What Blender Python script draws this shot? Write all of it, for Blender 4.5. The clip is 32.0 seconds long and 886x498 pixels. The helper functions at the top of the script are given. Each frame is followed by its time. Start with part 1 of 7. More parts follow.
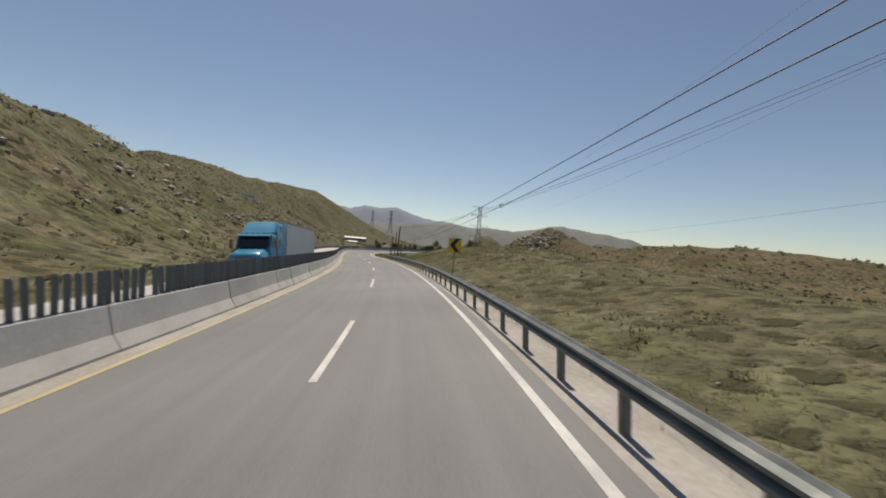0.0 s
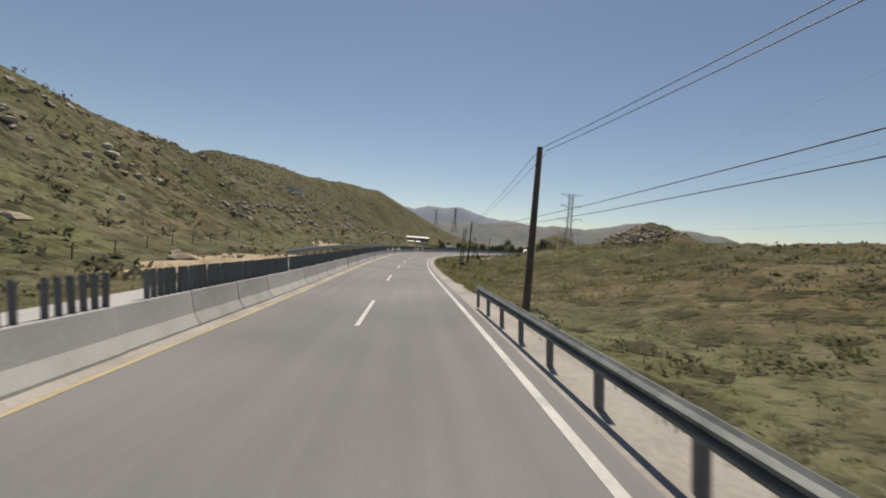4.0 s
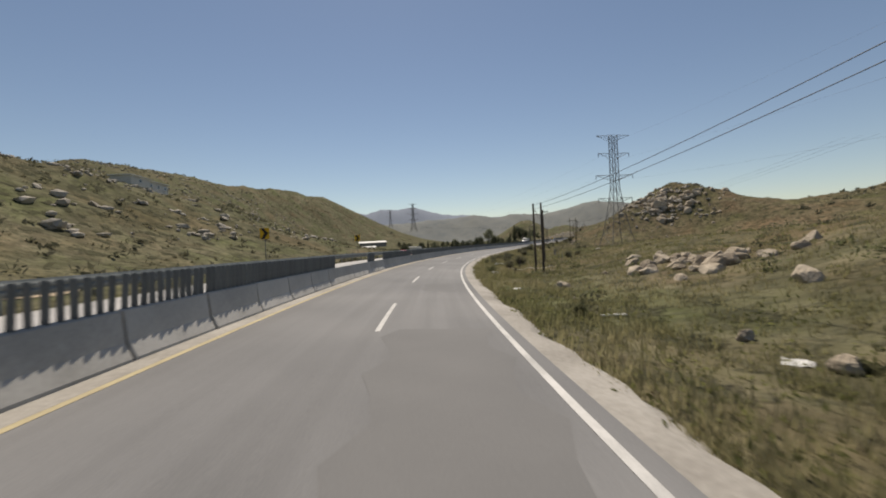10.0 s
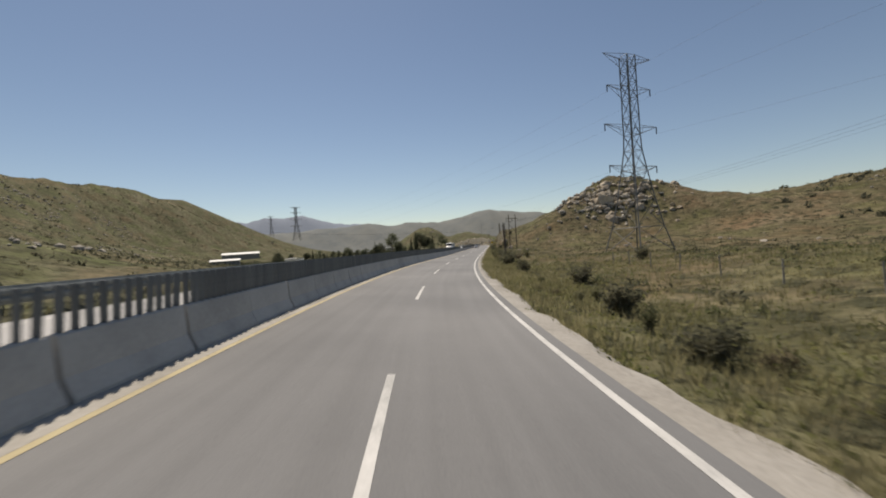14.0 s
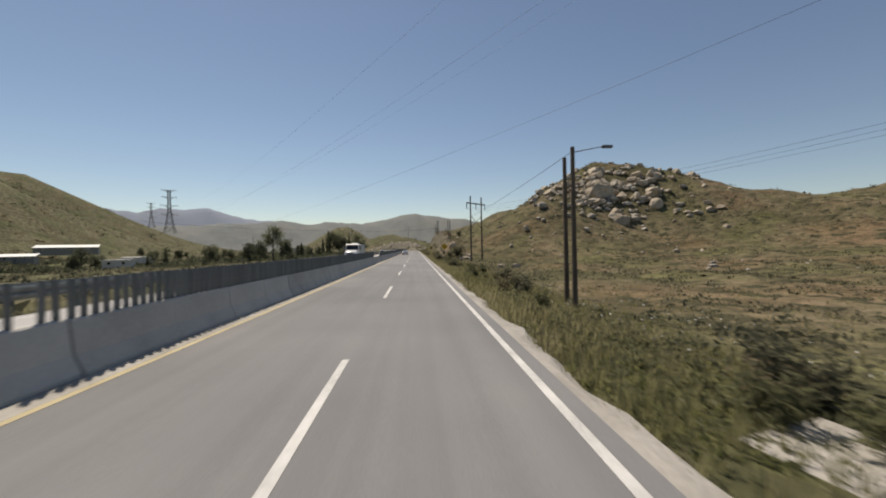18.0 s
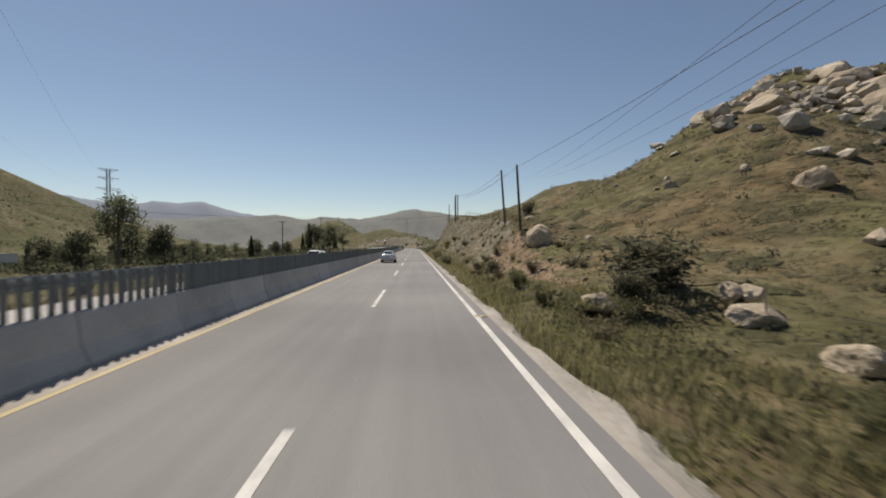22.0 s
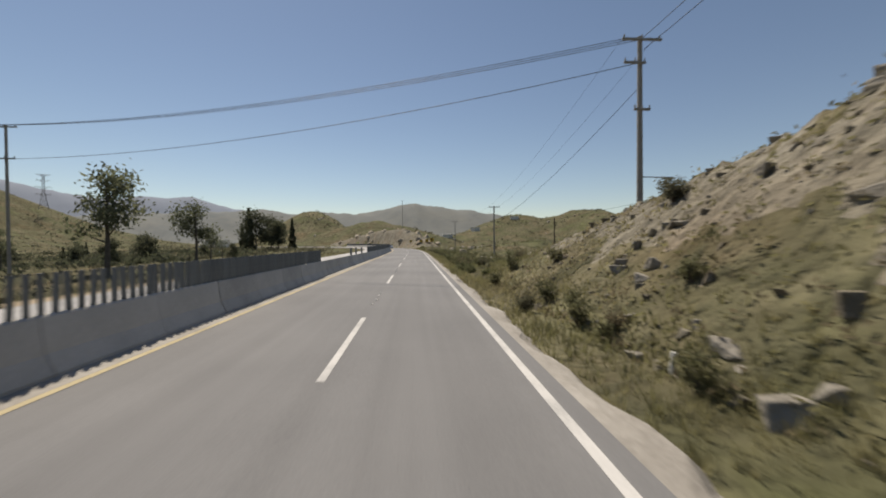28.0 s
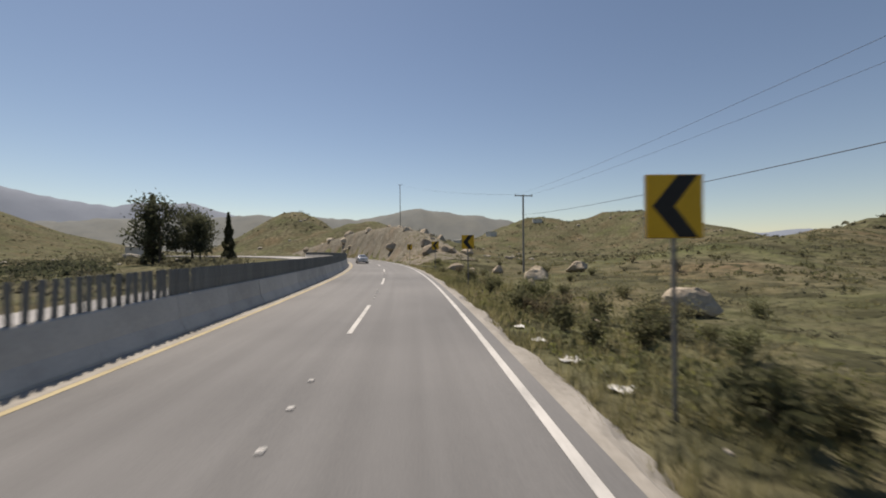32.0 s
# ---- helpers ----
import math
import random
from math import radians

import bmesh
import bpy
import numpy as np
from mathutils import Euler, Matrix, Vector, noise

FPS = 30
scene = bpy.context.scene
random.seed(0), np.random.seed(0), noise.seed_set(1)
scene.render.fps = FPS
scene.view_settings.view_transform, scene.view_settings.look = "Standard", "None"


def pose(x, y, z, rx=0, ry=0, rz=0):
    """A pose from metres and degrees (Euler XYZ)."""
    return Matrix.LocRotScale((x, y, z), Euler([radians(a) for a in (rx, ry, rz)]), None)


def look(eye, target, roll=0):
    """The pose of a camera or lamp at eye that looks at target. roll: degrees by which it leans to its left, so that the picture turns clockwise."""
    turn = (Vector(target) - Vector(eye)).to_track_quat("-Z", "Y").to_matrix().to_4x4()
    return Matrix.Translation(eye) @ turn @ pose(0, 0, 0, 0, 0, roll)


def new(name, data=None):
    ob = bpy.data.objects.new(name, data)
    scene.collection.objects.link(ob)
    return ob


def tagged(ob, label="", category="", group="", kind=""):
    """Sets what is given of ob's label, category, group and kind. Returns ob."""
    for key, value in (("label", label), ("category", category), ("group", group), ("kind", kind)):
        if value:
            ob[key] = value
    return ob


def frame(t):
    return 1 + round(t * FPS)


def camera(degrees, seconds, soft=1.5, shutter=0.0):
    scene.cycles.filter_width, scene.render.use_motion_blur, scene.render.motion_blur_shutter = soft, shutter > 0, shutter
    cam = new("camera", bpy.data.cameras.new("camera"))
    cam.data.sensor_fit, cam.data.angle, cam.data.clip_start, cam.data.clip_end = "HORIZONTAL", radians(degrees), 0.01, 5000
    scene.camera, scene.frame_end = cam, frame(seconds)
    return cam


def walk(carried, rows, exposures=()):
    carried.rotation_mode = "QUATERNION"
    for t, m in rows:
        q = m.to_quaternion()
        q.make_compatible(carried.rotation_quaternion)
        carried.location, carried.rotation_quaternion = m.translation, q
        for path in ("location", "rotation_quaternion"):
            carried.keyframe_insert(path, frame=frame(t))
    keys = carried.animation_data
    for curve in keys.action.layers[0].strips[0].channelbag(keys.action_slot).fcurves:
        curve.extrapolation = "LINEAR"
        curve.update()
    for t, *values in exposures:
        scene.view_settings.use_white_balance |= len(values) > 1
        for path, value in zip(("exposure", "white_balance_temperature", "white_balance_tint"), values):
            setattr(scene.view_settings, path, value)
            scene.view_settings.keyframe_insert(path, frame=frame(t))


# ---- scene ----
LENS = 95.0
EYE = 2.2            # camera above the road
MOUNT_YAW = -3.9     # the camera looks a little to the right of the way
MOUNT_PITCH = -0.24

# time: speed; time: heading to the right of the last straight, degrees
SPEED = [(0, 13.8), (1.5, 14.2), (4, 14.8), (7.5, 15.6), (9.5, 16.6), (11, 17.5), (14, 18.6), (17, 19.4), (19.5, 19.9), (21.5, 20.8),
         (25.5, 21.8), (29, 22.4), (32, 21.8)]
# how far the vehicle keeps to the left of its usual line, metres
DRIFT = [(0, 0), (4, 0.05), (6, 0.15), (9, 0.4), (11, 0.45), (12, 0.75), (13, 1.1), (14, 1.1), (16.5, 0.65), (17.5, 0.3), (19, 0.1), (28, 0.1), (30, -0.05), (32, -0.08)]
HEAD = [(0, -22.6), (0.5, -24.2), (1, -25.5), (1.5, -26.5), (2, -27.6), (2.5, -28.8), (3, -29.9), (3.5, -30.9),
        (4.5, -32.4), (5.5, -32.5), (6, -31.9), (6.5, -31.3), (7, -30.9), (7.5, -30.5), (8, -30.1), (8.5, -29.4), (9, -28.5),
        (9.5, -27.0), (10, -25.6), (11, -22.6), (12, -19.7), (13, -15.6), (13.5, -13.1), (14, -10.7), (14.5, -8.4),
        (15.5, -4.3), (16.5, -1.5), (17, -0.8), (17.5, 0), (31, 0), (32, -0.5), (33, -2.5), (34, -6), (36, -16), (38, -28), (44, -60)]
GRADE = [(-10, -0.2), (0, -0.25), (3, -1.0), (6, -1.35), (9, -0.7), (12.5, -0.9), (14, 0), (60, 0)]
BANK = [(-10, -4.8), (0, -4.9), (5.5, -4.2), (7.8, 1.3), (9, 2.6), (11, 3.4), (13, 4.3), (14.5, 3.7), (16.5, 2.9), (17.5, 1.5), (19, 0.5), (60, 0.3)]
# far skyline's rise and fall from jolts: time, degrees of pitch beside the grade
JOLT = [(0, 0.24), (3, 0.45), (6, 0.05), (7, 0.25), (8, -0.05), (9, 0.6), (10, 0.1), (10.5, 0.16), (11, 0), (11.5, 0.58), (12, 0.78), (12.5, 0.19),
        (13, -0.6), (13.5, 0.7), (14, -0.05), (14.5, -0.4), (16.5, -0.65), (17, 0.5), (17.5, -0.05), (18, 0.03), (18.5, -0.03), (19, -0.58), (19.5, -0.09),
        (20, -0.22), (20.5, 0.3), (21, -0.66), (21.5, -0.25), (22, -0.33), (22.5, -0.24), (23, 0), (23.5, 0.25), (24, -0.35), (24.5, -0.9), (25, -0.5),
        (25.5, -0.24), (27.5, -0.55), (28, -0.7), (28.5, -1.0), (29, -0.65), (29.5, -0.4), (30, -0.2), (30.5, 0.4), (31, -0.2), (31.5, -0.55), (32, 0.35)]


def table(rows, t):
    return np.interp(t, [r[0] for r in rows], [r[1] for r in rows])


# the road is laid out along the drive: one node every 0.1 s, from 6 s before to 14 s after
_t = np.arange(-6, 46.001, 0.1)
_v = np.where(_t < 0, 13.8, table(SPEED, _t))
_head = table(HEAD, _t) + np.where(_t < 0, -_t * 2.6, 0)
_head = np.convolve(np.pad(_head, 5, mode="edge"), np.ones(11) / 11, "valid")
_grade = np.convolve(np.pad(table(GRADE, _t), 10, mode="edge"), np.ones(21) / 21, "valid")
_bank = np.convolve(np.pad(table(BANK, _t), 5, mode="edge"), np.ones(11) / 11, "valid")
_step = _v * 0.1
_x = np.r_[0, np.cumsum((_step * np.sin(np.radians(_head)))[:-1])]
_y = np.r_[0, np.cumsum((_step * np.cos(np.radians(_head)))[:-1])]
_z = np.r_[0, np.cumsum((_step * np.tan(np.radians(_grade)))[:-1])]
_s = np.r_[0, np.cumsum(_step[:-1])]
_zero = 60
_x, _y, _s = _x - _x[_zero], _y - _y[_zero], _s - _s[_zero]
_z = _z - _z[-1]


def s_at(t):
    return float(np.interp(t, _t, _s))


def road(s, u=0.0, up=0.0):
    """A point of the road: s along it, u to the right of the drive's line, up above its surface."""
    x, y, z, h, b = (float(np.interp(s, _s, a)) for a in (_x, _y, _z, _head, _bank))
    h, b = math.radians(h), math.radians(b)
    side = u * math.cos(b) + up * math.sin(b)
    return Vector((x + side * math.cos(h), y - side * math.sin(h), z - u * math.sin(b) + up * math.cos(b)))


def way(s):
    """Degrees to the right of +y of the road's direction."""
    return float(np.interp(s, _s, _head))


def eye_pose(t):
    s = s_at(t)
    p = road(s, -float(table(DRIFT, t)), EYE)
    g, b = float(np.interp(s, _s, _grade)), float(np.interp(s, _s, _bank))
    return pose(p.x, p.y, p.z, 90 + MOUNT_PITCH + g + float(table(JOLT, t)), b, -way(s) + MOUNT_YAW)


cam = camera(LENS, 32.0, 1.9, 0.2)
walk(cam, [(t / 4, eye_pose(t / 4)) for t in range(129)], [(0, 0.44, 7350, 12), (14, 0.46, 7350, 12), (18, 0.52, 7350, 12), (28, 0.54, 7350, 12), (32, 0.56, 7400, 14)])

# ---- light ----
world = bpy.data.worlds.new("sky")
scene.world = world
world.use_nodes = True
sky = world.node_tree.nodes.new("ShaderNodeTexSky")
sky.sky_type, sky.sun_disc = "NISHITA", False
SUN_EL, SUN_AZ = 57.0, -29.0      # degrees; azimuth to the right of +y
sky.altitude, sky.air_density, sky.dust_density, sky.ozone_density = 500, 1.0, 0.2, 1.5
sky.sun_elevation, sky.sun_rotation = radians(SUN_EL), radians(SUN_AZ)
world.node_tree.links.new(sky.outputs[0], world.node_tree.nodes["Background"].inputs[0])
world.node_tree.nodes["Background"].inputs[1].default_value = 0.063
sun = new("sun", bpy.data.lights.new("sun", "SUN"))
sun.data.energy, sun.data.angle, sun.data.color = 3.7, radians(0.5), (1, 0.95, 0.87)
sun.matrix_world = look((0, 0, 100), Vector((0, 0, 100)) - Vector((math.sin(radians(SUN_AZ)) * math.cos(radians(SUN_EL)),
                                                            math.cos(radians(SUN_AZ)) * math.cos(radians(SUN_EL)), math.sin(radians(SUN_EL)))))


# ---- materials ----
def mat(name, cols, scale=1.0, fine=12.0, rough=0.9, bump=0.3, metal=0.0, world_space=False, stretch=(1, 1, 1), contrast=0.25, spec=0.3, vary=0.0):
    """Colours mixed by coarse and fine grain, with relief from the fine grain."""
    m = bpy.data.materials.new(name)
    m.use_nodes = True
    nt = m.node_tree
    n, l = nt.nodes, nt.links
    bsdf = n["Principled BSDF"]
    if world_space:
        out = n.new("ShaderNodeNewGeometry").outputs["Position"]
    else:
        out = n.new("ShaderNodeTexCoord").outputs["Object"]
    mp = n.new("ShaderNodeMapping")
    mp.inputs["Scale"].default_value = stretch
    l.new(out, mp.inputs["Vector"])
    a, f = n.new("ShaderNodeTexNoise"), n.new("ShaderNodeTexNoise")
    a.inputs["Scale"].default_value, a.inputs["Detail"].default_value = scale, 5
    f.inputs["Scale"].default_value, f.inputs["Detail"].default_value = fine, 6
    l.new(mp.outputs[0], a.inputs["Vector"])
    l.new(mp.outputs[0], f.inputs["Vector"])
    mix = n.new("ShaderNodeMix")
    mix.inputs[0].default_value = 0.38
    l.new(a.outputs[0], mix.inputs[2])
    l.new(f.outputs[0], mix.inputs[3])
    src = mix.outputs[0]
    if vary:
        oi = n.new("ShaderNodeObjectInfo")
        add = n.new("ShaderNodeMath")
        add.operation = "MULTIPLY_ADD"
        l.new(oi.outputs["Random"], add.inputs[0])
        add.inputs[1].default_value = vary
        ad2 = n.new("ShaderNodeMath")
        ad2.operation = "SUBTRACT"
        l.new(src, ad2.inputs[0])
        ad2.inputs[1].default_value = vary / 2
        l.new(ad2.outputs[0], add.inputs[2])
        src = add.outputs[0]
    ramp = n.new("ShaderNodeValToRGB")
    e = ramp.color_ramp.elements
    k = len(cols)
    for i, c in enumerate(cols):
        p = 0.5 + contrast * (2 * i / max(1, k - 1) - 1) * 0.9
        el = e[i] if i < 2 else e.new(p)
        el.position, el.color = p, (*c, 1)
    for i, c in enumerate(cols):
        e[i].position = 0.5 + contrast * (2 * i / max(1, k - 1) - 1) * 0.9
        e[i].color = (*c, 1)
    l.new(src, ramp.inputs[0])
    l.new(ramp.outputs[0], bsdf.inputs["Base Color"])
    bsdf.inputs["Roughness"].default_value, bsdf.inputs["Metallic"].default_value = rough, metal
    bsdf.inputs["Specular IOR Level"].default_value = spec
    if bump:
        bp = n.new("ShaderNodeBump")
        bp.inputs["Strength"].default_value, bp.inputs["Distance"].default_value = bump, 0.6 / fine
        l.new(f.outputs[0], bp.inputs["Height"])
        l.new(bp.outputs[0], bsdf.inputs["Normal"])
    return m


def asphalt_material():
    """Worn grey asphalt: grain, long wheel tracks along the lanes and a few darker patches."""
    m = mat("asphalt", [(0.118, 0.12, 0.123), (0.162, 0.163, 0.165), (0.205, 0.204, 0.203)], 0.12, 40, 0.85, 0.25, world_space=True, contrast=0.2)
    n, l = m.node_tree.nodes, m.node_tree.links
    uv = n.new("ShaderNodeUVMap")
    mp = n.new("ShaderNodeMapping")
    mp.inputs["Scale"].default_value = (1.3, 0.03, 1)
    l.new(uv.outputs[0], mp.inputs["Vector"])
    nz = n.new("ShaderNodeTexNoise")
    nz.inputs["Scale"].default_value, nz.inputs["Detail"].default_value = 1.6, 3
    l.new(mp.outputs[0], nz.inputs["Vector"])
    r = n.new("ShaderNodeMapRange")
    r.inputs["From Min"].default_value, r.inputs["From Max"].default_value = 0.35, 0.65
    r.inputs["To Min"].default_value, r.inputs["To Max"].default_value = 0.93, 1.05
    l.new(nz.outputs[0], r.inputs["Value"])
    mul = n.new("ShaderNodeMix")
    mul.data_type, mul.blend_type = "RGBA", "MULTIPLY"
    mul.inputs[0].default_value = 1
    bsdf = n["Principled BSDF"]
    old = bsdf.inputs["Base Color"].links[0].from_socket
    l.new(old, mul.inputs[6])
    l.new(r.outputs[0], mul.inputs[7])
    l.new(mul.outputs[2], bsdf.inputs["Base Color"])
    return m


M_ASPHALT = asphalt_material()
# worn far lanes; sun glare on them is put into a paler base colour
M_FARLANE = mat("worn_concrete_road_glare", [(0.28, 0.28, 0.28), (0.36, 0.355, 0.35), (0.42, 0.41, 0.4)], 0.15, 30, 0.8, 0.2, world_space=True)
M_YELLOW = mat("yellow_paint", [(0.25, 0.22, 0.16), (0.39, 0.33, 0.2), (0.46, 0.4, 0.25)], 0.8, 20, 0.8, 0.1, world_space=True)
M_WHITE = mat("white_paint", [(0.27, 0.27, 0.265), (0.48, 0.475, 0.46), (0.6, 0.59, 0.575)], 0.9, 18, 0.8, 0.1, world_space=True)
M_SHOULDER = mat("dusty_concrete", [(0.2, 0.185, 0.165), (0.3, 0.283, 0.255), (0.4, 0.38, 0.35)], 0.5, 9, 0.95, 0.4, world_space=True)
M_CONCRETE = mat("barrier_concrete", [(0.29, 0.285, 0.27), (0.38, 0.372, 0.355), (0.45, 0.44, 0.42)], 0.9, 11, 0.9, 0.1, vary=0.25)
M_SLAT = mat("grey_plastic", [(0.09, 0.1, 0.105), (0.14, 0.155, 0.16)], 2, 20, 0.6, 0.05, vary=0.3)
M_STEEL = mat("galvanised_steel", [(0.13, 0.135, 0.135), (0.2, 0.205, 0.205)], 3, 30, 0.6, 0.05, metal=0.3)
M_RAIL = mat("weathered_guardrail", [(0.09, 0.105, 0.105), (0.15, 0.165, 0.16), (0.26, 0.27, 0.265)], 2, 20, 0.55, 0.1, metal=0.5)
M_WOOD = mat("weathered_wood", [(0.05, 0.038, 0.03), (0.1, 0.078, 0.06), (0.16, 0.13, 0.1)], 2, 14, 0.9, 0.4, stretch=(4, 4, 0.4), vary=0.2)
M_POLE = mat("concrete_pole", [(0.2, 0.19, 0.17), (0.3, 0.29, 0.27)], 2, 18, 0.9, 0.2)
M_WIRE = mat("cable", [(0.015, 0.015, 0.016), (0.03, 0.03, 0.03)], 3, 10, 0.6, 0)
M_ROCK = mat("granite", [(0.2, 0.165, 0.122), (0.36, 0.305, 0.235), (0.5, 0.44, 0.35)], 0.5, 4.5, 0.95, 0.8, vary=0.25, contrast=0.28)
M_ROCKFAR = mat("far_granite", [(0.2, 0.18, 0.15), (0.345, 0.315, 0.27), (0.5, 0.465, 0.405)], 0.12, 1.2, 0.95, 0.5, world_space=True)
M_CUT = mat("cut_rock", [(0.086, 0.079, 0.06), (0.14, 0.128, 0.098), (0.184, 0.168, 0.13), (0.25, 0.232, 0.188)], 0.35, 3.2, 0.95, 1.0, world_space=True, contrast=0.22)
M_REDSOIL = mat("red_soil", [(0.12, 0.085, 0.055), (0.19, 0.135, 0.088), (0.25, 0.19, 0.13)], 0.5, 4, 0.95, 0.8, world_space=True)
M_LEAF = mat("shrub_leaves", [(0.085, 0.09, 0.048), (0.14, 0.142, 0.075), (0.2, 0.192, 0.11)], 1.5, 9, 0.85, 0, vary=0.35)
M_LEAFDRY = mat("dry_shrub", [(0.1, 0.085, 0.055), (0.165, 0.14, 0.09), (0.23, 0.2, 0.13)], 1.5, 9, 0.9, 0, vary=0.3)
M_CHAP = mat("chaparral", [(0.06, 0.06, 0.034), (0.095, 0.09, 0.052), (0.15, 0.132, 0.085)], 0.06, 0.5, 0.9, 0, world_space=True)
M_GRASS = mat("grass_blades", [(0.12, 0.122, 0.058), (0.185, 0.178, 0.088), (0.26, 0.235, 0.13), (0.34, 0.3, 0.2)], 0.09, 1.1, 0.9, 0, world_space=True)
M_WEED = mat("green_weeds", [(0.09, 0.1, 0.04), (0.135, 0.145, 0.055), (0.185, 0.19, 0.075), (0.24, 0.225, 0.12)], 0.12, 1.3, 0.85, 0, world_space=True)
M_BUSH = mat("dark_bush", [(0.075, 0.076, 0.048), (0.12, 0.118, 0.078), (0.175, 0.165, 0.115)], 0.15, 1.5, 0.9, 0, world_space=True)
M_LEAFG = mat("green_bush_leaves", [(0.09, 0.1, 0.05), (0.145, 0.155, 0.078), (0.205, 0.205, 0.115)], 0.3, 3, 0.85, 0, world_space=True)
M_BARK = mat("bark", [(0.06, 0.05, 0.04), (0.14, 0.12, 0.1)], 3, 12, 0.95, 0.5)
M_EUC = mat("eucalyptus_leaves", [(0.08, 0.092, 0.056), (0.125, 0.138, 0.084), (0.175, 0.185, 0.115)], 0.8, 5, 0.8, 0, vary=0.2)
M_CYP = mat("cypress_leaves", [(0.05, 0.058, 0.036), (0.08, 0.088, 0.056), (0.115, 0.12, 0.078)], 0.8, 5, 0.85, 0, vary=0.2)
M_SIGNY = mat("sign_yellow", [(0.55, 0.33, 0.02), (0.7, 0.43, 0.03)], 3, 25, 0.45, 0.02)
M_BLACK = mat("sign_black", [(0.012, 0.012, 0.013), (0.025, 0.025, 0.026)], 3, 25, 0.5, 0.02)
M_WHITEWALL = mat("white_render", [(0.5, 0.48, 0.44), (0.66, 0.64, 0.6)], 0.6, 8, 0.9, 0.15)
M_ROOF = mat("pale_metal_roof", [(0.6, 0.6, 0.58), (0.75, 0.75, 0.73)], 0.5, 6, 0.6, 0.05)
M_DARK = mat("dark_opening", [(0.02, 0.02, 0.022), (0.04, 0.04, 0.042)], 2, 8, 0.3, 0)
M_BLUEP = mat("blue_truck_paint", [(0.03, 0.2, 0.33), (0.045, 0.26, 0.42)], 1, 10, 0.25, 0, spec=0.6)
M_WHITEP = mat("white_vehicle_paint", [(0.62, 0.62, 0.62), (0.75, 0.75, 0.75)], 1, 10, 0.25, 0, spec=0.6)
M_SILVER = mat("silver_paint", [(0.55, 0.56, 0.58), (0.64, 0.65, 0.67)], 1, 10, 0.25, 0, metal=0.35, spec=0.6)
M_REDP = mat("red_paint", [(0.3, 0.02, 0.025), (0.42, 0.035, 0.035)], 1, 10, 0.25, 0, spec=0.6)
M_TYRE = mat("tyre_rubber", [(0.012, 0.012, 0.012), (0.025, 0.025, 0.025)], 4, 30, 0.9, 0.2)
M_TRAILER = mat("trailer_panel", [(0.42, 0.45, 0.46), (0.55, 0.57, 0.58)], 0.7, 8, 0.4, 0.05, metal=0.3)
M_GLASS = mat("dark_glass", [(0.01, 0.012, 0.014), (0.02, 0.022, 0.025)], 1, 5, 0.05, 0, spec=0.8)
M_LAMPRED = mat("tail_lamp", [(0.1, 0.02, 0.022), (0.17, 0.035, 0.035)], 4, 20, 0.2, 0)
M_LAMPW = mat("head_lamp", [(0.6, 0.6, 0.6), (0.75, 0.75, 0.75)], 4, 20, 0.1, 0)
M_LITTER = mat("litter", [(0.55, 0.55, 0.54), (0.72, 0.72, 0.7)], 3, 20, 0.6, 0.1)
# blue-grey base colour carries the aerial haze of the far range
M_FARHILL_HAZE = mat("haze_tinted_mountain", [(0.165, 0.195, 0.245), (0.19, 0.22, 0.27)], 0.004, 0.03, 1, 0, world_space=True)
# grey-green hills, greyed and blued in the colour to imitate haze
M_MIDHILL_HAZE = mat("haze_tinted_hill", [(0.105, 0.12, 0.125), (0.14, 0.15, 0.145), (0.165, 0.17, 0.155)], 0.006, 0.05, 1, 0, world_space=True)


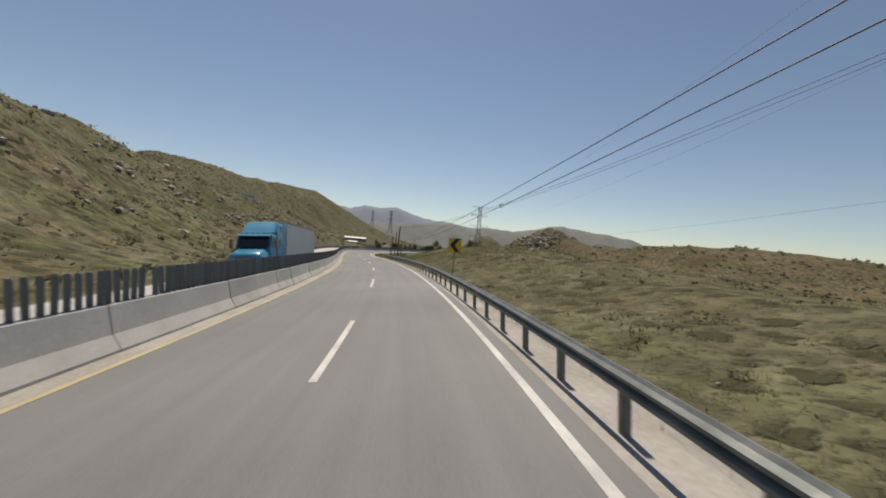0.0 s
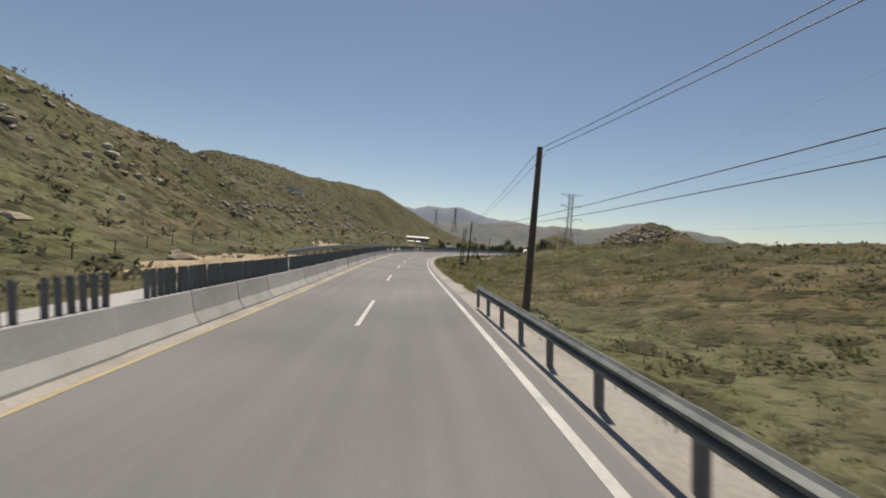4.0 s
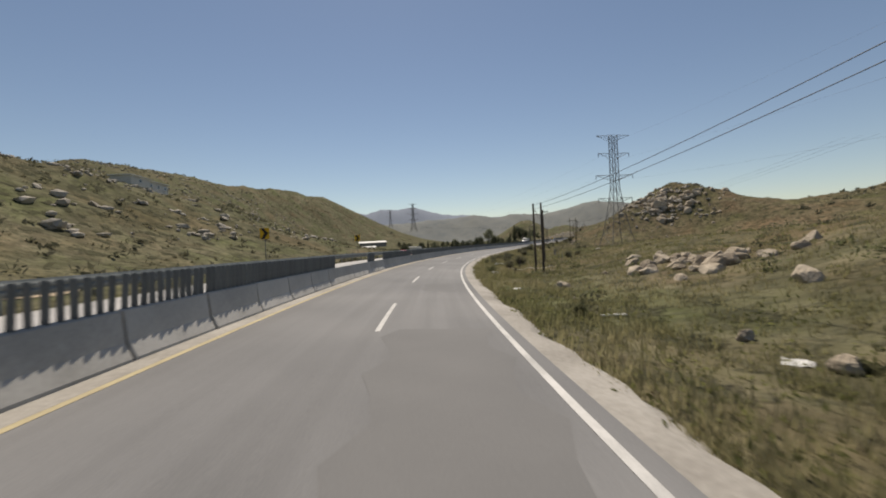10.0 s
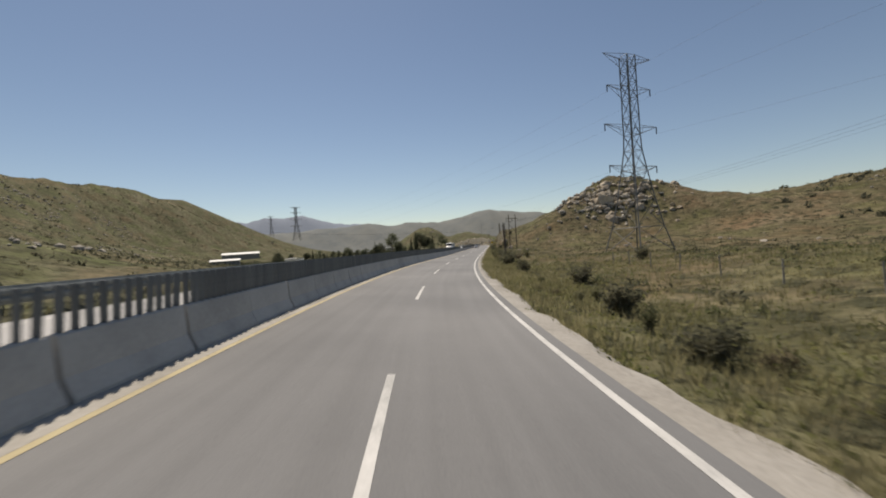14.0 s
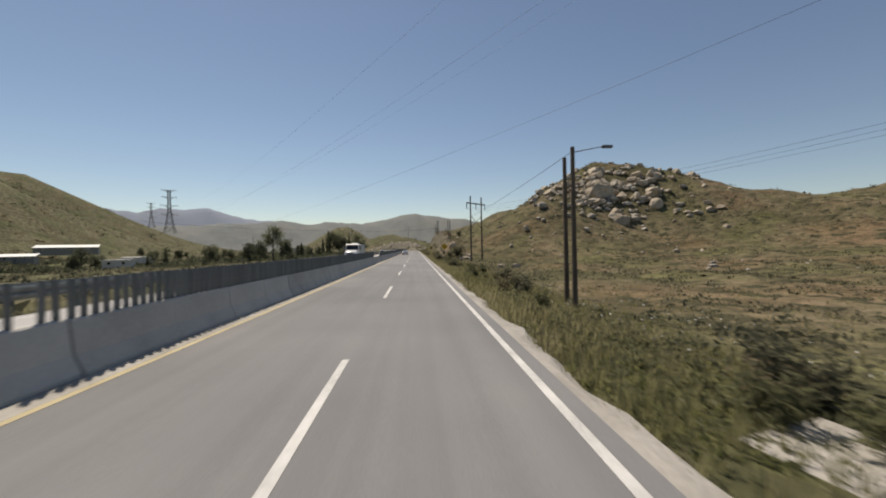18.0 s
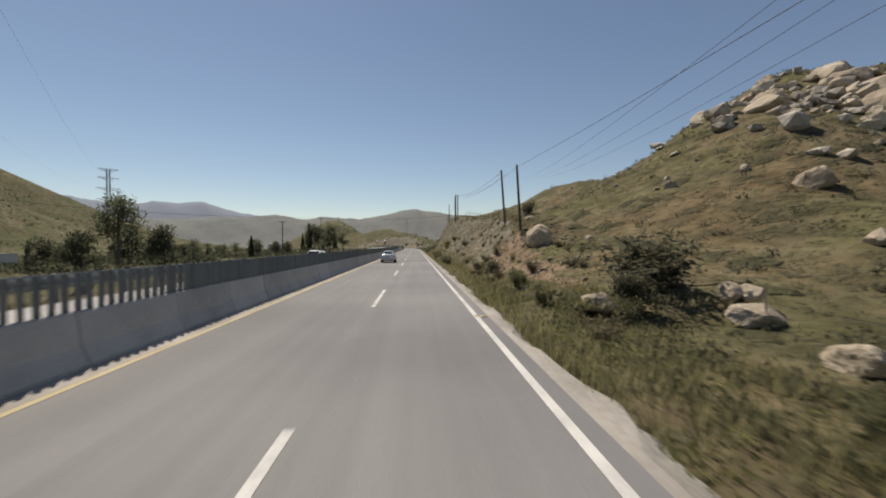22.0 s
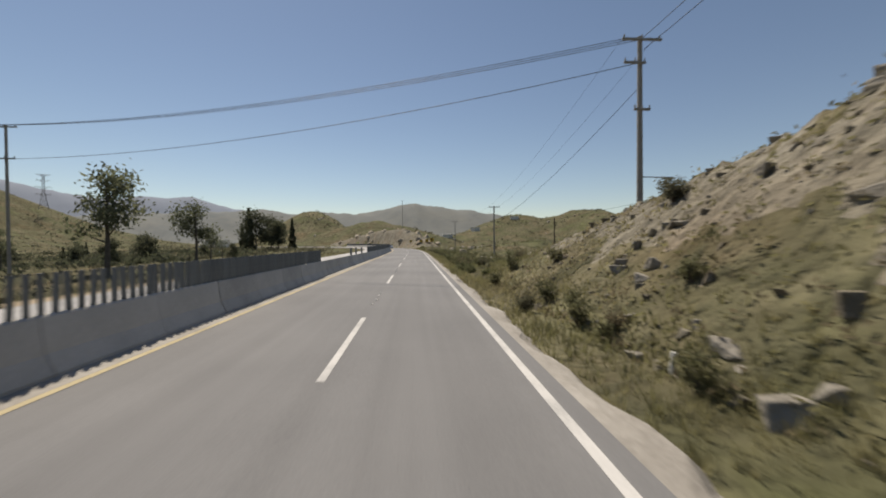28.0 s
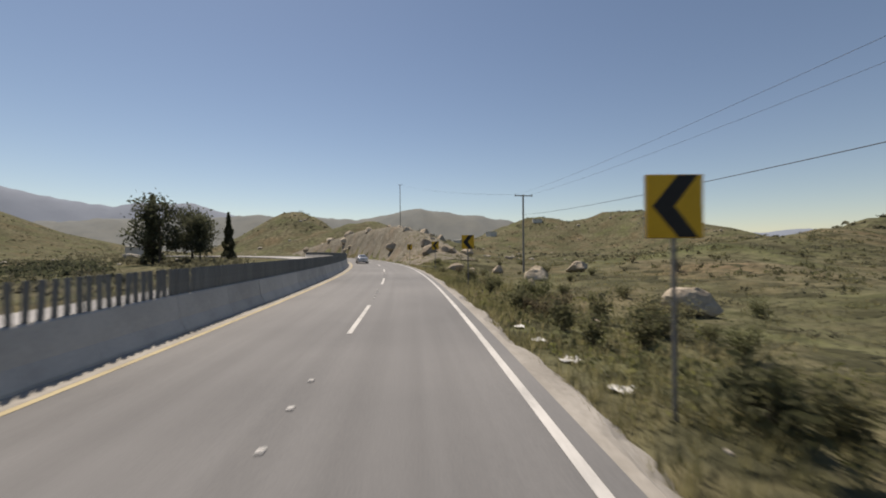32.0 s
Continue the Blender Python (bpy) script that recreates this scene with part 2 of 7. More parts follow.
def ground_material():
    """Spring grass, dry grass and bare soil in patches; thin green on the hills."""
    m = mat("grassland", [(0.07, 0.073, 0.044), (0.1, 0.1, 0.061), (0.132, 0.126, 0.083), (0.168, 0.154, 0.108)], 0.045, 0.9, 1.0, 0.5, world_space=True, contrast=0.2)
    n, l = m.node_tree.nodes, m.node_tree.links
    geo = n.new("ShaderNodeNewGeometry")
    sc = n.new("ShaderNodeTexNoise")
    sc.inputs["Scale"].default_value, sc.inputs["Detail"].default_value = 0.35, 8
    l.new(geo.outputs["Position"], sc.inputs["Vector"])
    r = n.new("ShaderNodeMapRange")
    r.inputs["From Min"].default_value, r.inputs["From Max"].default_value = 0.38, 0.62
    r.inputs["To Min"].default_value, r.inputs["To Max"].default_value = 0.72, 1.18
    l.new(sc.outputs[0], r.inputs["Value"])
    mul = n.new("ShaderNodeMix")
    mul.data_type, mul.blend_type = "RGBA", "MULTIPLY"
    mul.inputs[0].default_value = 1
    bsdf = n["Principled BSDF"]
    old = bsdf.inputs["Base Color"].links[0].from_socket
    l.new(old, mul.inputs[6])
    l.new(r.outputs[0], mul.inputs[7])
    # the dry slopes on the right of the road are browner than the hill on its left
    xyz = n.new("ShaderNodeSeparateXYZ")
    l.new(geo.outputs["Position"], xyz.inputs[0])
    bend = n.new("ShaderNodeMapRange")
    bend.inputs["From Min"].default_value, bend.inputs["From Max"].default_value = 0, 210
    bend.inputs["To Min"].default_value, bend.inputs["To Max"].default_value = 0, 90
    l.new(xyz.outputs[1], bend.inputs["Value"])
    off = n.new("ShaderNodeMath")
    l.new(xyz.outputs[0], off.inputs[0])
    l.new(bend.outputs[0], off.inputs[1])
    dryness = n.new("ShaderNodeMapRange")
    dryness.inputs["From Min"].default_value, dryness.inputs["From Max"].default_value = -45, 15
    l.new(off.outputs[0], dryness.inputs["Value"])
    ends = n.new("ShaderNodeMapRange")
    ends.inputs["From Min"].default_value, ends.inputs["From Max"].default_value = 425, 500
    ends.inputs["To Min"].default_value, ends.inputs["To Max"].default_value = 1, 0
    l.new(xyz.outputs[1], ends.inputs["Value"])
    dry_here = n.new("ShaderNodeMath")
    dry_here.operation = "MULTIPLY"
    starts = n.new("ShaderNodeMapRange")
    starts.inputs["From Min"].default_value, starts.inputs["From Max"].default_value = 120, 260
    l.new(xyz.outputs[1], starts.inputs["Value"])
    dry_from = n.new("ShaderNodeMath")
    dry_from.operation = "MULTIPLY"
    l.new(dryness.outputs[0], dry_from.inputs[0])
    l.new(starts.outputs[0], dry_from.inputs[1])
    l.new(dry_from.outputs[0], dry_here.inputs[0])
    l.new(ends.outputs[0], dry_here.inputs[1])
    dry_mix = n.new("ShaderNodeMix")
    dry_mix.data_type, dry_mix.blend_type = "RGBA", "MULTIPLY"
    l.new(dry_here.outputs[0], dry_mix.inputs[0])
    l.new(mul.outputs[2], dry_mix.inputs[6])
    dry_mix.inputs[7].default_value = (1.1, 0.98, 0.97, 1)
    mul = dry_mix
    # drifts of fresh green and of brown, dead growth
    drift, lean = n.new("ShaderNodeTexNoise"), n.new("ShaderNodeValToRGB")
    drift.inputs["Scale"].default_value, drift.inputs["Detail"].default_value, drift.inputs["Roughness"].default_value = 0.055, 7, 0.62
    l.new(geo.outputs["Position"], drift.inputs["Vector"])
    e = lean.color_ramp.elements
    e[0].position, e[0].color = 0.36, (1.1, 0.92, 0.84, 1)
    e[1].position, e[1].color = 0.64, (0.9, 1.0, 0.74, 1)
    mid = e.new(0.5)
    mid.color = (1.0, 0.98, 0.94, 1)
    l.new(drift.outputs[0], lean.inputs[0])
    hue = n.new("ShaderNodeMix")
    hue.data_type, hue.blend_type = "RGBA", "MULTIPLY"
    hue.inputs[0].default_value = 0.9
    l.new(mul.outputs[2], hue.inputs[6])
    l.new(lean.outputs[0], hue.inputs[7])
    mul = hue
    # low bushes too far off to tell apart: irregular dark spots with relief
    vo, wz = n.new("ShaderNodeTexVoronoi"), n.new("ShaderNodeTexNoise")
    wz.inputs["Scale"].default_value, wz.inputs["Detail"].default_value = 0.7, 4
    l.new(geo.outputs["Position"], wz.inputs["Vector"])
    vm = n.new("ShaderNodeVectorMath")
    vm.operation = "MULTIPLY_ADD"
    vm.inputs[1].default_value = (3.2, 3.2, 3.2)
    l.new(wz.outputs["Color"], vm.inputs[0])
    l.new(geo.outputs["Position"], vm.inputs[2])
    vo.inputs["Scale"].default_value = 0.33
    l.new(vm.outputs[0], vo.inputs["Vector"])
    spot = n.new("ShaderNodeMapRange")
    spot.inputs["From Min"].default_value, spot.inputs["From Max"].default_value = 0.42, 0.26
    l.new(vo.outputs["Distance"], spot.inputs["Value"])
    thick = n.new("ShaderNodeTexNoise")
    thick.inputs["Scale"].default_value, thick.inputs["Detail"].default_value = 0.035, 3
    l.new(geo.outputs["Position"], thick.inputs["Vector"])
    some = n.new("ShaderNodeMapRange")
    some.inputs["From Min"].default_value, some.inputs["From Max"].default_value = 0.36, 0.52
    l.new(thick.outputs[0], some.inputs["Value"])
    both = n.new("ShaderNodeMath")
    both.operation = "MULTIPLY"
    l.new(spot.outputs[0], both.inputs[0])
    l.new(some.outputs[0], both.inputs[1])
    bush = n.new("ShaderNodeMix")
    bush.data_type = "RGBA"
    l.new(both.outputs[0], bush.inputs[0])
    l.new(mul.outputs[2], bush.inputs[6])
    bush.inputs[7].default_value = (0.054, 0.054, 0.032, 1)
    vo2, spot2, tuft = n.new("ShaderNodeTexVoronoi"), n.new("ShaderNodeMapRange"), n.new("ShaderNodeMix")
    vo2.inputs["Scale"].default_value = 1.05
    l.new(vm.outputs[0], vo2.inputs["Vector"])
    spot2.inputs["From Min"].default_value, spot2.inputs["From Max"].default_value, spot2.inputs["To Max"].default_value = 0.5, 0.2, 0.62
    l.new(vo2.outputs["Distance"], spot2.inputs["Value"])
    tuft.data_type = "RGBA"
    l.new(spot2.outputs[0], tuft.inputs[0])
    l.new(bush.outputs[2], tuft.inputs[6])
    tuft.inputs[7].default_value = (0.066, 0.066, 0.042, 1)
    l.new(tuft.outputs[2], bsdf.inputs["Base Color"])
    high = n.new("ShaderNodeMath")
    high.operation = "MULTIPLY_ADD"
    l.new(spot2.outputs[0], high.inputs[0])
    high.inputs[1].default_value = 0.5
    l.new(both.outputs[0], high.inputs[2])
    bp = n.new("ShaderNodeBump")
    bp.inputs["Strength"].default_value, bp.inputs["Distance"].default_value = 0.6, 0.5
    l.new(high.outputs[0], bp.inputs["Height"])
    l.new(bsdf.inputs["Normal"].links[0].from_socket, bp.inputs["Normal"])
    l.new(bp.outputs[0], bsdf.inputs["Normal"])
    bsdf.inputs["Specular IOR Level"].default_value = 0.05
    return m



def leafy(m, share=0.58):
    """Thin leaves: part of the light passes through."""
    n, l = m.node_tree.nodes, m.node_tree.links
    bsdf, out = n["Principled BSDF"], n["Material Output"]
    tr, mx = n.new("ShaderNodeBsdfTranslucent"), n.new("ShaderNodeMixShader")
    l.new(bsdf.inputs["Base Color"].links[0].from_socket, tr.inputs["Color"])
    mx.inputs[0].default_value = share
    l.new(bsdf.outputs[0], mx.inputs[1])
    l.new(tr.outputs[0], mx.inputs[2])
    l.new(mx.outputs[0], out.inputs["Surface"])


for m_ in (M_LEAFG, M_LEAF, M_LEAFDRY, M_CHAP, M_GRASS, M_WEED, M_BUSH, M_EUC, M_CYP):
    leafy(m_)
def bedded(m):
    """Slanting beds of lighter and darker rock, with rusty soil in patches."""
    n, l = m.node_tree.nodes, m.node_tree.links
    bsdf = n["Principled BSDF"]
    geo, mp, wv = n.new("ShaderNodeNewGeometry"), n.new("ShaderNodeMapping"), n.new("ShaderNodeTexWave")
    mp.inputs["Rotation"].default_value = (radians(38), 0, radians(12))
    l.new(geo.outputs["Position"], mp.inputs["Vector"])
    wv.bands_direction = "Z"
    for key, value in (("Scale", 0.42), ("Distortion", 7.0), ("Detail", 4.0), ("Detail Scale", 1.6), ("Detail Roughness", 0.65)):
        wv.inputs[key].default_value = value
    l.new(mp.outputs[0], wv.inputs["Vector"])
    r = n.new("ShaderNodeMapRange")
    r.inputs["To Min"].default_value, r.inputs["To Max"].default_value = 0.8, 1.16
    l.new(wv.outputs["Fac"], r.inputs["Value"])
    mul = n.new("ShaderNodeMix")
    mul.data_type, mul.blend_type = "RGBA", "MULTIPLY"
    mul.inputs[0].default_value = 1
    l.new(bsdf.inputs["Base Color"].links[0].from_socket, mul.inputs[6])
    l.new(r.outputs[0], mul.inputs[7])
    nz, some, rust = n.new("ShaderNodeTexNoise"), n.new("ShaderNodeMapRange"), n.new("ShaderNodeMix")
    nz.inputs["Scale"].default_value, nz.inputs["Detail"].default_value = 0.13, 5
    l.new(geo.outputs["Position"], nz.inputs["Vector"])
    some.inputs["From Min"].default_value, some.inputs["From Max"].default_value, some.inputs["To Max"].default_value = 0.52, 0.68, 0.35
    l.new(nz.outputs[0], some.inputs["Value"])
    rust.data_type, rust.blend_type = "RGBA", "MULTIPLY"
    l.new(some.outputs[0], rust.inputs[0])
    l.new(mul.outputs[2], rust.inputs[6])
    rust.inputs[7].default_value = (1.2, 0.84, 0.62, 1)
    l.new(rust.outputs[2], bsdf.inputs["Base Color"])


bedded(M_CUT)
M_GROUND = ground_material()
rng = np.random.default_rng(7)


# ---- mesh helpers ----
def mesh(name, verts, faces, mats, smooth=False):
    me = bpy.data.meshes.new(name)
    me.from_pydata([tuple(v) for v in np.asarray(verts, float).tolist()], [], [tuple(f) for f in (faces.tolist() if isinstance(faces, np.ndarray) else faces)])
    for m in (mats if isinstance(mats, (list, tuple)) else [mats]):
        me.materials.append(m)
    if smooth:
        me.polygons.foreach_set("use_smooth", [True] * len(me.polygons))
    me.update()
    return me


def bm_mesh(name, bm, m, smooth=False):
    me = bpy.data.meshes.new(name)
    bm.to_mesh(me)
    bm.free()
    me.materials.append(m)
    if smooth:
        me.polygons.foreach_set("use_smooth", [True] * len(me.polygons))
    return me


def part(name, data, parent, m=None, label=""):
    """One mesh object under a thing or a part; data is a mesh or a bmesh."""
    if not isinstance(data, bpy.types.Mesh):
        data = bm_mesh(name, data, m)
    ob = new(name, data)
    ob.parent = parent
    return tagged(ob, label)


def box(x0, x1, y0, y1, z0, z1, bevel=0.0, bm=None):
    made = bmesh.new()
    bmesh.ops.create_cube(made, size=1)
    bmesh.ops.scale(made, vec=(x1 - x0, y1 - y0, z1 - z0), verts=made.verts)
    bmesh.ops.translate(made, vec=((x0 + x1) / 2, (y0 + y1) / 2, (z0 + z1) / 2), verts=made.verts)
    if bevel:
        bmesh.ops.bevel(made, geom=made.edges[:], offset=bevel, segments=2, affect="EDGES")
    if bm is None:
        return made
    me = bpy.data.meshes.new("tmp")
    made.to_mesh(me)
    made.free()
    bm.from_mesh(me)
    bpy.data.meshes.remove(me)
    return bm


def rod(a, b, r0, r1=None, sides=8, bm=None):
    """A tapered round bar from a to b."""
    r1 = r0 if r1 is None else r1
    a, b = Vector(a), Vector(b)
    bm = bm or bmesh.new()
    q = (b - a).to_track_quat("Z", "Y")
    rings = []
    for p, r in ((a, r0), (b, r1)):
        rings.append([bm.verts.new(p + q @ Vector((r * math.cos(2 * math.pi * i / sides), r * math.sin(2 * math.pi * i / sides), 0))) for i in range(sides)])
    for i in range(sides):
        j = (i + 1) % sides
        bm.faces.new((rings[0][i], rings[0][j], rings[1][j], rings[1][i]))
    bm.faces.new(rings[0][::-1])
    bm.faces.new(rings[1])
    return bm


def thing(name, p, turn, label, category, group=""):
    """An Empty at a thing's base; turn in degrees to the right of +y."""
    ob = new(name)
    ob.empty_display_size = 0.3
    ob.matrix_world = pose(*p, 0, 0, -turn)
    return tagged(ob, label, category, group)


def split_rock(seed, m, tall=1.0):
    """An angular block of broken rock."""
    g = random.Random(seed)
    bm = bmesh.new()
    for _ in range(13):
        v = Vector((g.uniform(-1, 1), g.uniform(-1, 1), g.uniform(-1, 1) * tall))
        bm.verts.new(v if g.random() < 0.5 else Vector((math.copysign(0.9, v.x), v.y, math.copysign(0.9 * tall, v.z))))
    made = bmesh.ops.convex_hull(bm, input=bm.verts)
    loose = [v for v in bm.verts if not v.link_faces]
    bmesh.ops.delete(bm, geom=loose, context="VERTS")
    bmesh.ops.dissolve_limit(bm, angle_limit=radians(14), verts=bm.verts, edges=bm.edges)
    bmesh.ops.bevel(bm, geom=bm.edges[:], offset=0.05, segments=1, affect="EDGES")
    bmesh.ops.triangulate(bm, faces=bm.faces)
    return bm_mesh("block", bm, m)


def rock_mesh(seed, level, m, flat=0.75, worn=0.0):
    """A weathered boulder: a lump with broad flattened sides and worn edges."""
    g = random.Random(seed)
    bm = bmesh.new()
    bmesh.ops.create_icosphere(bm, subdivisions=level, radius=1)
    cuts = [(Vector((g.uniform(-1, 1), g.uniform(-1, 1), g.uniform(-0.4, 1))).normalized(), g.uniform(0.42, 0.8) + worn) for _ in range(11)]
    o = Vector((seed * 3.7, seed * 1.3, 0))
    for v in bm.verts:
        p = v.co.copy()
        for n, d in cuts:
            k = p.dot(n)
            if k > d:
                p -= n * (k - d) * 0.95
        p *= 1 + 0.16 * noise.noise(p * 1.3 + o) + 0.07 * noise.noise(p * 3.5 + o)
        p.z *= flat
        v.co = p
    return bm_mesh("boulder", bm, m)


# ---- the lie of the land ----
# hills: x, y, height, half lengths along and across, turn
HILLS = [(-154, 30, 37, 125, 138, 51), (-372, 263, 76, 171, 89, -26), (-518, 411, 77, 130, 143, 21), (-544, 644, 99, 186, 95, 81),
         (-781, 933, 154, 233, 148, 52), (-364, 255, -33, 98, 100, 0), (-66, 405, 16, 50, 26, 23), (-26, 421, 17, 58, 22, -54), (77, 416, 18, 81, 67, 1),
         (10, 506, 16, 106, 68, 33), (-84, 485, 13, 30, 26, 3), (161, 352, 22, 112, 59, -7)]
FAR_HILLS = [(151, 1061, 44, 197, 42, 86), (-224, 967, 43, 69, 45, -44), (-135, 857, 24, 63, 42, -1),
             (231, 811, 28, 256, 20, 32), (60, 1105, 40, 119, 78, -84), (-24, 1057, 14, 123, 62, 36)]
# the cutting on the right: s, height of its brow
BROW = [(392, 0), (404, 1.3), (413, 2.0), (420, 3.8), (430, 5.2), (440, 5.7), (450, 6.5), (460, 7.3), (470, 8.3), (482, 9.3), (492, 9.4), (500, 8.8), (508, 7.8), (515, 6.4), (517, 5.7), (519.5, 5.0), (524, 4.3), (527, 3.9), (535, 2.6), (545, 0.8), (552, 0), (655, 0), (672, 2.5), (688, 6.5), (706, 9), (735, 9), (760, 6.5), (785, 3), (800, 0)]
_rx, _ry, _rz, _rs, _rh, _rb = (a[::4] for a in (_x, _y, _z, _s, _head, _bank))


def beside(X, Y):
    """The nearest station of the road: distance to its right (left is negative), s, its height and bank."""
    i = np.empty(len(X), int)
    for a in range(0, len(X), 4000):
        i[a:a + 4000] = ((X[a:a + 4000, None] - _rx) ** 2 + (Y[a:a + 4000, None] - _ry) ** 2).argmin(1)
    h = np.radians(_rh[i])
    dx, dy = X - _rx[i], Y - _ry[i]
    along, u = dx * np.sin(h) + dy * np.cos(h), dx * np.cos(h) - dy * np.sin(h)
    u = np.where(np.abs(along) > 20, np.sign(u) * np.hypot(dx, dy), u)
    s = _rs[i] + np.clip(along, -20, 20)
    return u, s, np.interp(s, _s, _z), np.interp(s, _s, _bank)


def ease(a, b, x):
    q = np.clip((x - a) / (b - a), 0, 1)
    return q * q * (3 - 2 * q)


def wavy(X, Y, size, seed):
    """Smooth waves of about +-1, of several directions."""
    g = np.random.default_rng(seed)
    out = np.zeros_like(X)
    for k in range(7):
        a, ph, w = g.uniform(0, 6.28), g.uniform(0, 6.28), g.uniform(0.6, 1.8) / size
        out += np.sin((X * np.cos(a) + Y * np.sin(a)) * w * 6.28 + ph)
    return out / 3.0


def land(X, Y):
    """Height of the ground."""
    X, Y = np.asarray(X, float), np.asarray(Y, float)
    u, s, z, bank = beside(X, Y)
    v = np.abs(u)
    side = np.clip(u, -14.6, 4.2)
    road_z = z - side * np.sin(np.radians(bank))
    low = np.interp(u, [-400, -125, -40, -18, -14.6, 2.4, 3.6, 8, 40, 300], [-6, -5, -2, -0.7, -0.35, -0.3, -0.3, -0.8, -2.5, -4])
    low = low - np.interp(s, [-40, 0, 60, 85, 110], [2.6, 2.6, 2.2, 0.6, 0]) * ease(3.6, 9, u) * (u > 0)
    low = low - np.interp(s, [0, 110], [4.5, 0]) * ease(60, 250, u)
    h = road_z * np.interp(v, [0, 60, 400], [1, 0.8, 0]) + low
    far = np.zeros_like(X)
    for x, y, a, p, q, r in HILLS + FAR_HILLS:
        c, d = math.cos(radians(r)), math.sin(radians(r))
        dx, dy = X - x, Y - y
        far += a * np.exp(-(((dx * c + dy * d) / p) ** 2 + ((dy * c - dx * d) / q) ** 2))
    mask = np.where(u < 0, ease(22, 90, v), ease(6, 45, v))
    h += far * mask
    brow = np.interp(s, [b[0] for b in BROW], [b[1] for b in BROW])
    h += np.where(u > 0, brow * ease(4.3, 10.8, u) * (1 - ease(11.5, 34, u) * 0.9) + 0.6 * (brow > 0.1) * ease(4.3, 6, u) * (1 - ease(12, 20, u)), 0)
    rough = ease(4.5, 30, u) + ease(16, 60, -u)
    h += rough * (0.35 * wavy(X, Y, 23, 3) + 0.16 * wavy(X, Y, 8, 4)) + np.clip(far * mask / 25, 0, 1) * (1.3 * wavy(X, Y, 55, 5) + 0.5 * wavy(X, Y, 19, 6))
    return h


def spread(lo, hi, fine_lo, fine_hi, step):
    a = list(np.arange(fine_lo, fine_hi + 0.01, step))
    d, p = step, fine_hi
    while p < hi:
        d *= 1.16
        p += d
        a.append(p)
    d, p = step, fine_lo
    while p > lo:
        d *= 1.16
        p -= d
        a.insert(0, p)
    return np.array(a)


gx, gy = spread(-4600, 4600, -180, 20, 2.2), spread(-4200, 4600, -60, 680, 3.0)
GX, GY = np.meshgrid(gx, gy)
gz = land(GX.ravel(), GY.ravel())
_u, _q, _w, _k = beside(GX.ravel(), GY.ravel())
# the rock cutting lies over the ground as a finer sheet: keep the ground beneath it
gz -= np.where((_u > 4.6) & (_u < 15.5) & ((_q > 396) & (_q < 538) | (_q > 663) & (_q < 787)), 1.0, 0)
nx, ny = len(gx), len(gy)
ii = (np.arange(ny - 1)[:, None] * nx + np.arange(nx - 1)).ravel()
me = mesh("ground", np.stack([GX.ravel(), GY.ravel(), gz], 1), np.stack([ii, ii + 1, ii + nx + 1, ii + nx], 1), M_GROUND, True)
tagged(new("ground", me), "spring grassland and dry hillsides with bare soil", "ground", kind="structure")


def ground_z(X, Y):
    """Height of the ground's sheet itself, which is coarse far from the road."""
    i, j = np.clip(np.searchsorted(gx, X) - 1, 0, nx - 2), np.clip(np.searchsorted(gy, Y) - 1, 0, ny - 2)
    a, b = (X - gx[i]) / (gx[i + 1] - gx[i]), (Y - gy[j]) / (gy[j + 1] - gy[j])
    G = gz.reshape(ny, nx)
    return (G[j, i] * (1 - a) + G[j, i + 1] * a) * (1 - b) + (G[j + 1, i] * (1 - a) + G[j + 1, i + 1] * a) * b


def strip(name, s0, s1, step, profile, m, label="", closed=False, wobble=None):
    """A sheet swept along the road: profile is (u, up) from left to right."""
    n = max(2, int(round((s1 - s0) / step)) + 1)
    ss = np.linspace(s0, s1, n)
    k = len(profile)
    vs = []
    for s in ss:
        for j, (u, up) in enumerate(profile):
            w = wobble(s, j) if wobble else 0.0
            vs.append(tuple(road(s, u + w, up)))
    fs = [(i * k + j, i * k + j + 1, (i + 1) * k + j + 1, (i + 1) * k + j) for i in range(n - 1) for j in range(k - 1)]
    if closed:
        fs += [(i * k + k - 1, i * k, (i + 1) * k, (i + 1) * k + k - 1) for i in range(n - 1)]
        fs += [tuple(range(k))[::-1], tuple((n - 1) * k + j for j in range(k))]
    me = mesh(name, vs, fs, m)
    uv = me.uv_layers.new(name="UVMap")
    flat = [0.0] * (2 * len(me.loops))
    for li, lp in enumerate(me.loops):
        i, j = divmod(lp.vertex_index, k)
        flat[2 * li], flat[2 * li + 1] = profile[j][0], float(ss[i])
    uv.data.foreach_set("uv", flat)
    ob = new(name, me)
    return tagged(ob, label, kind="structure")


S0, S1 = float(_s[0]) + 2, float(_s[-1]) - 2
strip("road", S0, S1, 3, [(-6.0, -0.25), (-6.0, 0), (-3.5, 0), (-1.6, 0), (0.2, 0), (2.15, 0), (2.2, -0.25)], M_ASPHALT, "worn grey asphalt carriageway with two lanes")
strip("road_far_side", S0, S1, 3, [(-13.9, -0.3), (-13.8, 0), (-10, 0), (-6.0, 0)], M_FARLANE, "worn carriageway of the other direction, painted paler for sun glare")
strip("pavement", S0, 78, 2, [(2.1, -0.012), (3.0, -0.06), (3.7, -0.35), (4.2, -0.8)], M_SHOULDER, "dusty concrete verge behind the guardrail")
ws = random.Random(3)


def ragged(s, j):
    return 0.0 if j < 2 else 0.13 * math.sin(s * 0.83 + j) + 0.1 * math.sin(s * 2.1 + 2 * j) + ws.uniform(-0.05, 0.05)


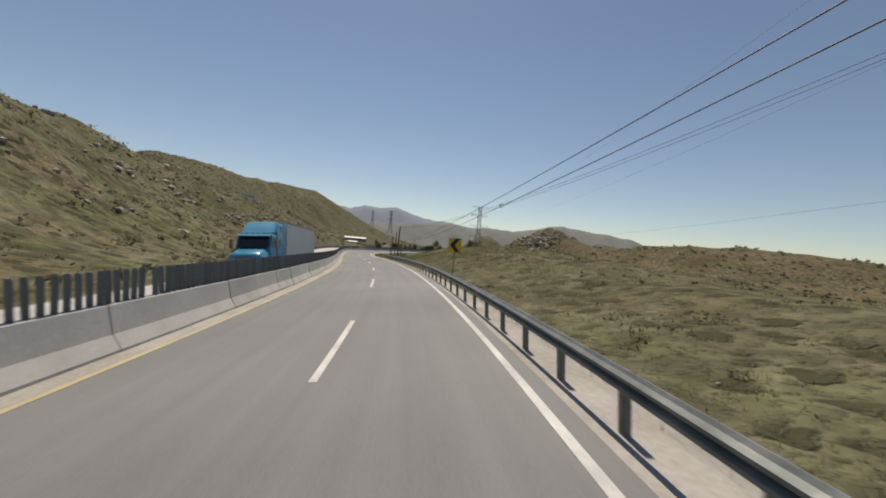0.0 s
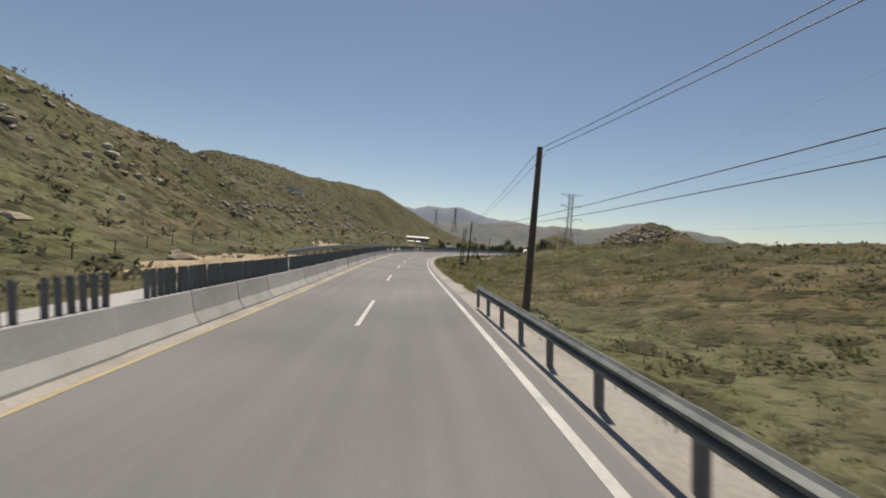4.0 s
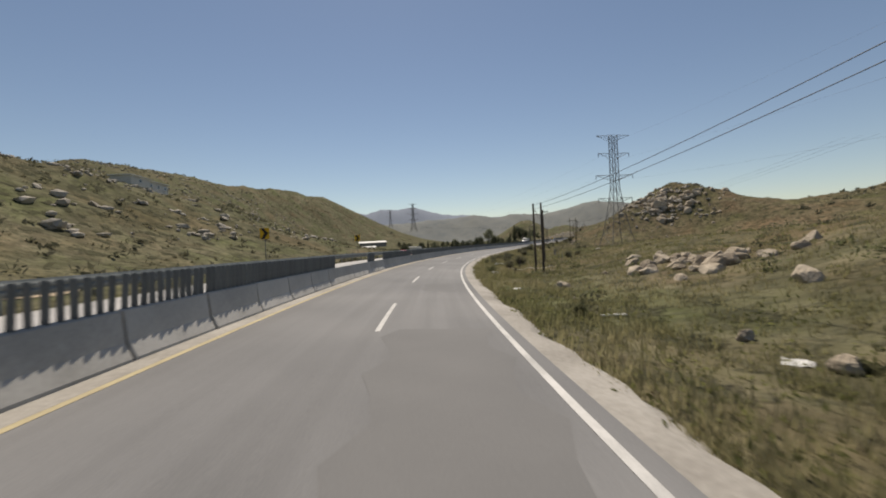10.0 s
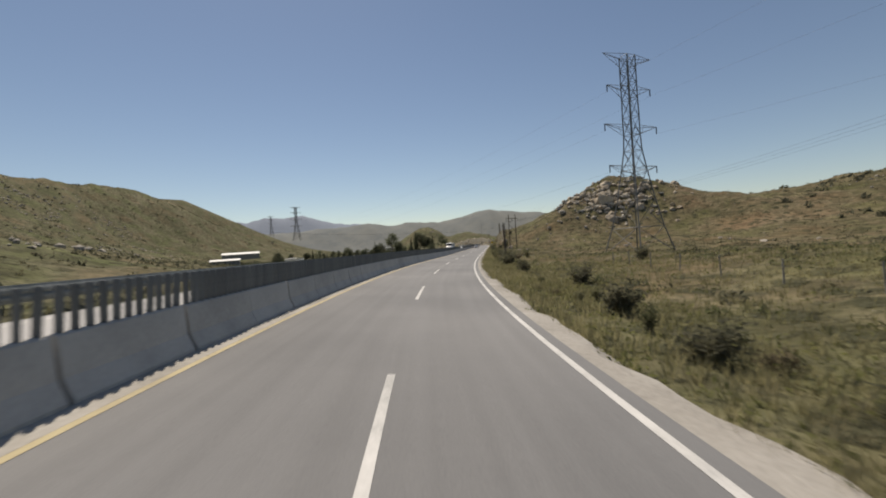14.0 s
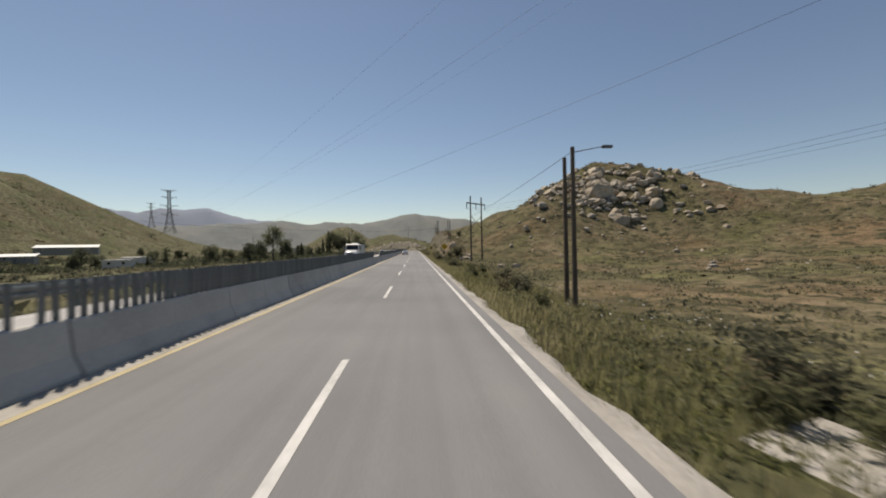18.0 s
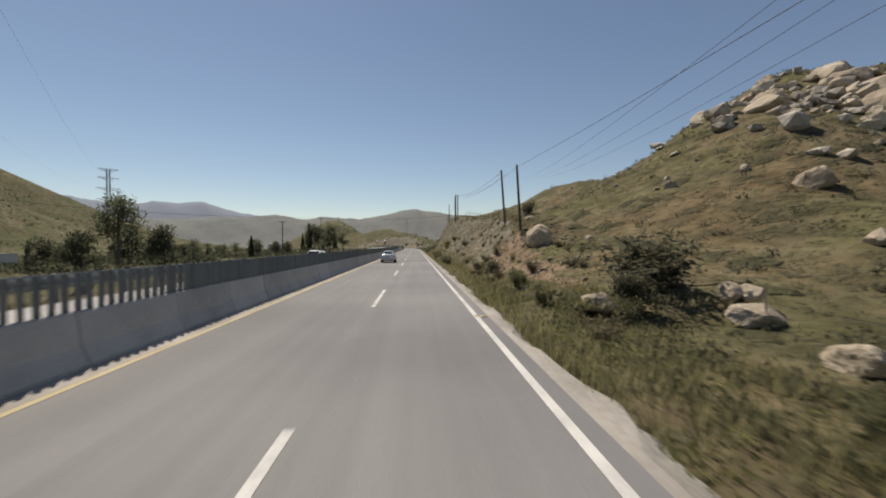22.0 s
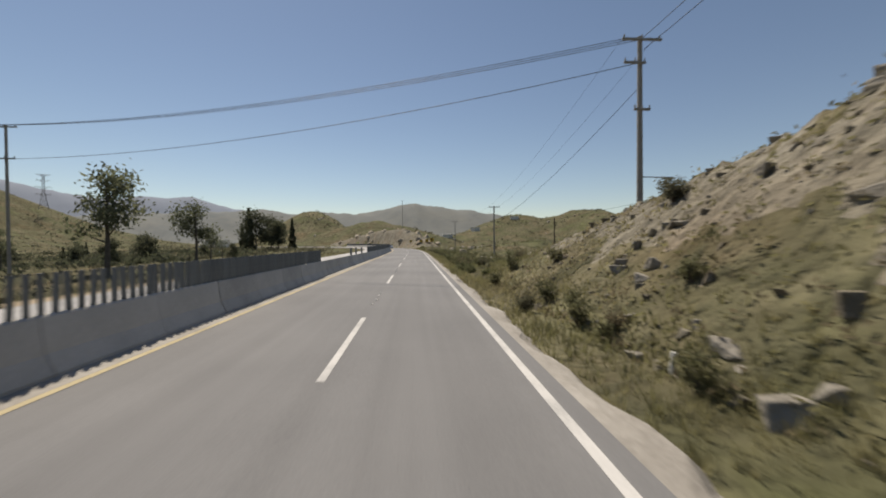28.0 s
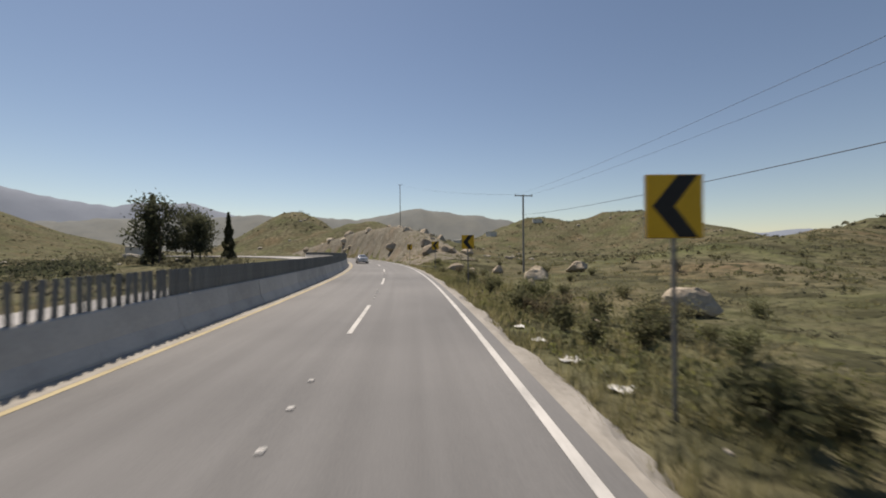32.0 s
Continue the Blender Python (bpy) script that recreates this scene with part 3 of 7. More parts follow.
strip("pavement", 78, 250, 0.75, [(2.1, -0.012), (2.6, -0.04), (2.95, -0.1), (3.5, -0.5)], M_SHOULDER, "dusty pale gravel and concrete verge", wobble=ragged)
strip("pavement", 250, S1, 0.75, [(2.1, -0.012), (2.35, -0.03), (2.62, -0.1), (3.15, -0.5)], M_SHOULDER, "narrow dusty pale gravel and concrete verge", wobble=ragged)
strip("trim", S0, S1, 3, [(-5.95, 0.012), (-5.5, 0.008)], M_SHOULDER, "dusty strip at the foot of the median barrier")
strip("yellow_line", S0, S1, 3, [(-5.5, 0.006), (-5.36, 0.006)], M_YELLOW, "faded yellow edge line")
strip("edge_line", S0, S1, 3, [(1.7, 0.006), (1.85, 0.006)], M_WHITE, "worn white edge line")
strip("edge_line", S0, S1, 3, [(-13.2, 0.006), (-13.06, 0.006)], M_WHITE, "worn white edge line")
for i in range(-5, 52):
    b = min(2.7, max(0, 0.36 * (i - 24)))
    if 6.7 + i * 15.5 < S1 - 8:
        strip("lane_dash", 6.7 + i * 15.5 - b, 12.2 + i * 15.5 - b, 1.3, [(-1.67, 0.006), (-1.53, 0.006)], M_WHITE, "worn white lane dash")
        strip("lane_dash", 9 + i * 15.5, 14.3 + i * 15.5, 1.3, [(-9.8, 0.006), (-9.66, 0.006)], M_WHITE, "worn white lane dash")
# patched asphalt in the banked bend
strip("road_patch", 152, 162, 1, [(-1.2, 0.005), (1.3, 0.005)], mat("fresh_asphalt", [(0.115, 0.116, 0.117), (0.155, 0.155, 0.155)], 0.4, 30, 0.85, 0.2, world_space=True), "darker patch of newer asphalt", wobble=lambda s, j: 0.25 * math.sin(s * 2.1 + j))
strip("road_patch", 172, 176, 1, [(-0.7, 0.005), (0.9, 0.005)], bpy.data.materials["fresh_asphalt"], "darker patch of newer asphalt", wobble=lambda s, j: 0.2 * math.sin(s * 3 + j))


# round iron cover in the driving lane
cover = thing("manhole_cover", road(461.7, 0.5, 0.004), way(461.7), "round dark iron cover set in the asphalt", "manhole cover")
part("plate", rod((0, 0, 0), (0, 0, 0.008), 0.25, 0.25, 24), cover, bpy.data.materials["fresh_asphalt"])
bm = bmesh.new()
rim_ = [[bm.verts.new((r_ * math.cos(2 * math.pi * i / 28), r_ * math.sin(2 * math.pi * i / 28), z_)) for r_, z_ in ((0.255, 0.0), (0.255, 0.012), (0.33, 0.012), (0.34, 0.0))] for i in range(28)]
for i in range(28):
    for j in range(3):
        bm.faces.new((rim_[i][j], rim_[i][j + 1], rim_[(i + 1) % 28][j + 1], rim_[(i + 1) % 28][j]))
bmesh.ops.recalc_face_normals(bm, faces=bm.faces)
part("rim", bm, cover, M_TYRE)


# rock cutting, a finer broken sheet
def cutting(s0, s1, step, across):
    ss, us = np.arange(s0, s1 + 0.01, step), np.concatenate([np.arange(4.4, 12, across), np.arange(12.4, 16.5, 0.6)])
    n, k = len(ss), len(us)
    base = np.array([[tuple(road(s, u)) for u in us] for s in ss]).reshape(-1, 3)
    z = land(base[:, 0], base[:, 1])
    S, U = np.meshgrid(ss, us, indexing="ij")
    S, U = S.ravel(), U.ravel()
    brow = np.interp(S, [b[0] for b in BROW], [b[1] for b in BROW])
    amp = np.clip(brow / 3, 0.08, 1.0) * (0.2 * ease(4.4, 5.6, U) + 0.42 * ease(6.0, 8.5, U)) * (1 - 0.8 * ease(12.5, 16, U)) * (0.9 - 0.38 * ease(497, 510, S))
    off = np.zeros(len(S))
    side = np.zeros(len(S))
    for i, (s, u) in enumerate(zip(S, U)):
        p = Vector((s, u * 1.4 + z[i] * 0.8, z[i]))
        c = noise.cell(p * 0.55) + 0.6 * noise.cell(Vector((p.y, p.x, 3)) * 1.3)
        r = noise.turbulence(p * 0.35, 4, True)
        lay = Vector((p.x * 0.5 + p.z * 0.9, p.y * 0.9, p.z * 2.2 - p.x * 0.6))
        bed = p.z * 1.15 - s * 0.42 + u * 0.25 + 0.8 * noise.noise(p * 0.4)
        ledge = (bed % 1.0) ** 2 * (0.5 + 0.5 * noise.noise(Vector((s * 0.3, bed // 1.0, 4))))
        off[i] = 0.45 * (r - 0.6) + 0.12 * c + 0.16 * noise.noise(p * 2.6) + 0.25 * abs(noise.noise(lay)) + 0.1 * noise.cell(lay * 2.2) + 0.55 * ledge
        side[i] = 0.4 * noise.noise(p * 0.9 + Vector((9, 2, 1)))
    z = z + amp * off - 0.15 * (1 - ease(4.4, 5.2, U)) - 0.5 * ease(15.2, 16.4, U)
    pts = np.stack([base[:, 0] + side * amp, base[:, 1] + side * amp, z], 1)
    idx = (np.arange(n - 1)[:, None] * k + np.arange(k - 1)).ravel()
    me = mesh("rock_cutting", pts, np.stack([idx, idx + 1, idx + k + 1, idx + k], 1), M_CUT)
    # grass has grown over the foot and the brow, and red soil shows under the first bank
    edge = 0.9 * wavy(base[:, 0], base[:, 1], 7, 141) + 0.7 * wavy(base[:, 0], base[:, 1], 2.2, 142)
    foot = np.interp(S, [396, 410, 425, 440, 495, 510, 538], [6.4, 6.4, 5.7, 5.0, 5.0, 6.9, 8.2])
    top = np.interp(S, [396, 404, 425, 440, 495, 515, 538], [7.3, 8.4, 10, 11.4, 11.8, 10.6, 9])
    kind = np.where((U < foot + 0.6 * edge) | (U > top + 0.8 * edge), 1, np.where((S < 417 + 3 * edge) & (S > 396), 2, 0))
    me.materials.append(M_GROUND)
    me.materials.append(M_REDSOIL)
    if s0 < 600:
        me.polygons.foreach_set("material_index", kind[idx].astype(np.int32))
    return tagged(new("rock_cutting", me), "broken brown rock and soil face of the road cutting", "rock face", kind="structure")


cutting(396, 538, 0.24, 0.2)
cutting(662, 788, 0.7, 0.5)


# distant mountains; their haze is painted into the material colours
def ridge(name, rows, dist, deep, m, label, seed):
    az = np.arange(rows[0][0], rows[-1][0], 0.35)
    el = np.interp(az, [r[0] for r in rows], [r[1] for r in rows])
    g = np.random.default_rng(seed)
    el = el + np.convolve(g.normal(0, 0.004, len(az) + 6), np.ones(7) / 7, "valid")[:len(az)]
    vs = []
    steps = 9
    for j in range(steps):
        q = j / (steps - 1)
        d = dist - deep * (1 - q)
        for a, e in zip(az, el):
            top = e * dist
            zz = -12 + (top + 12) * ease(0, 1, q) + (1 - q) * q * 30 * math.sin(a * 1.7 + j * 2.3)
            vs.append((-85 + d * math.sin(radians(a)), 200 + d * math.cos(radians(a)), 3 + zz))
    k = len(az)
    fs = [(j * k + i, j * k + i + 1, (j + 1) * k + i + 1, (j + 1) * k + i) for j in range(steps - 1) for i in range(k - 1)]
    tagged(new(name, mesh(name, vs, fs, m, True)), label, "mountains", kind="structure")


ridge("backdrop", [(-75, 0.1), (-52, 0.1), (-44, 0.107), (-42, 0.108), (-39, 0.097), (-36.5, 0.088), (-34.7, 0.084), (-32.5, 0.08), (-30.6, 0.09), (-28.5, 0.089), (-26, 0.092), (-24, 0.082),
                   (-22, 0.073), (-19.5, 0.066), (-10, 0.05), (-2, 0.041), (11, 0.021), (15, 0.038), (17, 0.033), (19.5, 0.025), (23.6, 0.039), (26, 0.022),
                   (40, 0.03), (60, 0.035), (90, 0.03)], 3600, 900, M_FARHILL_HAZE, "distant mountains with blue haze painted into their colour", 1)
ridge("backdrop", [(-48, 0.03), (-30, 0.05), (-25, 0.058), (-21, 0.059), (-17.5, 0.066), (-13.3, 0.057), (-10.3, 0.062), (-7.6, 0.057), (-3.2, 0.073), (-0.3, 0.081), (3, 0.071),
                   (6.5, 0.065), (9, 0.058), (14, 0.02), (20, 0.012), (45, 0.01), (70, 0.01)], 1900, 500, M_MIDHILL_HAZE, "grey-green hills across the valley with haze painted into their colour", 2)
# ---- things along the road ----
def ground_at(x, y):
    return float(land(np.array([x]), np.array([y]))[0])


def on_ground(s, u, sink=0.05):
    p = road(s, u)
    return Vector((p.x, p.y, ground_at(p.x, p.y) - sink))


def road_pose(s, u, up=0.0, extra=0.0):
    p = road(s, u, up)
    return pose(p.x, p.y, p.z, float(np.interp(s, _s, _grade)), float(np.interp(s, _s, _bank)), -way(s) + extra)


# median barrier: concrete segments, each with its own row of glare blades
def barrier_mesh():
    prof = [(-0.33, -0.1), (-0.33, 0.07), (-0.175, 0.38), (-0.09, 0.97), (-0.06, 1.0), (0.06, 1.0), (0.09, 0.97), (0.175, 0.38), (0.33, 0.07), (0.33, -0.1)]
    bm = bmesh.new()
    ends = []
    for y, k in ((-1.485, 0.96), (-1.46, 1.0), (1.46, 1.0), (1.485, 0.96)):
        ends.append([bm.verts.new((x * k, y, z if z < 0 else z * (0.5 + k / 2))) for x, z in prof])
    n = len(prof)
    for a, b in zip(ends, ends[1:]):
        for i in range(n):
            j = (i + 1) % n
            bm.faces.new((a[i], a[j], b[j], b[i]))
    bm.faces.new(ends[0][::-1])
    bm.faces.new(ends[-1])
    bmesh.ops.recalc_face_normals(bm, faces=bm.faces)
    return bm_mesh("concrete_barrier", bm, M_CONCRETE)


def blade_mesh():
    bm = bmesh.new()
    prof = [(-0.075, 0), (0.075, 0), (0.075, 0.66), (0.06, 0.7), (-0.06, 0.7), (-0.075, 0.66)]
    f, b = [bm.verts.new((x, -0.014, z)) for x, z in prof], [bm.verts.new((x, 0.014, z)) for x, z in prof]
    bm.faces.new(f)
    bm.faces.new(b[::-1])
    for i in range(6):
        j = (i + 1) % 6
        bm.faces.new((f[j], f[i], b[i], b[j]))
    bmesh.ops.recalc_face_normals(bm, faces=bm.faces)
    return bm_mesh("glare_blade", bm, M_SLAT)


GAPS = [(49.6, 51), (54, 55.4), (60.5, 63), (66, 67), (135, 136.8), (141.5, 145.5), (149, 155.5), (175.5, 185.4), (188, 192), (208, 209.2), (280, 280.4),
        (358.4, 368.3), (536, 548.4), (549, 551.8), (552.1, 556), (556.5, 562), (651, 652)]
BARRIER, BLADE = barrier_mesh(), blade_mesh()
for i in range(-24, 246):
    s = 3.0 * i + 1.5
    seg = new("concrete_barrier", BARRIER)
    seg.matrix_world = road_pose(s, -6.27 + ws.uniform(-0.02, 0.02), 0, ws.uniform(-0.25, 0.25))
    tagged(seg, "grey concrete median barrier segment topped with plastic glare blades", "barrier", "median barrier segments")
    for k in range(11):
        y = (k - 5) * 0.2727
        if any(a < s + y < b for a, b in GAPS) or ws.random() < 0.012:
            continue
        bl = new("glare_blade", BLADE)
        bl.parent = seg
        bl.matrix_basis = pose(0, y, 0.995, ws.uniform(-2, 2), ws.uniform(-2, 2), -13 + ws.uniform(-5, 5))


# guardrails
def guardrail(s0, s1, u, face, post_step, label, group, tall=1.0):
    wave = [(0, 0.5), (0.03, 0.53), (0.08, 0.56), (0.08, 0.6), (0.02, 0.64), (0.08, 0.68), (0.08, 0.72), (0.03, 0.76), (0, 0.8), (-0.012, 0.8), (0.06, 0.7), (0.0, 0.64), (0.06, 0.58), (-0.012, 0.5)]
    if tall > 1:
        wave = [(a, 0.5 + (h - 0.5) * tall) for a, h in wave]
    base = road(s0, u)
    rail = thing("guardrail", base, way(s0), label, "guardrail", group)
    inv = rail.matrix_world.inverted()
    s = s0
    while s < s1 - 1:
        e = min(s + 16, s1)
        n = 9
        vs = [inv @ road(s + (e + 0.12 - s) * q / (n - 1), u + face * a, h) for q in range(n) for a, h in wave]
        k = len(wave)
        fs = [(q * k + j, q * k + (j + 1) % k, (q + 1) * k + (j + 1) % k, (q + 1) * k + j) for q in range(n - 1) for j in range(k)]
        part("beam", mesh("beam", vs, fs, M_RAIL), rail)
        s = e
    post = bm_mesh("post", box(-0.05, 0.05, -0.07, 0.07, -0.9, 0.74 if tall <= 1 else 1.0, 0.008), M_RAIL)
    s = s0 + 0.6
    while s < s1:
        po = new("post", post)
        po.parent = rail
        po.matrix_basis = inv @ road_pose(s, u - face * 0.09)
        s += post_step
    return rail


guardrail(-40, 73, 2.42, -1, 2.0, "weathered dark steel guardrail with posts along the verge", "guardrails")
guardrail(103, 477, -14.1, 1, 3.8, "tall steel guardrail beyond the opposite carriageway", "guardrails", 1.95)


# signs
def chevron_sign(s, u, mid, flip, label):
    """A yellow plate with a black chevron on a post; it faces the oncoming driver of this side."""
    p = on_ground(s, u)
    z = road(s, u).z + mid
    ob = thing("chevron_sign", p, way(s) + 4, label, "road sign", "chevron signs")
    h = z - p.z
    part("post", rod((0, 0.03, 0), (0, 0.03, h + 0.3), 0.035, 0.035, 8), ob, M_STEEL)
    plate = part("plate", box(-0.42, 0.42, -0.02, 0.01, h - 0.47, h + 0.47, 0.008), ob, M_SIGNY, "yellow plate")
    part("back_box", box(-0.425, 0.425, 0.011, 0.06, h - 0.475, h + 0.475, 0.01), ob, M_STEEL)
    bm = bmesh.new()
    k = -1 if flip else 1
    pts = [(0.34, 0.46), (0.04, 0.46), (-0.34, 0.0), (0.04, -0.46), (0.34, -0.46), (-0.01, 0.0)]
    f = [bm.verts.new((k * x, -0.024, h + y)) for x, y in pts]
    g = [bm.verts.new((k * x, -0.02, h + y)) for x, y in pts]
    bm.faces.new((f[0], f[1], f[2], f[5]))
    bm.faces.new((f[5], f[2], f[3], f[4]))
    for i in range(6):
        j = (i + 1) % 6
        bm.faces.new((f[i], f[j], g[j], g[i]))
    bmesh.ops.recalc_face_normals(bm, faces=bm.faces)
    part("chevron", bm, plate, M_BLACK, "black chevron")
    return ob


chevron_sign(26.8, 3.6, 2.3, False, "yellow sign with black chevron behind the guardrail")
for s, u in ((603.4, 3.95), (625, 4.2), (646, 4.6), (668, 4.6)):
    chevron_sign(s, u, 2.85 if s < 610 else 2.75, False, "yellow sign with black chevron beside the verge")
for s, u in ((138.5, -15.8), (185.7, -15.2), (211, -15.0)):
    chevron_sign(s, u, 3.3, True, "yellow chevron sign beyond the opposite carriageway")


def warning_sign(s, u, mid):
    p = on_ground(s, u)
    h = road(s, u).z + mid - p.z
    ob = thing("warning_sign", p, way(s) + 5, "yellow diamond warning sign with a black curve arrow", "road sign")
    part("post", rod((0, 0.03, 0), (0, 0.03, h + 0.35), 0.035, 0.035, 8), ob, M_STEEL)
    bm = box(-0.38, 0.38, -0.015, 0.01, -0.38, 0.38, 0.01)
    bmesh.ops.rotate(bm, cent=(0, 0, 0), matrix=Matrix.Rotation(radians(45), 3, "Y"), verts=bm.verts)
    bmesh.ops.translate(bm, vec=(0, 0, h), verts=bm.verts)
    plate = part("plate", bm, ob, M_SIGNY)
    bm = box(0.02, 0.1, -0.022, -0.016, h - 0.3, h - 0.02)
    box(-0.12, 0.1, -0.0222, -0.0162, h - 0.02, h + 0.06, 0, bm)
    box(-0.14, -0.06, -0.0224, -0.0164, h + 0.0, h + 0.28, 0, bm)
    part("arrow", bm, plate, M_BLACK)


warning_sign(361, 4.3, 2.4)


# poles and cables
def cable(a, b, sag, r=0.018, name="cable", group="overhead cables"):
    a, b = Vector(a), Vector(b)
    cu = bpy.data.curves.new(name, "CURVE")
    cu.dimensions, cu.bevel_depth, cu.bevel_resolution = "3D", r, 1
    sp = cu.splines.new("POLY")
    sp.points.add(20)
    for i in range(21):
        q = i / 20
        p = a.lerp(b, q)
        sp.points[i].co = (p.x, p.y, p.z - 4 * sag * q * (1 - q), 1)
    cu.materials.append(M_WIRE)
    return tagged(new(name, cu), "thin black overhead cable between poles", "cable", group)


def pole(s, u, top, r=0.13, m=None, lean=(0.0, 0.0), arms=(), group="utility poles", label="dark weathered wooden utility pole"):
    """A round pole, top metres above the road there; arms: (drop from the top, length, along the road or across, offset)."""
    m = m or M_WOOD
    p = on_ground(s, u, 0.3)
    h = road(s, 0).z + top - p.z
    ob = thing("utility_pole", p, way(s), label, "utility pole", group)
    part("shaft", rod((0, 0, 0), (lean[0], lean[1], h), r, r * 0.72, 12), ob, m)
    for d, length, along, off in arms:
        z = h - d
        cx, cy = lean[0] * z / h, lean[1] * z / h
        bm = box(-length / 2, length / 2, -0.06, 0.06, -0.06, 0.06, 0.01) if not along else box(-0.06, 0.06, -length / 2, length / 2, -0.06, 0.06, 0.01)
        bmesh.ops.translate(bm, vec=(cx + (0 if along else off), cy + (off if along else 0) - (0 if along else r + 0.06), z), verts=bm.verts)
        arm = part("crossarm", bm, ob, m)
        for k in (-0.45, 0.0, 0.45):
            x, y = (cx + off + k * length, cy - r - 0.06) if not along else (cx, cy + off + k * length)
            part("insulator", rod((x, y, z + 0.06), (x, y, z + 0.24), 0.045, 0.03, 8), arm, M_POLE)
    tip = ob.matrix_world @ Vector((lean[0], lean[1], h))
    return ob, tip


tips = {}
_, tips["a0"] = pole(2.1, 15.3, 10.4)
_, tips["b0"] = pole(1.4, 3.95, 5.1)
_, tips["a1"] = pole(71, 3.9, 6.1, 0.14, lean=(0.2, 0.5))
main, tips["a2"] = pole(138.9, 9.5, 8.2, 0.16, lean=(0.35, 0.2))
h2 = tips["a2"].z - main.location.z
part("brace", rod((0.2, 0.1, h2 * 0.62), (3.8, 1.5, -0.2), 0.1, 0.12, 10), main, M_WOOD, "slanting brace pole")
_, tips["a2b"] = pole(138.8, 8.0, 6.5, lean=(0.4, 0.2))
_, tips["a2c"] = pole(138.3, 8.45, 6.6, lean=(0.35, 0.2))
stake = new("stake", bm_mesh("stake", rod((0, 0, -0.3), (0.06, 0, 1.15), 0.07, 0.06, 8), M_WOOD))
stake.matrix_world = Matrix.Translation(on_ground(137.0, 8.9, 0))
tagged(stake, "short dark wooden stake in the grass beside the poles", "stake")
_, tips["a3"] = pole(196.2, 9.9, 6.6)
_, tips["a3b"] = pole(195.4, 10.6, 6.6)
_, tips["a4"] = pole(215.6, 13.3, 7.3, 0.13, arms=((0.4, 0.9, False, 0.3),))
_, tips["a5"] = pole(316.8, 7.1, 6.7, 0.13)
_, tips["a5b"] = pole(318.6, 7.4, 6.6)
street = new("street_lamp")
street.matrix_world = Matrix.Translation(tips["a5"] - Vector((0, 0, 0.25)))
tagged(street, "small lamp on a thin arm atop a wooden pole", "street lamp")
part("arm", rod((0, 0, 0), (1.5, 0, 0.28), 0.025, 0.02, 8), street, M_STEEL)
part("head", box(1.4, 1.9, -0.1, 0.1, 0.2, 0.33, 0.03), street, M_STEEL)
_, tips["q2"] = pole(418.7, 10.3, 10.2, 0.14, lean=(-0.1, 1.0))
_, tips["q1"] = pole(425.7, 10.3, 11.0, 0.14, lean=(-0.1, 1.4))
_, tips["q3"] = pole(473.6, 9.4, 13.9, 0.14)
_, tips["q3b"] = pole(472.8, 9.8, 13.8, 0.13)
_, tips["q3c"] = pole(477.3, 9.6, 13.9, 0.12)
_, tips["q4"] = pole(495.3, 9.7, 13.8, 0.13)
up, tips["u1"] = pole(530.5, 12.2, 13.3, 0.17, M_POLE, arms=((0.25, 2.2, False, 0.0), (1.5, 1.2, False, -0.4), (4.0, 0.9, False, 0.0)), label="tall grey concrete utility pole with crossarms")
hu = tips["u1"].z - up.location.z
arm = part("lamp_arm", rod((0, 0, hu - 7.6), (1.7, -0.1, hu - 7.65), 0.03, 0.025, 8), up, M_STEEL)
part("lamp_head", box(1.45, 1.85, -0.2, 0.0, hu - 7.76, hu - 7.62, 0.03), arm, M_STEEL)
_, tips["u2"] = pole(577.8, 13.4, 8.3, 0.15, M_POLE, arms=((0.15, 1.9, False, 0.0), (2.6, 0.9, False, -0.3)), label="grey concrete utility pole with a crossarm")
sp, tips["u2b"] = pole(583, 25.8, 6.6, 0.14, label="short dark wooden utility pole with a coil of cable")
_, tips["w1"] = pole(650, 17.5, 9.6, 0.15, M_POLE, arms=((0.15, 2.6, False, 0.0),), label="grey concrete utility pole with a crossarm")
_, tips["w2"] = pole(742, 30, 27, 0.16, M_POLE, arms=((0.2, 2.0, False, 0.0),), label="grey concrete utility pole with a crossarm")
_, tips["l1"] = pole(550.7, -39.0, 13.7, 0.16, M_POLE, arms=((0.2, 2.4, False, 0.0), (3.2, 2.0, False, 0.0)), label="grey concrete utility pole with two crossarms")
_, tips["l2"] = pole(478, -31.5, 8.2, 0.14, arms=((0.2, 1.8, False, 0.0),))
_, tips["l3"] = pole(492, -75, 9.0, 0.14)


def coil(p, r, label):
    """A hanging coil of spare cable."""
    bm = bmesh.new()
    n, k = 20, 6
    for loop in range(3):
        rr, dx = r * (1 - 0.09 * loop), 0.03 * loop
        ring = [[bm.verts.new((dx + 0.02 * math.sin(a2), (rr + 0.02 * math.cos(a2)) * math.cos(a1), (rr + 0.02 * math.cos(a2)) * math.sin(a1)))
                 for a2 in [2 * math.pi * j / k for j in range(k)]] for a1 in [2 * math.pi * i / n for i in range(n)]]
        for i in range(n):
            for j in range(k):
                bm.faces.new((ring[i][j], ring[(i + 1) % n][j], ring[(i + 1) % n][(j + 1) % k], ring[i][(j + 1) % k]))
    bmesh.ops.recalc_face_normals(bm, faces=bm.faces)
    ob = new("cable_coil", bm_mesh("cable_coil", bm, M_WIRE))
    ob.matrix_world = pose(*p, 0, 0, 70)
    return tagged(ob, label, "cable coil")


def run(names, drops, sag, r=0.016):
    for a, b in zip(names, names[1:]):
        for d, o in drops:
            off = Vector((o, 0, -d))
            cable(tips[a] + off, tips[b] + off, sag, r)


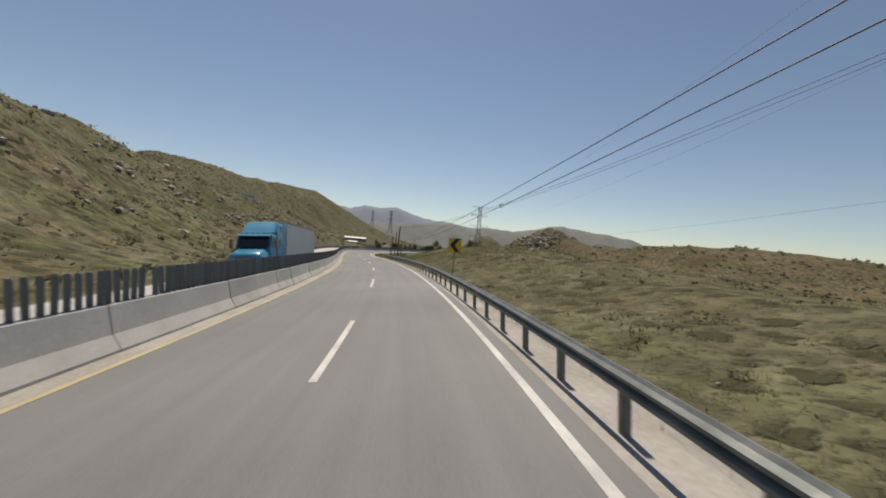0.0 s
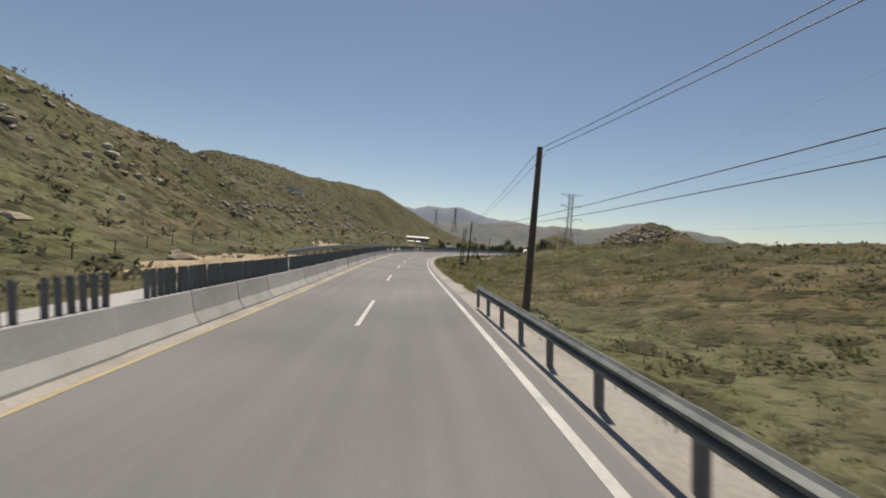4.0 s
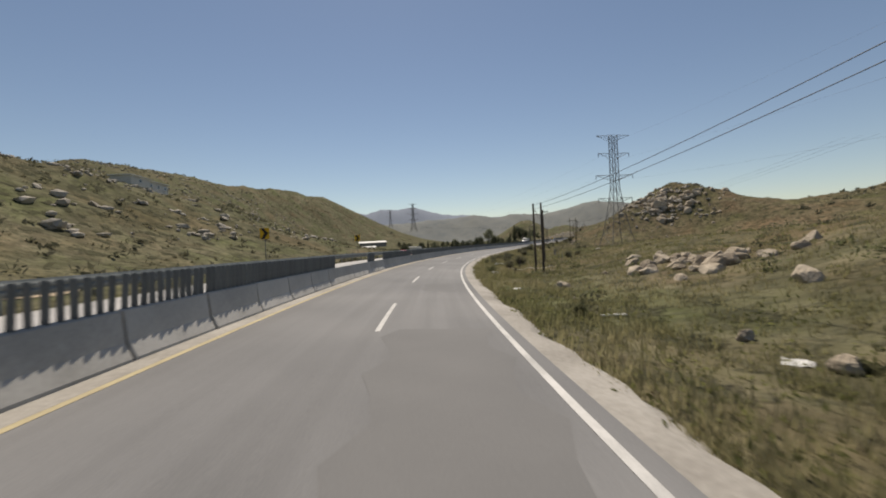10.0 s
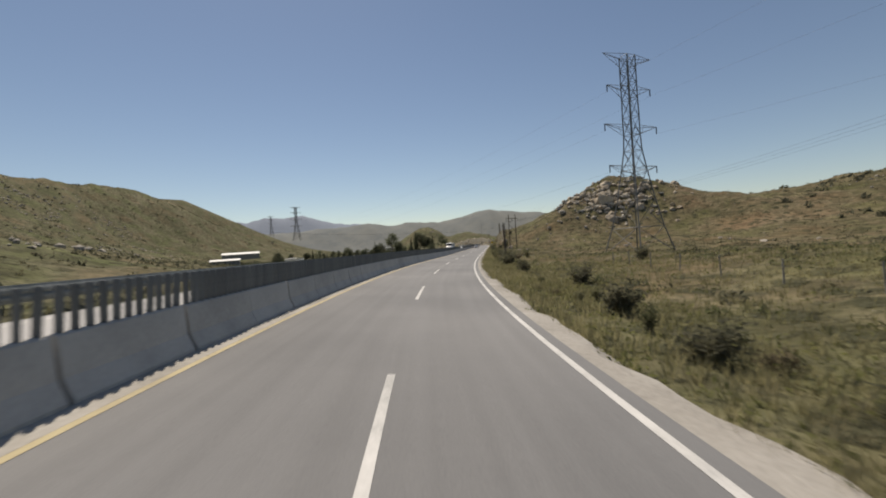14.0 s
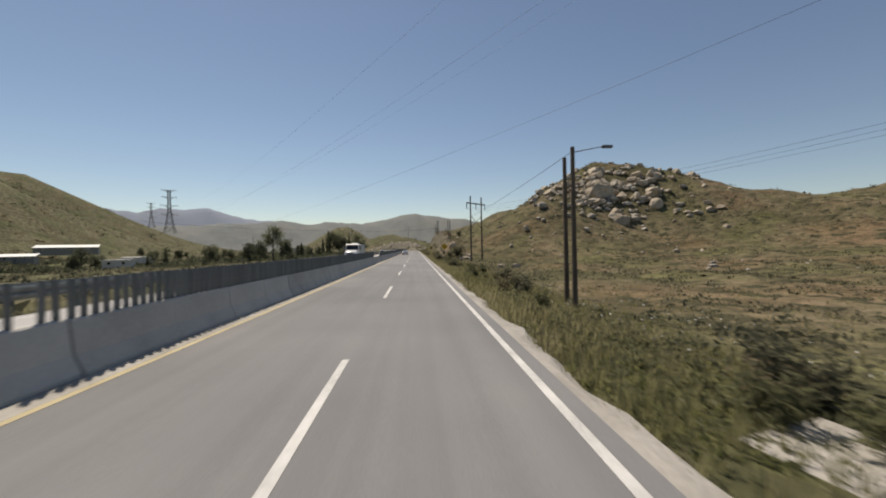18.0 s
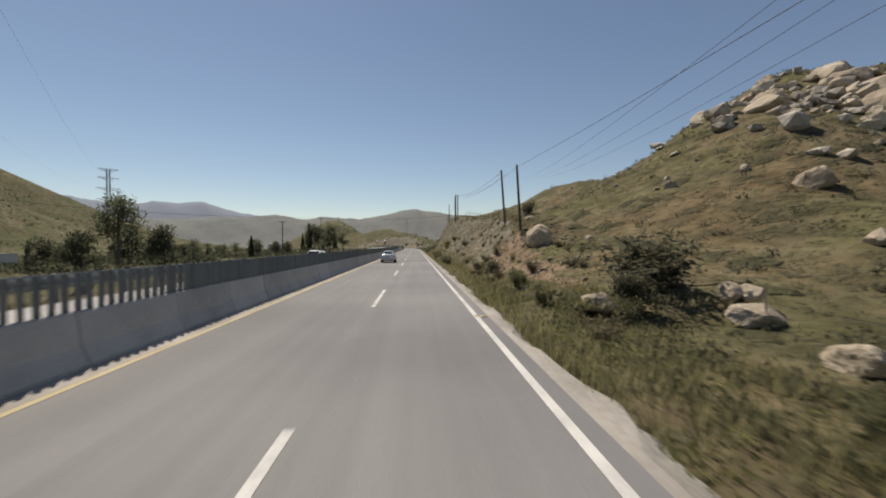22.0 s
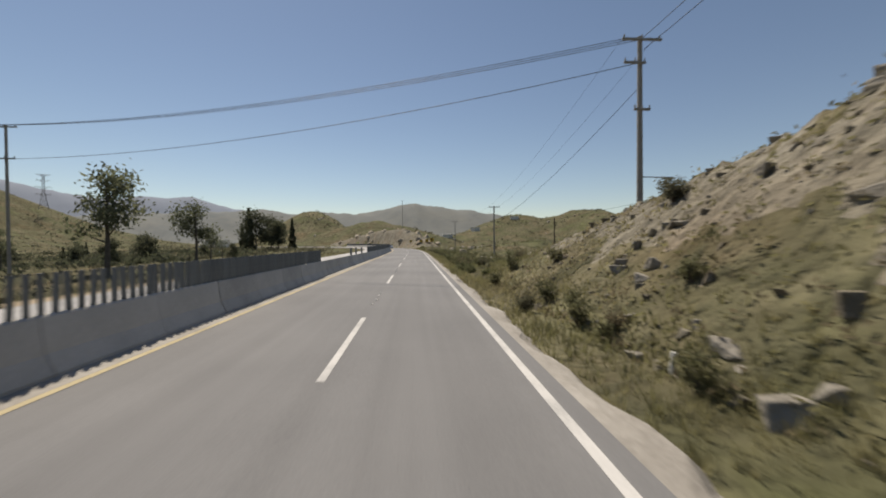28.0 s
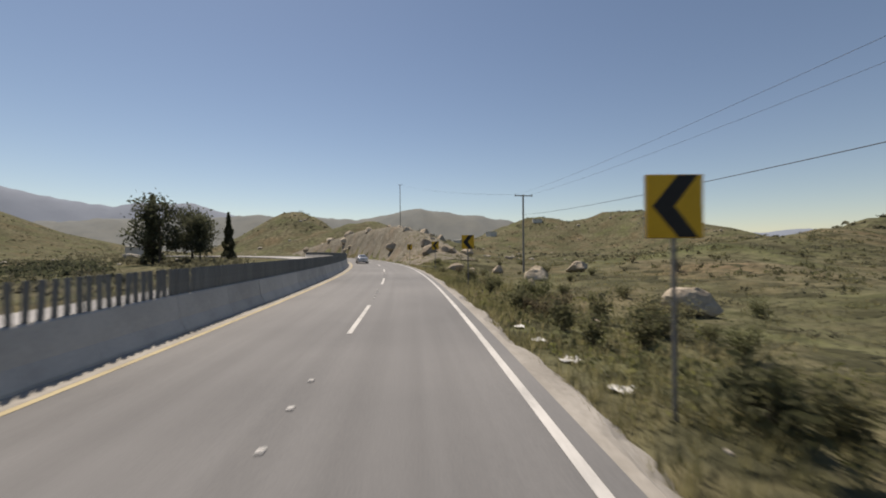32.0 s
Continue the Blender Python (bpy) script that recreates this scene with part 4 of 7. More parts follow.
run(["a0", "a1"], [(0.05, 0.0), (0.15, 0.2)], 1.7, 0.01)
run(["a1", "a2"], [(0.05, 0.0), (0.25, 0.2)], 0.5, 0.01)
run(["b0", "a2"], [(0.05, 0.0), (0.3, 0.25)], 2.4, 0.01)
run(["a2", "a3", "a4"], [(0.2, 0.0), (0.6, 0.1)], 0.9, 0.014)
run(["a5", "q2", "q3"], [(0.2, 0.0)], 1.1, 0.012)
run(["q1", "q3b", "u1"], [(0.2, 0.0), (0.7, 0.2)], 0.8, 0.016)
run(["u1", "u2", "w1", "w2"], [(0.0, -0.9), (0.0, 0.9)], 0.9, 0.007)
run(["u1", "u2", "w1"], [(2.7, 0.0)], 0.9, 0.016)
for o in (-0.9, 0.0, 0.9):
    cable(tips["u1"] + Vector((o * 0.6, 0, -0.05)), tips["l1"] + Vector((o, 0, 0.05)), 1.1, 0.018)
    cable(tips["l1"] + Vector((o, 0, 0.05)), Vector((-330, 560, 30)), 3, 0.018)
cable(tips["u1"] + Vector((0, 0, -1.4)), tips["l1"] + Vector((0, 0, -3.2)), 1.2, 0.02)
cable(tips["u2"] + Vector((0, 0, -3.3)), tips["u2b"] + Vector((0, 0, -0.3)), 0.1)
cable(tips["u2b"] + Vector((0, 0, -0.3)), road(520, 31, 9.5), 0.5)
coil(tips["a0"].lerp(tips["a1"], 0.46) + Vector((0, 0, -1.85)), 0.16, "coil of spare black cable hanging from a line")
coil(tips["u2b"] + Vector((0.15, -0.2, -1.2)), 0.32, "coil of black cable on a wooden pole")
coil(tips["u2"].lerp(tips["u1"], 0.16) + Vector((0, 0, -3.25)), 0.2, "dark bundle of cable hanging from a line")


def h_frame(s, u, s2, u2, top):
    a, b = on_ground(s, u, 0.3), on_ground(s2, u2, 0.3)
    ob = thing("h_frame_pole", a, 0, "dark wooden H-frame power pole with crossarm and braces", "utility pole", "utility poles")
    inv = Matrix.Translation(-a)
    h = road(s, 0).z + top - a.z
    d = b - a
    part("pole", rod((0, 0, 0), (0, 0, h), 0.19, 0.13, 12), ob, M_WOOD)
    part("pole", rod((d.x, d.y, d.z), (d.x, d.y, h), 0.19, 0.13, 12), ob, M_WOOD)
    n = Vector((d.x, d.y, 0)).normalized()
    ca, cb = -n * 1.3, Vector((d.x, d.y, 0)) + n * 1.3
    arm = part("crossarm", rod((ca.x, ca.y, h - 1.5), (cb.x, cb.y, h - 1.5), 0.13, 0.13, 6), ob, M_WOOD)
    part("brace", rod((0, 0, h - 4.0), (d.x, d.y, h - 6.6), 0.06, 0.06, 6), ob, M_WOOD)
    part("brace", rod((0, 0, h - 6.6), (d.x, d.y, h - 4.0), 0.06, 0.06, 6), ob, M_WOOD)
    ends = []
    for q in (ca, Vector((d.x / 2, d.y / 2, 0)), cb):
        part("insulator", rod((q.x, q.y, h - 1.55), (q.x, q.y, h - 2.7), 0.075, 0.075, 8), arm, M_BLACK)
        ends.append(a + Vector((q.x, q.y, h - 2.7)))
    return ends


HF = h_frame(381.6, 11.3, 384.4, 14.0, 12.7)
for e, o in zip(HF, (-3, 0, 3)):
    cable(e, Vector((-20 + o, 250, 22)), 3, 0.014)
    cable(e, Vector((-60 + o, 505, 27)), 2, 0.012)


# lattice towers
def lattice_tower(x, y, z, h, turn, label, detail=True):
    ob = thing("lattice_tower", (x, y, z), turn, label, "pylon", "lattice towers")
    lv = [(0.0, 0.115), (0.13, 0.085), (0.27, 0.062), (0.42, 0.042), (0.52, 0.03), (0.6, 0.027), (0.69, 0.027), (0.78, 0.026), (0.86, 0.026), (0.93, 0.026), (1.0, 0.026)]
    lv = [(a * h, b * h) for a, b in lv]
    th = 0.05 if detail else 0.11
    for sx, sy in ((1, 1), (1, -1), (-1, -1), (-1, 1)):
        bm = bmesh.new()
        rings = [[bm.verts.new((sx * w + a * th * 1.6, sy * w + b * th * 1.6, z)) for a, b in ((1, 1), (-1, 1), (-1, -1), (1, -1))] for z, w in lv]
        for a, b in zip(rings, rings[1:]):
            for i in range(4):
                bm.faces.new((a[i], a[(i + 1) % 4], b[(i + 1) % 4], b[i]))
        bm.faces.new(rings[0][::-1])
        bm.faces.new(rings[-1])
        bmesh.ops.recalc_face_normals(bm, faces=bm.faces)
        part("leg", bm, ob, M_STEEL)
    for face in range(4):
        bm = bmesh.new()
        c, d = [((1, 1), (1, -1)), ((1, -1), (-1, -1)), ((-1, -1), (-1, 1)), ((-1, 1), (1, 1))][face]
        for (z0, w0), (z1, w1) in zip(lv, lv[1:]):
            rod((c[0] * w0, c[1] * w0, z0), (d[0] * w1, d[1] * w1, z1), th, th, 4, bm)
            rod((d[0] * w0, d[1] * w0, z0), (c[0] * w1, c[1] * w1, z1), th, th, 4, bm)
            rod((c[0] * w1, c[1] * w1, z1), (d[0] * w1, d[1] * w1, z1), th, th, 4, bm)
            if detail:
                part("brace", bm, ob, M_STEEL)
                bm = bmesh.new()
        if detail:
            bm.free()
        else:
            part("bracing", bm, ob, M_STEEL)
    tips_ = []
    w = 0.026 * h
    for frac, half, rise in ((1.0, 0.16, 0.0), (0.84, 0.145, 0.02), (0.645, 0.175, 0.02), (0.44, 0.16, 0.02)):
        for sgn in (-1, 1):
            bm = bmesh.new()
            zt, tip = frac * h, Vector((sgn * half * h, 0, frac * h + rise * h * 0.2))
            for sy in (-1, 1):
                rod((sgn * w, sy * w, zt), tip, th, th, 4, bm)
                rod((sgn * w, sy * w, zt - 0.045 * h), tip, th, th, 4, bm)
                rod((sgn * (w + 0.04 * h), sy * w * 0.7, zt), (sgn * (w + 0.02 * h), sy * w * 0.8, zt - 0.036 * h), th * 0.8, th * 0.8, 4, bm)
            arm_ = part("crossarm", bm, ob, M_STEEL)
            if frac < 1:
                part("insulator", rod(tip, tip - Vector((0, 0, 0.035 * h)), 0.1 if detail else 0.16, 0.1, 6), arm_, M_BLACK)
                tips_.append(ob.matrix_world @ (tip - Vector((0, 0, 0.035 * h))))
            else:
                tips_.append(ob.matrix_world @ tip)
    return tips_


TURN = -42
T0 = lattice_tower(-70, 280, ground_at(-70, 280) - 0.4, 37.5, TURN + 13, "tall grey steel lattice pylon standing in the grass")
T1 = lattice_tower(-346, 697, 22, 43, TURN, "grey steel lattice pylon far across the valley", False)
lattice_tower(-571, 1033, 48, 44, TURN, "grey steel lattice pylon far across the valley", False)
for a, b in list(zip(T0, T1))[2::2] + list(zip(T0, T1))[3:4]:
    cable(a, b, 16, 0.008)
for a in (T0[1], T0[3], T0[5]):
    cable(a, a + Vector((125, -400, -2)), 11, 0.008)


# buildings
def house(x, y, z, w, d, h, turn, label, roof="flat", wins=3):
    ob = thing("house", (x, y, z), turn, label, "house", "houses in the valley")
    part("wall", box(-w / 2, w / 2, -d / 2, d / 2, -3.0, h, 0.03), ob, M_POLE if roof == "mono" else M_WHITEWALL)
    bm = box(-w / 2 - 0.5, w / 2 + 0.5, -d / 2 - 0.5, d / 2 + 0.5, h, h + 0.25, 0.04)
    if roof == "pitch":
        for v in bm.verts:
            if v.co.z > h + 0.1:
                v.co.z += 0.16 * (d / 2 + 0.5 - abs(v.co.y))
                v.co.y *= 0.55
    if roof == "mono":
        for v in bm.verts:
            v.co.z += 0.12 * (v.co.y + d / 2)
    part("roof", bm, ob, M_ROOF)
    for i in range(wins):
        cx = -w / 2 + w * (i + 0.5) / wins
        for side in (-1, 1):
            fr = part("window", box(cx - 0.65, cx + 0.65, side * d / 2 - 0.05, side * d / 2 + 0.05, h * 0.38, h * 0.78, 0.02), ob, M_ROOF)
            part("pane", box(cx - 0.56, cx + 0.56, side * d / 2 - 0.08, side * d / 2 + 0.08, h * 0.41, h * 0.75), fr, M_GLASS)
    part("door", box(-w / 2 - 0.06, -w / 2 + 0.05, -0.5, 0.5, 0, 2.05, 0.02), ob, M_DARK)
    return ob


def put_house(x, y, lift, *a, **k):
    house(x, y, ground_at(x, y) + lift, *a, **k)


put_house(-226, 227, 0.2, 17, 8, 3.4, 62, "long pale house on the rocky hillside", wins=4)
put_house(-208, 212, 0.6, 9, 6, 2.8, 62, "low dark shed below the hillside house", wins=1)
put_house(-352, 585, 6.6, 34, 16, 2.4, -33, "large white-roofed shed in the valley", roof="mono", wins=4)
put_house(-300, 486, 1.2, 20, 10, 2.2, -30, "long pale-roofed building in the valley", roof="mono", wins=3)
put_house(-232, 462, 1.0, 10, 8, 3.0, -20, "small pale house beside a dirt yard", wins=2)
put_house(-262, 520, 1.5, 12, 9, 3.2, 15, "small white house among trees", roof="pitch", wins=2)
put_house(-250, 800, 2.0, 14, 9, 3.5, 10, "white house at the foot of the hill", roof="pitch", wins=2)
for hx, hy, ht in ((-60, 1010, 20), (-20, 1040, 70), (40, 1060, 10), (-300, 1000, 5), (-330, 940, 50)):
    put_house(hx, hy, 0.8, 11, 8, 3.2, ht, "small white house on the far hillside", roof="pitch", wins=2)


# vehicles
def wheel(parent, x, y, r, w):
    bm = rod((x - w / 2, y, r), (x + w / 2, y, r), r, r, 20)
    bmesh.ops.bevel(bm, geom=[e for e in bm.edges if len(e.link_faces) == 2 and abs(e.verts[0].co.x - e.verts[1].co.x) < 1e-4], offset=r * 0.12, segments=2, affect="EDGES")
    wh = part("wheel", bm, parent, M_TYRE)
    part("rim", rod((x - w / 2 - 0.01, y, r), (x + w / 2 + 0.01, y, r), r * 0.58, r * 0.58, 16), wh, M_STEEL)


def loft(rows, m, name, parent, label=""):
    """A body from cross-sections: rows of (y, half width, z low, z high), with rounded shoulders."""
    bm = bmesh.new()
    rings = []
    for y, hw, z0, z1 in rows:
        k = (z1 - z0)
        prof = [(-hw * 0.86, z0), (-hw, z0 + k * 0.2), (-hw, z0 + k * 0.62), (-hw * 0.92, z1 - k * 0.1), (-hw * 0.74, z1), (hw * 0.74, z1), (hw * 0.92, z1 - k * 0.1), (hw, z0 + k * 0.62), (hw, z0 + k * 0.2), (hw * 0.86, z0)]
        rings.append([bm.verts.new((x, y, z)) for x, z in prof])
    n = 10
    for a, b in zip(rings, rings[1:]):
        for i in range(n):
            j = (i + 1) % n
            bm.faces.new((a[i], a[j], b[j], b[i]))
    bm.faces.new(rings[0][::-1])
    bm.faces.new(rings[-1])
    bmesh.ops.recalc_face_normals(bm, faces=bm.faces)
    return part(name, bm_mesh(name, bm, m, True), parent, None, label)


def prism(profile, hw, bevel=0.05, taper=1.0):
    """A body of one side profile (y, z), as wide as twice hw; taper narrows its top."""
    bm = bmesh.new()
    z0, z1 = min(z for _, z in profile), max(z for _, z in profile)
    a, b = ([bm.verts.new((k * hw * (1 + (taper - 1) * (z - z0) / (z1 - z0)), y, z)) for y, z in profile] for k in (-1, 1))
    bm.faces.new(a)
    bm.faces.new(b[::-1])
    n = len(profile)
    for i in range(n):
        j = (i + 1) % n
        bm.faces.new((a[i], b[i], b[j], a[j]))
    bmesh.ops.recalc_face_normals(bm, faces=bm.faces)
    if bevel:
        bmesh.ops.bevel(bm, geom=bm.edges[:], offset=bevel, segments=3, affect="EDGES")
    return bm


def pane(corners, out=0.012, thick=0.03):
    """A sheet of glass over four corners, a little proud of the body that it sits in."""
    c = [Vector(v) for v in corners]
    n = (c[1] - c[0]).cross(c[3] - c[0]).normalized()
    bm = bmesh.new()
    f, b = [bm.verts.new(v + n * out) for v in c], [bm.verts.new(v - n * thick) for v in c]
    bm.faces.new(f)
    bm.faces.new(b[::-1])
    for i in range(4):
        j = (i + 1) % 4
        bm.faces.new((f[j], f[i], b[i], b[j]))
    bmesh.ops.recalc_face_normals(bm, faces=bm.faces)
    return bm


def arch(x0, x1, y, z, r, thick, a0=0, a1=180, n=12):
    """A curved mudguard over a wheel."""
    bm = bmesh.new()
    rings = []
    for i in range(n + 1):
        a = radians(a0 + (a1 - a0) * i / n)
        rings.append([bm.verts.new((x, y + rr * math.cos(a), z + rr * math.sin(a))) for x, rr in ((x0, r), (x0, r + thick), ((x0 + x1) / 2, r + thick * 1.25), (x1, r + thick), (x1, r))])
    for p, q in zip(rings, rings[1:]):
        for i in range(5):
            bm.faces.new((p[i], p[(i + 1) % 5], q[(i + 1) % 5], q[i]))
    bm.faces.new(rings[0])
    bm.faces.new(rings[-1][::-1])
    bmesh.ops.recalc_face_normals(bm, faces=bm.faces)
    return bm


def shell(rows, parent, m, name, label=""):
    """A smooth body from many cross-sections: rows of (y, [(x, z), ...]) from the left foot over the top to the right foot."""
    bm = bmesh.new()
    rings = [[bm.verts.new((x, y, z)) for x, z in sec] for y, sec in rows]
    n = len(rings[0])
    for a, b in zip(rings, rings[1:]):
        for i in range(n):
            j = (i + 1) % n
            bm.faces.new((a[i], a[j], b[j], b[i]))
    bm.faces.new(rings[0][::-1])
    bm.faces.new(rings[-1])
    bmesh.ops.recalc_face_normals(bm, faces=bm.faces)
    return part(name, bm_mesh(name, bm, m, True), parent, None, label)


def car(s, u, paint, toward, label, tall=0.0):
    """A saloon car, or an estate when tall is set; its nose points to +y, or against the drive when toward is set."""
    ob = new("car")
    ob.matrix_world = road_pose(s, u) @ pose(0, 0, 0, 0, 0, 180 if toward else 0)
    tagged(ob, label, "car", "cars on the road")
    k = 0.22 * tall
    rows = []
    for y, hw, z0, zb in ((-2.3, 0.62, 0.42, 0.86), (-2.26, 0.76, 0.36, 0.98), (-2.1, 0.85, 0.27, 1.05), (-1.75, 0.885, 0.22, 1.06), (-1.0, 0.9, 0.2, 1.02), (0.0, 0.9, 0.2, 0.98), (0.9, 0.89, 0.2, 0.95),
                          (1.3, 0.88, 0.21, 0.9), (1.8, 0.86, 0.24, 0.83), (2.12, 0.79, 0.3, 0.74), (2.26, 0.68, 0.4, 0.64)):
        h = zb - z0
        half = [(hw * 0.84, z0), (hw * 0.97, z0 + 0.14 * h), (hw, z0 + 0.45 * h), (hw * 0.985, z0 + 0.68 * h), (hw * 0.95, zb - 0.1 * h), (hw * 0.86, zb - 0.01), (hw * 0.45, zb + 0.02)]
        rows.append((y, [(-x, z) for x, z in half] + [(x, z) for x, z in half[::-1]]))
    body = shell(rows, ob, paint, "body")
    stations = [(-1.92, 0.98, 0.69, 1.06, 0.6), (-1.62, 0.98, 0.73, 1.18 + 0.6 * k, 0.57), (-1.02, 0.97, 0.765, 1.4 + k, 0.53), (-0.4, 0.96, 0.775, 1.46 + k, 0.55), (0.2, 0.94, 0.765, 1.43 + k, 0.53), (0.6, 0.92, 0.75, 1.22 + 0.5 * k, 0.57), (1.12, 0.88, 0.7, 0.95, 0.62)]
    if tall:
        stations[0], stations[1] = (-2.15, 0.98, 0.74, 1.2 + k, 0.6), (-1.9, 0.98, 0.75, 1.4 + k, 0.56)
    rows = []
    for y, zb, wb, zr, wr in stations:
        half = [(wb, zb - 0.12), (wb, zb), (wr + 0.035, zr - 0.07), (wr - 0.05, zr - 0.012), (wr * 0.5, zr + 0.012)]
        rows.append((y, [(-x, z) for x, z in half] + [(x, z) for x, z in half[::-1]]))
    cabin = shell(rows, ob, paint, "cabin")

    def side(y, f, x):
        zb, wb, zr, wr = (float(np.interp(y, [q[0] for q in stations], [q[i] for q in stations])) for i in (1, 2, 3, 4))
        return (x * (wb + (wr + 0.035 - wb) * f), y, zb + (zr - 0.07 - zb) * f)

    def across(y, f):
        zr, wr = (float(np.interp(y, [q[0] for q in stations], [q[i] for q in stations])) for i in (3, 4))
        return (f * (wr - 0.03), y, zr + 0.004)

    back0, back1 = (-1.9, -1.08) if not tall else (-2.13, -1.92)
    part("rear_window", pane([across(back0 + 0.06, -1), across(back0 + 0.06, 1), across(back1, 0.96), across(back1, -0.96)], 0.035, 0.05), cabin, M_GLASS, "dark rear window")
    part("windscreen", pane([across(1.05, 1), across(1.05, -1), across(0.27, -0.96), across(0.27, 0.96)], 0.035, 0.05), cabin, M_GLASS, "dark windscreen")
    for x in (-1, 1):
        for name, y0, y1, t0, t1 in (("front_window", -0.33, 0.72, -0.33, 0.3), ("back_window", -1.32, -0.42, -1.05, -0.42)):
            c = [side(y0, 0.08, x), side(y1, 0.08, x), side(t1, 0.9, x), side(t0, 0.9, x)]
            part(name, pane(c if x > 0 else c[::-1]), cabin, M_GLASS)
        part("door_handle", box(x * 0.905 - 0.02, x * 0.905 + 0.02, -0.95, -0.75, 0.8, 0.835, 0.008), body, paint)
        part("door_handle", box(x * 0.905 - 0.02, x * 0.905 + 0.02, 0.05, 0.25, 0.78, 0.815, 0.008), body, paint)
        part("mirror", box(x * 0.96 - 0.09, x * 0.96 + 0.09, 0.68, 0.8, 0.93, 1.06, 0.03), body, paint)
        part("tail_lamp", pane([(x * 0.86, -2.08, 0.97), (x * 0.56, -2.26, 0.95), (x * 0.58, -2.275, 0.86), (x * 0.87, -2.1, 0.84)][::x], 0.03, 0.06), body, M_LAMPRED, "dark red tail lamp")
        part("headlight", pane([(x * 0.84, 2.02, 0.7), (x * 0.5, 2.24, 0.66), (x * 0.5, 2.26, 0.56), (x * 0.82, 2.06, 0.58)][::-x], 0.02, 0.06), body, M_LAMPW)
        for y in (-1.38, 1.38):
            part("wheel_arch", rod((x * 0.76, y, 0.33), (x * 0.9, y, 0.33), 0.39, 0.37, 24), body, M_TYRE)
            wheel(ob, x * 0.815, y, 0.325, 0.2)
        if tall:
            part("roof_bar", rod((x * 0.5, -1.7, 1.5 + k), (x * 0.5, 0.1, 1.48 + k), 0.02, 0.02, 8), cabin, M_STEEL)
    part("bumper", box(-0.72, 0.72, -2.34, -2.2, 0.34, 0.56, 0.04), body, paint)
    part("valance", box(-0.6, 0.6, -2.33, -2.18, 0.24, 0.36, 0.03), body, M_BLACK, "black lower valance")
    part("number_plate", box(-0.25, 0.25, -2.325, -2.29, 0.68, 0.8), body, M_STEEL)
    part("grille", box(-0.5, 0.5, 2.16, 2.3, 0.36, 0.52, 0.02), body, M_BLACK)
    return ob


def axle(ob, y, r=0.5, twin=False):
    for x in (-1, 1):
        wheel(ob, x * 1.06, y, r, 0.3)
        if twin:
            wheel(ob, x * 0.74, y, r, 0.28)


def cab_front(ob, paint, roof, back):
    """Bonnet, grille, lamps, wings and day cab of a long-nosed truck, nose at y = 0; returns the cab."""
    bonnet = loft([(-0.02, 0.86, 0.95, 1.5), (-0.1, 0.98, 0.8, 1.66), (-0.4, 1.04, 0.8, 1.78), (-1.2, 1.06, 0.8, 1.92), (-2.05, 1.08, 0.8, 2.08)], paint, "bonnet", ob)
    part("grille", box(-0.56, 0.56, -0.06, 0.05, 0.8, 1.52, 0.03), bonnet, M_STEEL, "upright chrome grille")
    for i in range(9):
        part("grille_bar", box(-0.5 + i * 0.125 - 0.012, -0.5 + i * 0.125 + 0.012, 0.05, 0.065, 0.84, 1.48), bonnet, M_BLACK)
    part("bumper", box(-1.2, 1.2, -0.2, 0.16, 0.36, 0.74, 0.06), ob, M_STEEL if roof > 3.05 else paint)
    cab = part("cab", prism([(-2.0, 0.75), (-2.0, 2.02), (-2.45, 2.92), (-2.6, roof), (back, roof + 0.04), (back, 0.75)], 1.18, 0.07, 0.95), ob, paint)
    part("windscreen", pane([(1.02, -2.02, 2.08), (-1.02, -2.02, 2.08), (-0.98, -2.42, 2.86), (0.98, -2.42, 2.86)][::-1], 0.02, 0.03), cab, M_GLASS, "dark raked windscreen")
    part("sun_visor", prism([(-2.1, 2.9), (-2.42, 3.06), (-2.62, 3.06), (-2.62, 2.98)], 1.1, 0.015), cab, paint)
    for i in range(5):
        part("marker_lamp", box(-0.75 + i * 0.375 - 0.06, -0.75 + i * 0.375 + 0.06, -2.66, -2.52, roof + 0.01, roof + 0.07, 0.02), cab, M_SIGNY)
    for x in (-1, 1):
        part("wing", arch(x * 0.82, x * 1.22, -1.15, 0.52, 0.6, 0.1, -8, 172), ob, paint)
        part("headlight", box(x * 0.92 - 0.2, x * 0.92 + 0.2, -0.62, -0.45, 0.92, 1.14, 0.04), ob, M_LAMPW)
        part("side_window", pane([(x * 1.16, -2.5, 2.05), (x * 1.16, back + 0.25, 2.05), (x * 1.13, back + 0.25, 2.8), (x * 1.13, -2.62, 2.8)][::-x], 0.016, 0.03), cab, M_GLASS)
        part("door_seam", box(x * 1.185 - 0.006, x * 1.185 + 0.006, back + 0.16, back + 0.18, 0.95, 2.0), cab, M_BLACK)
        arm_ = part("mirror_arm", rod((x * 1.1, -2.3, 2.6), (x * 1.44, -2.2, 2.62), 0.02, 0.02, 6), cab, M_STEEL)
        part("mirror", box(x * 1.46 - 0.1, x * 1.46 + 0.1, -2.24, -2.12, 2.02, 2.66, 0.03), arm_, M_STEEL)
        part("step", box(x * 1.08 - 0.12, x * 1.08 + 0.12, back + 0.1, -2.1, 0.5, 0.72, 0.03), ob, M_STEEL)
    axle(ob, -1.15)
    return cab


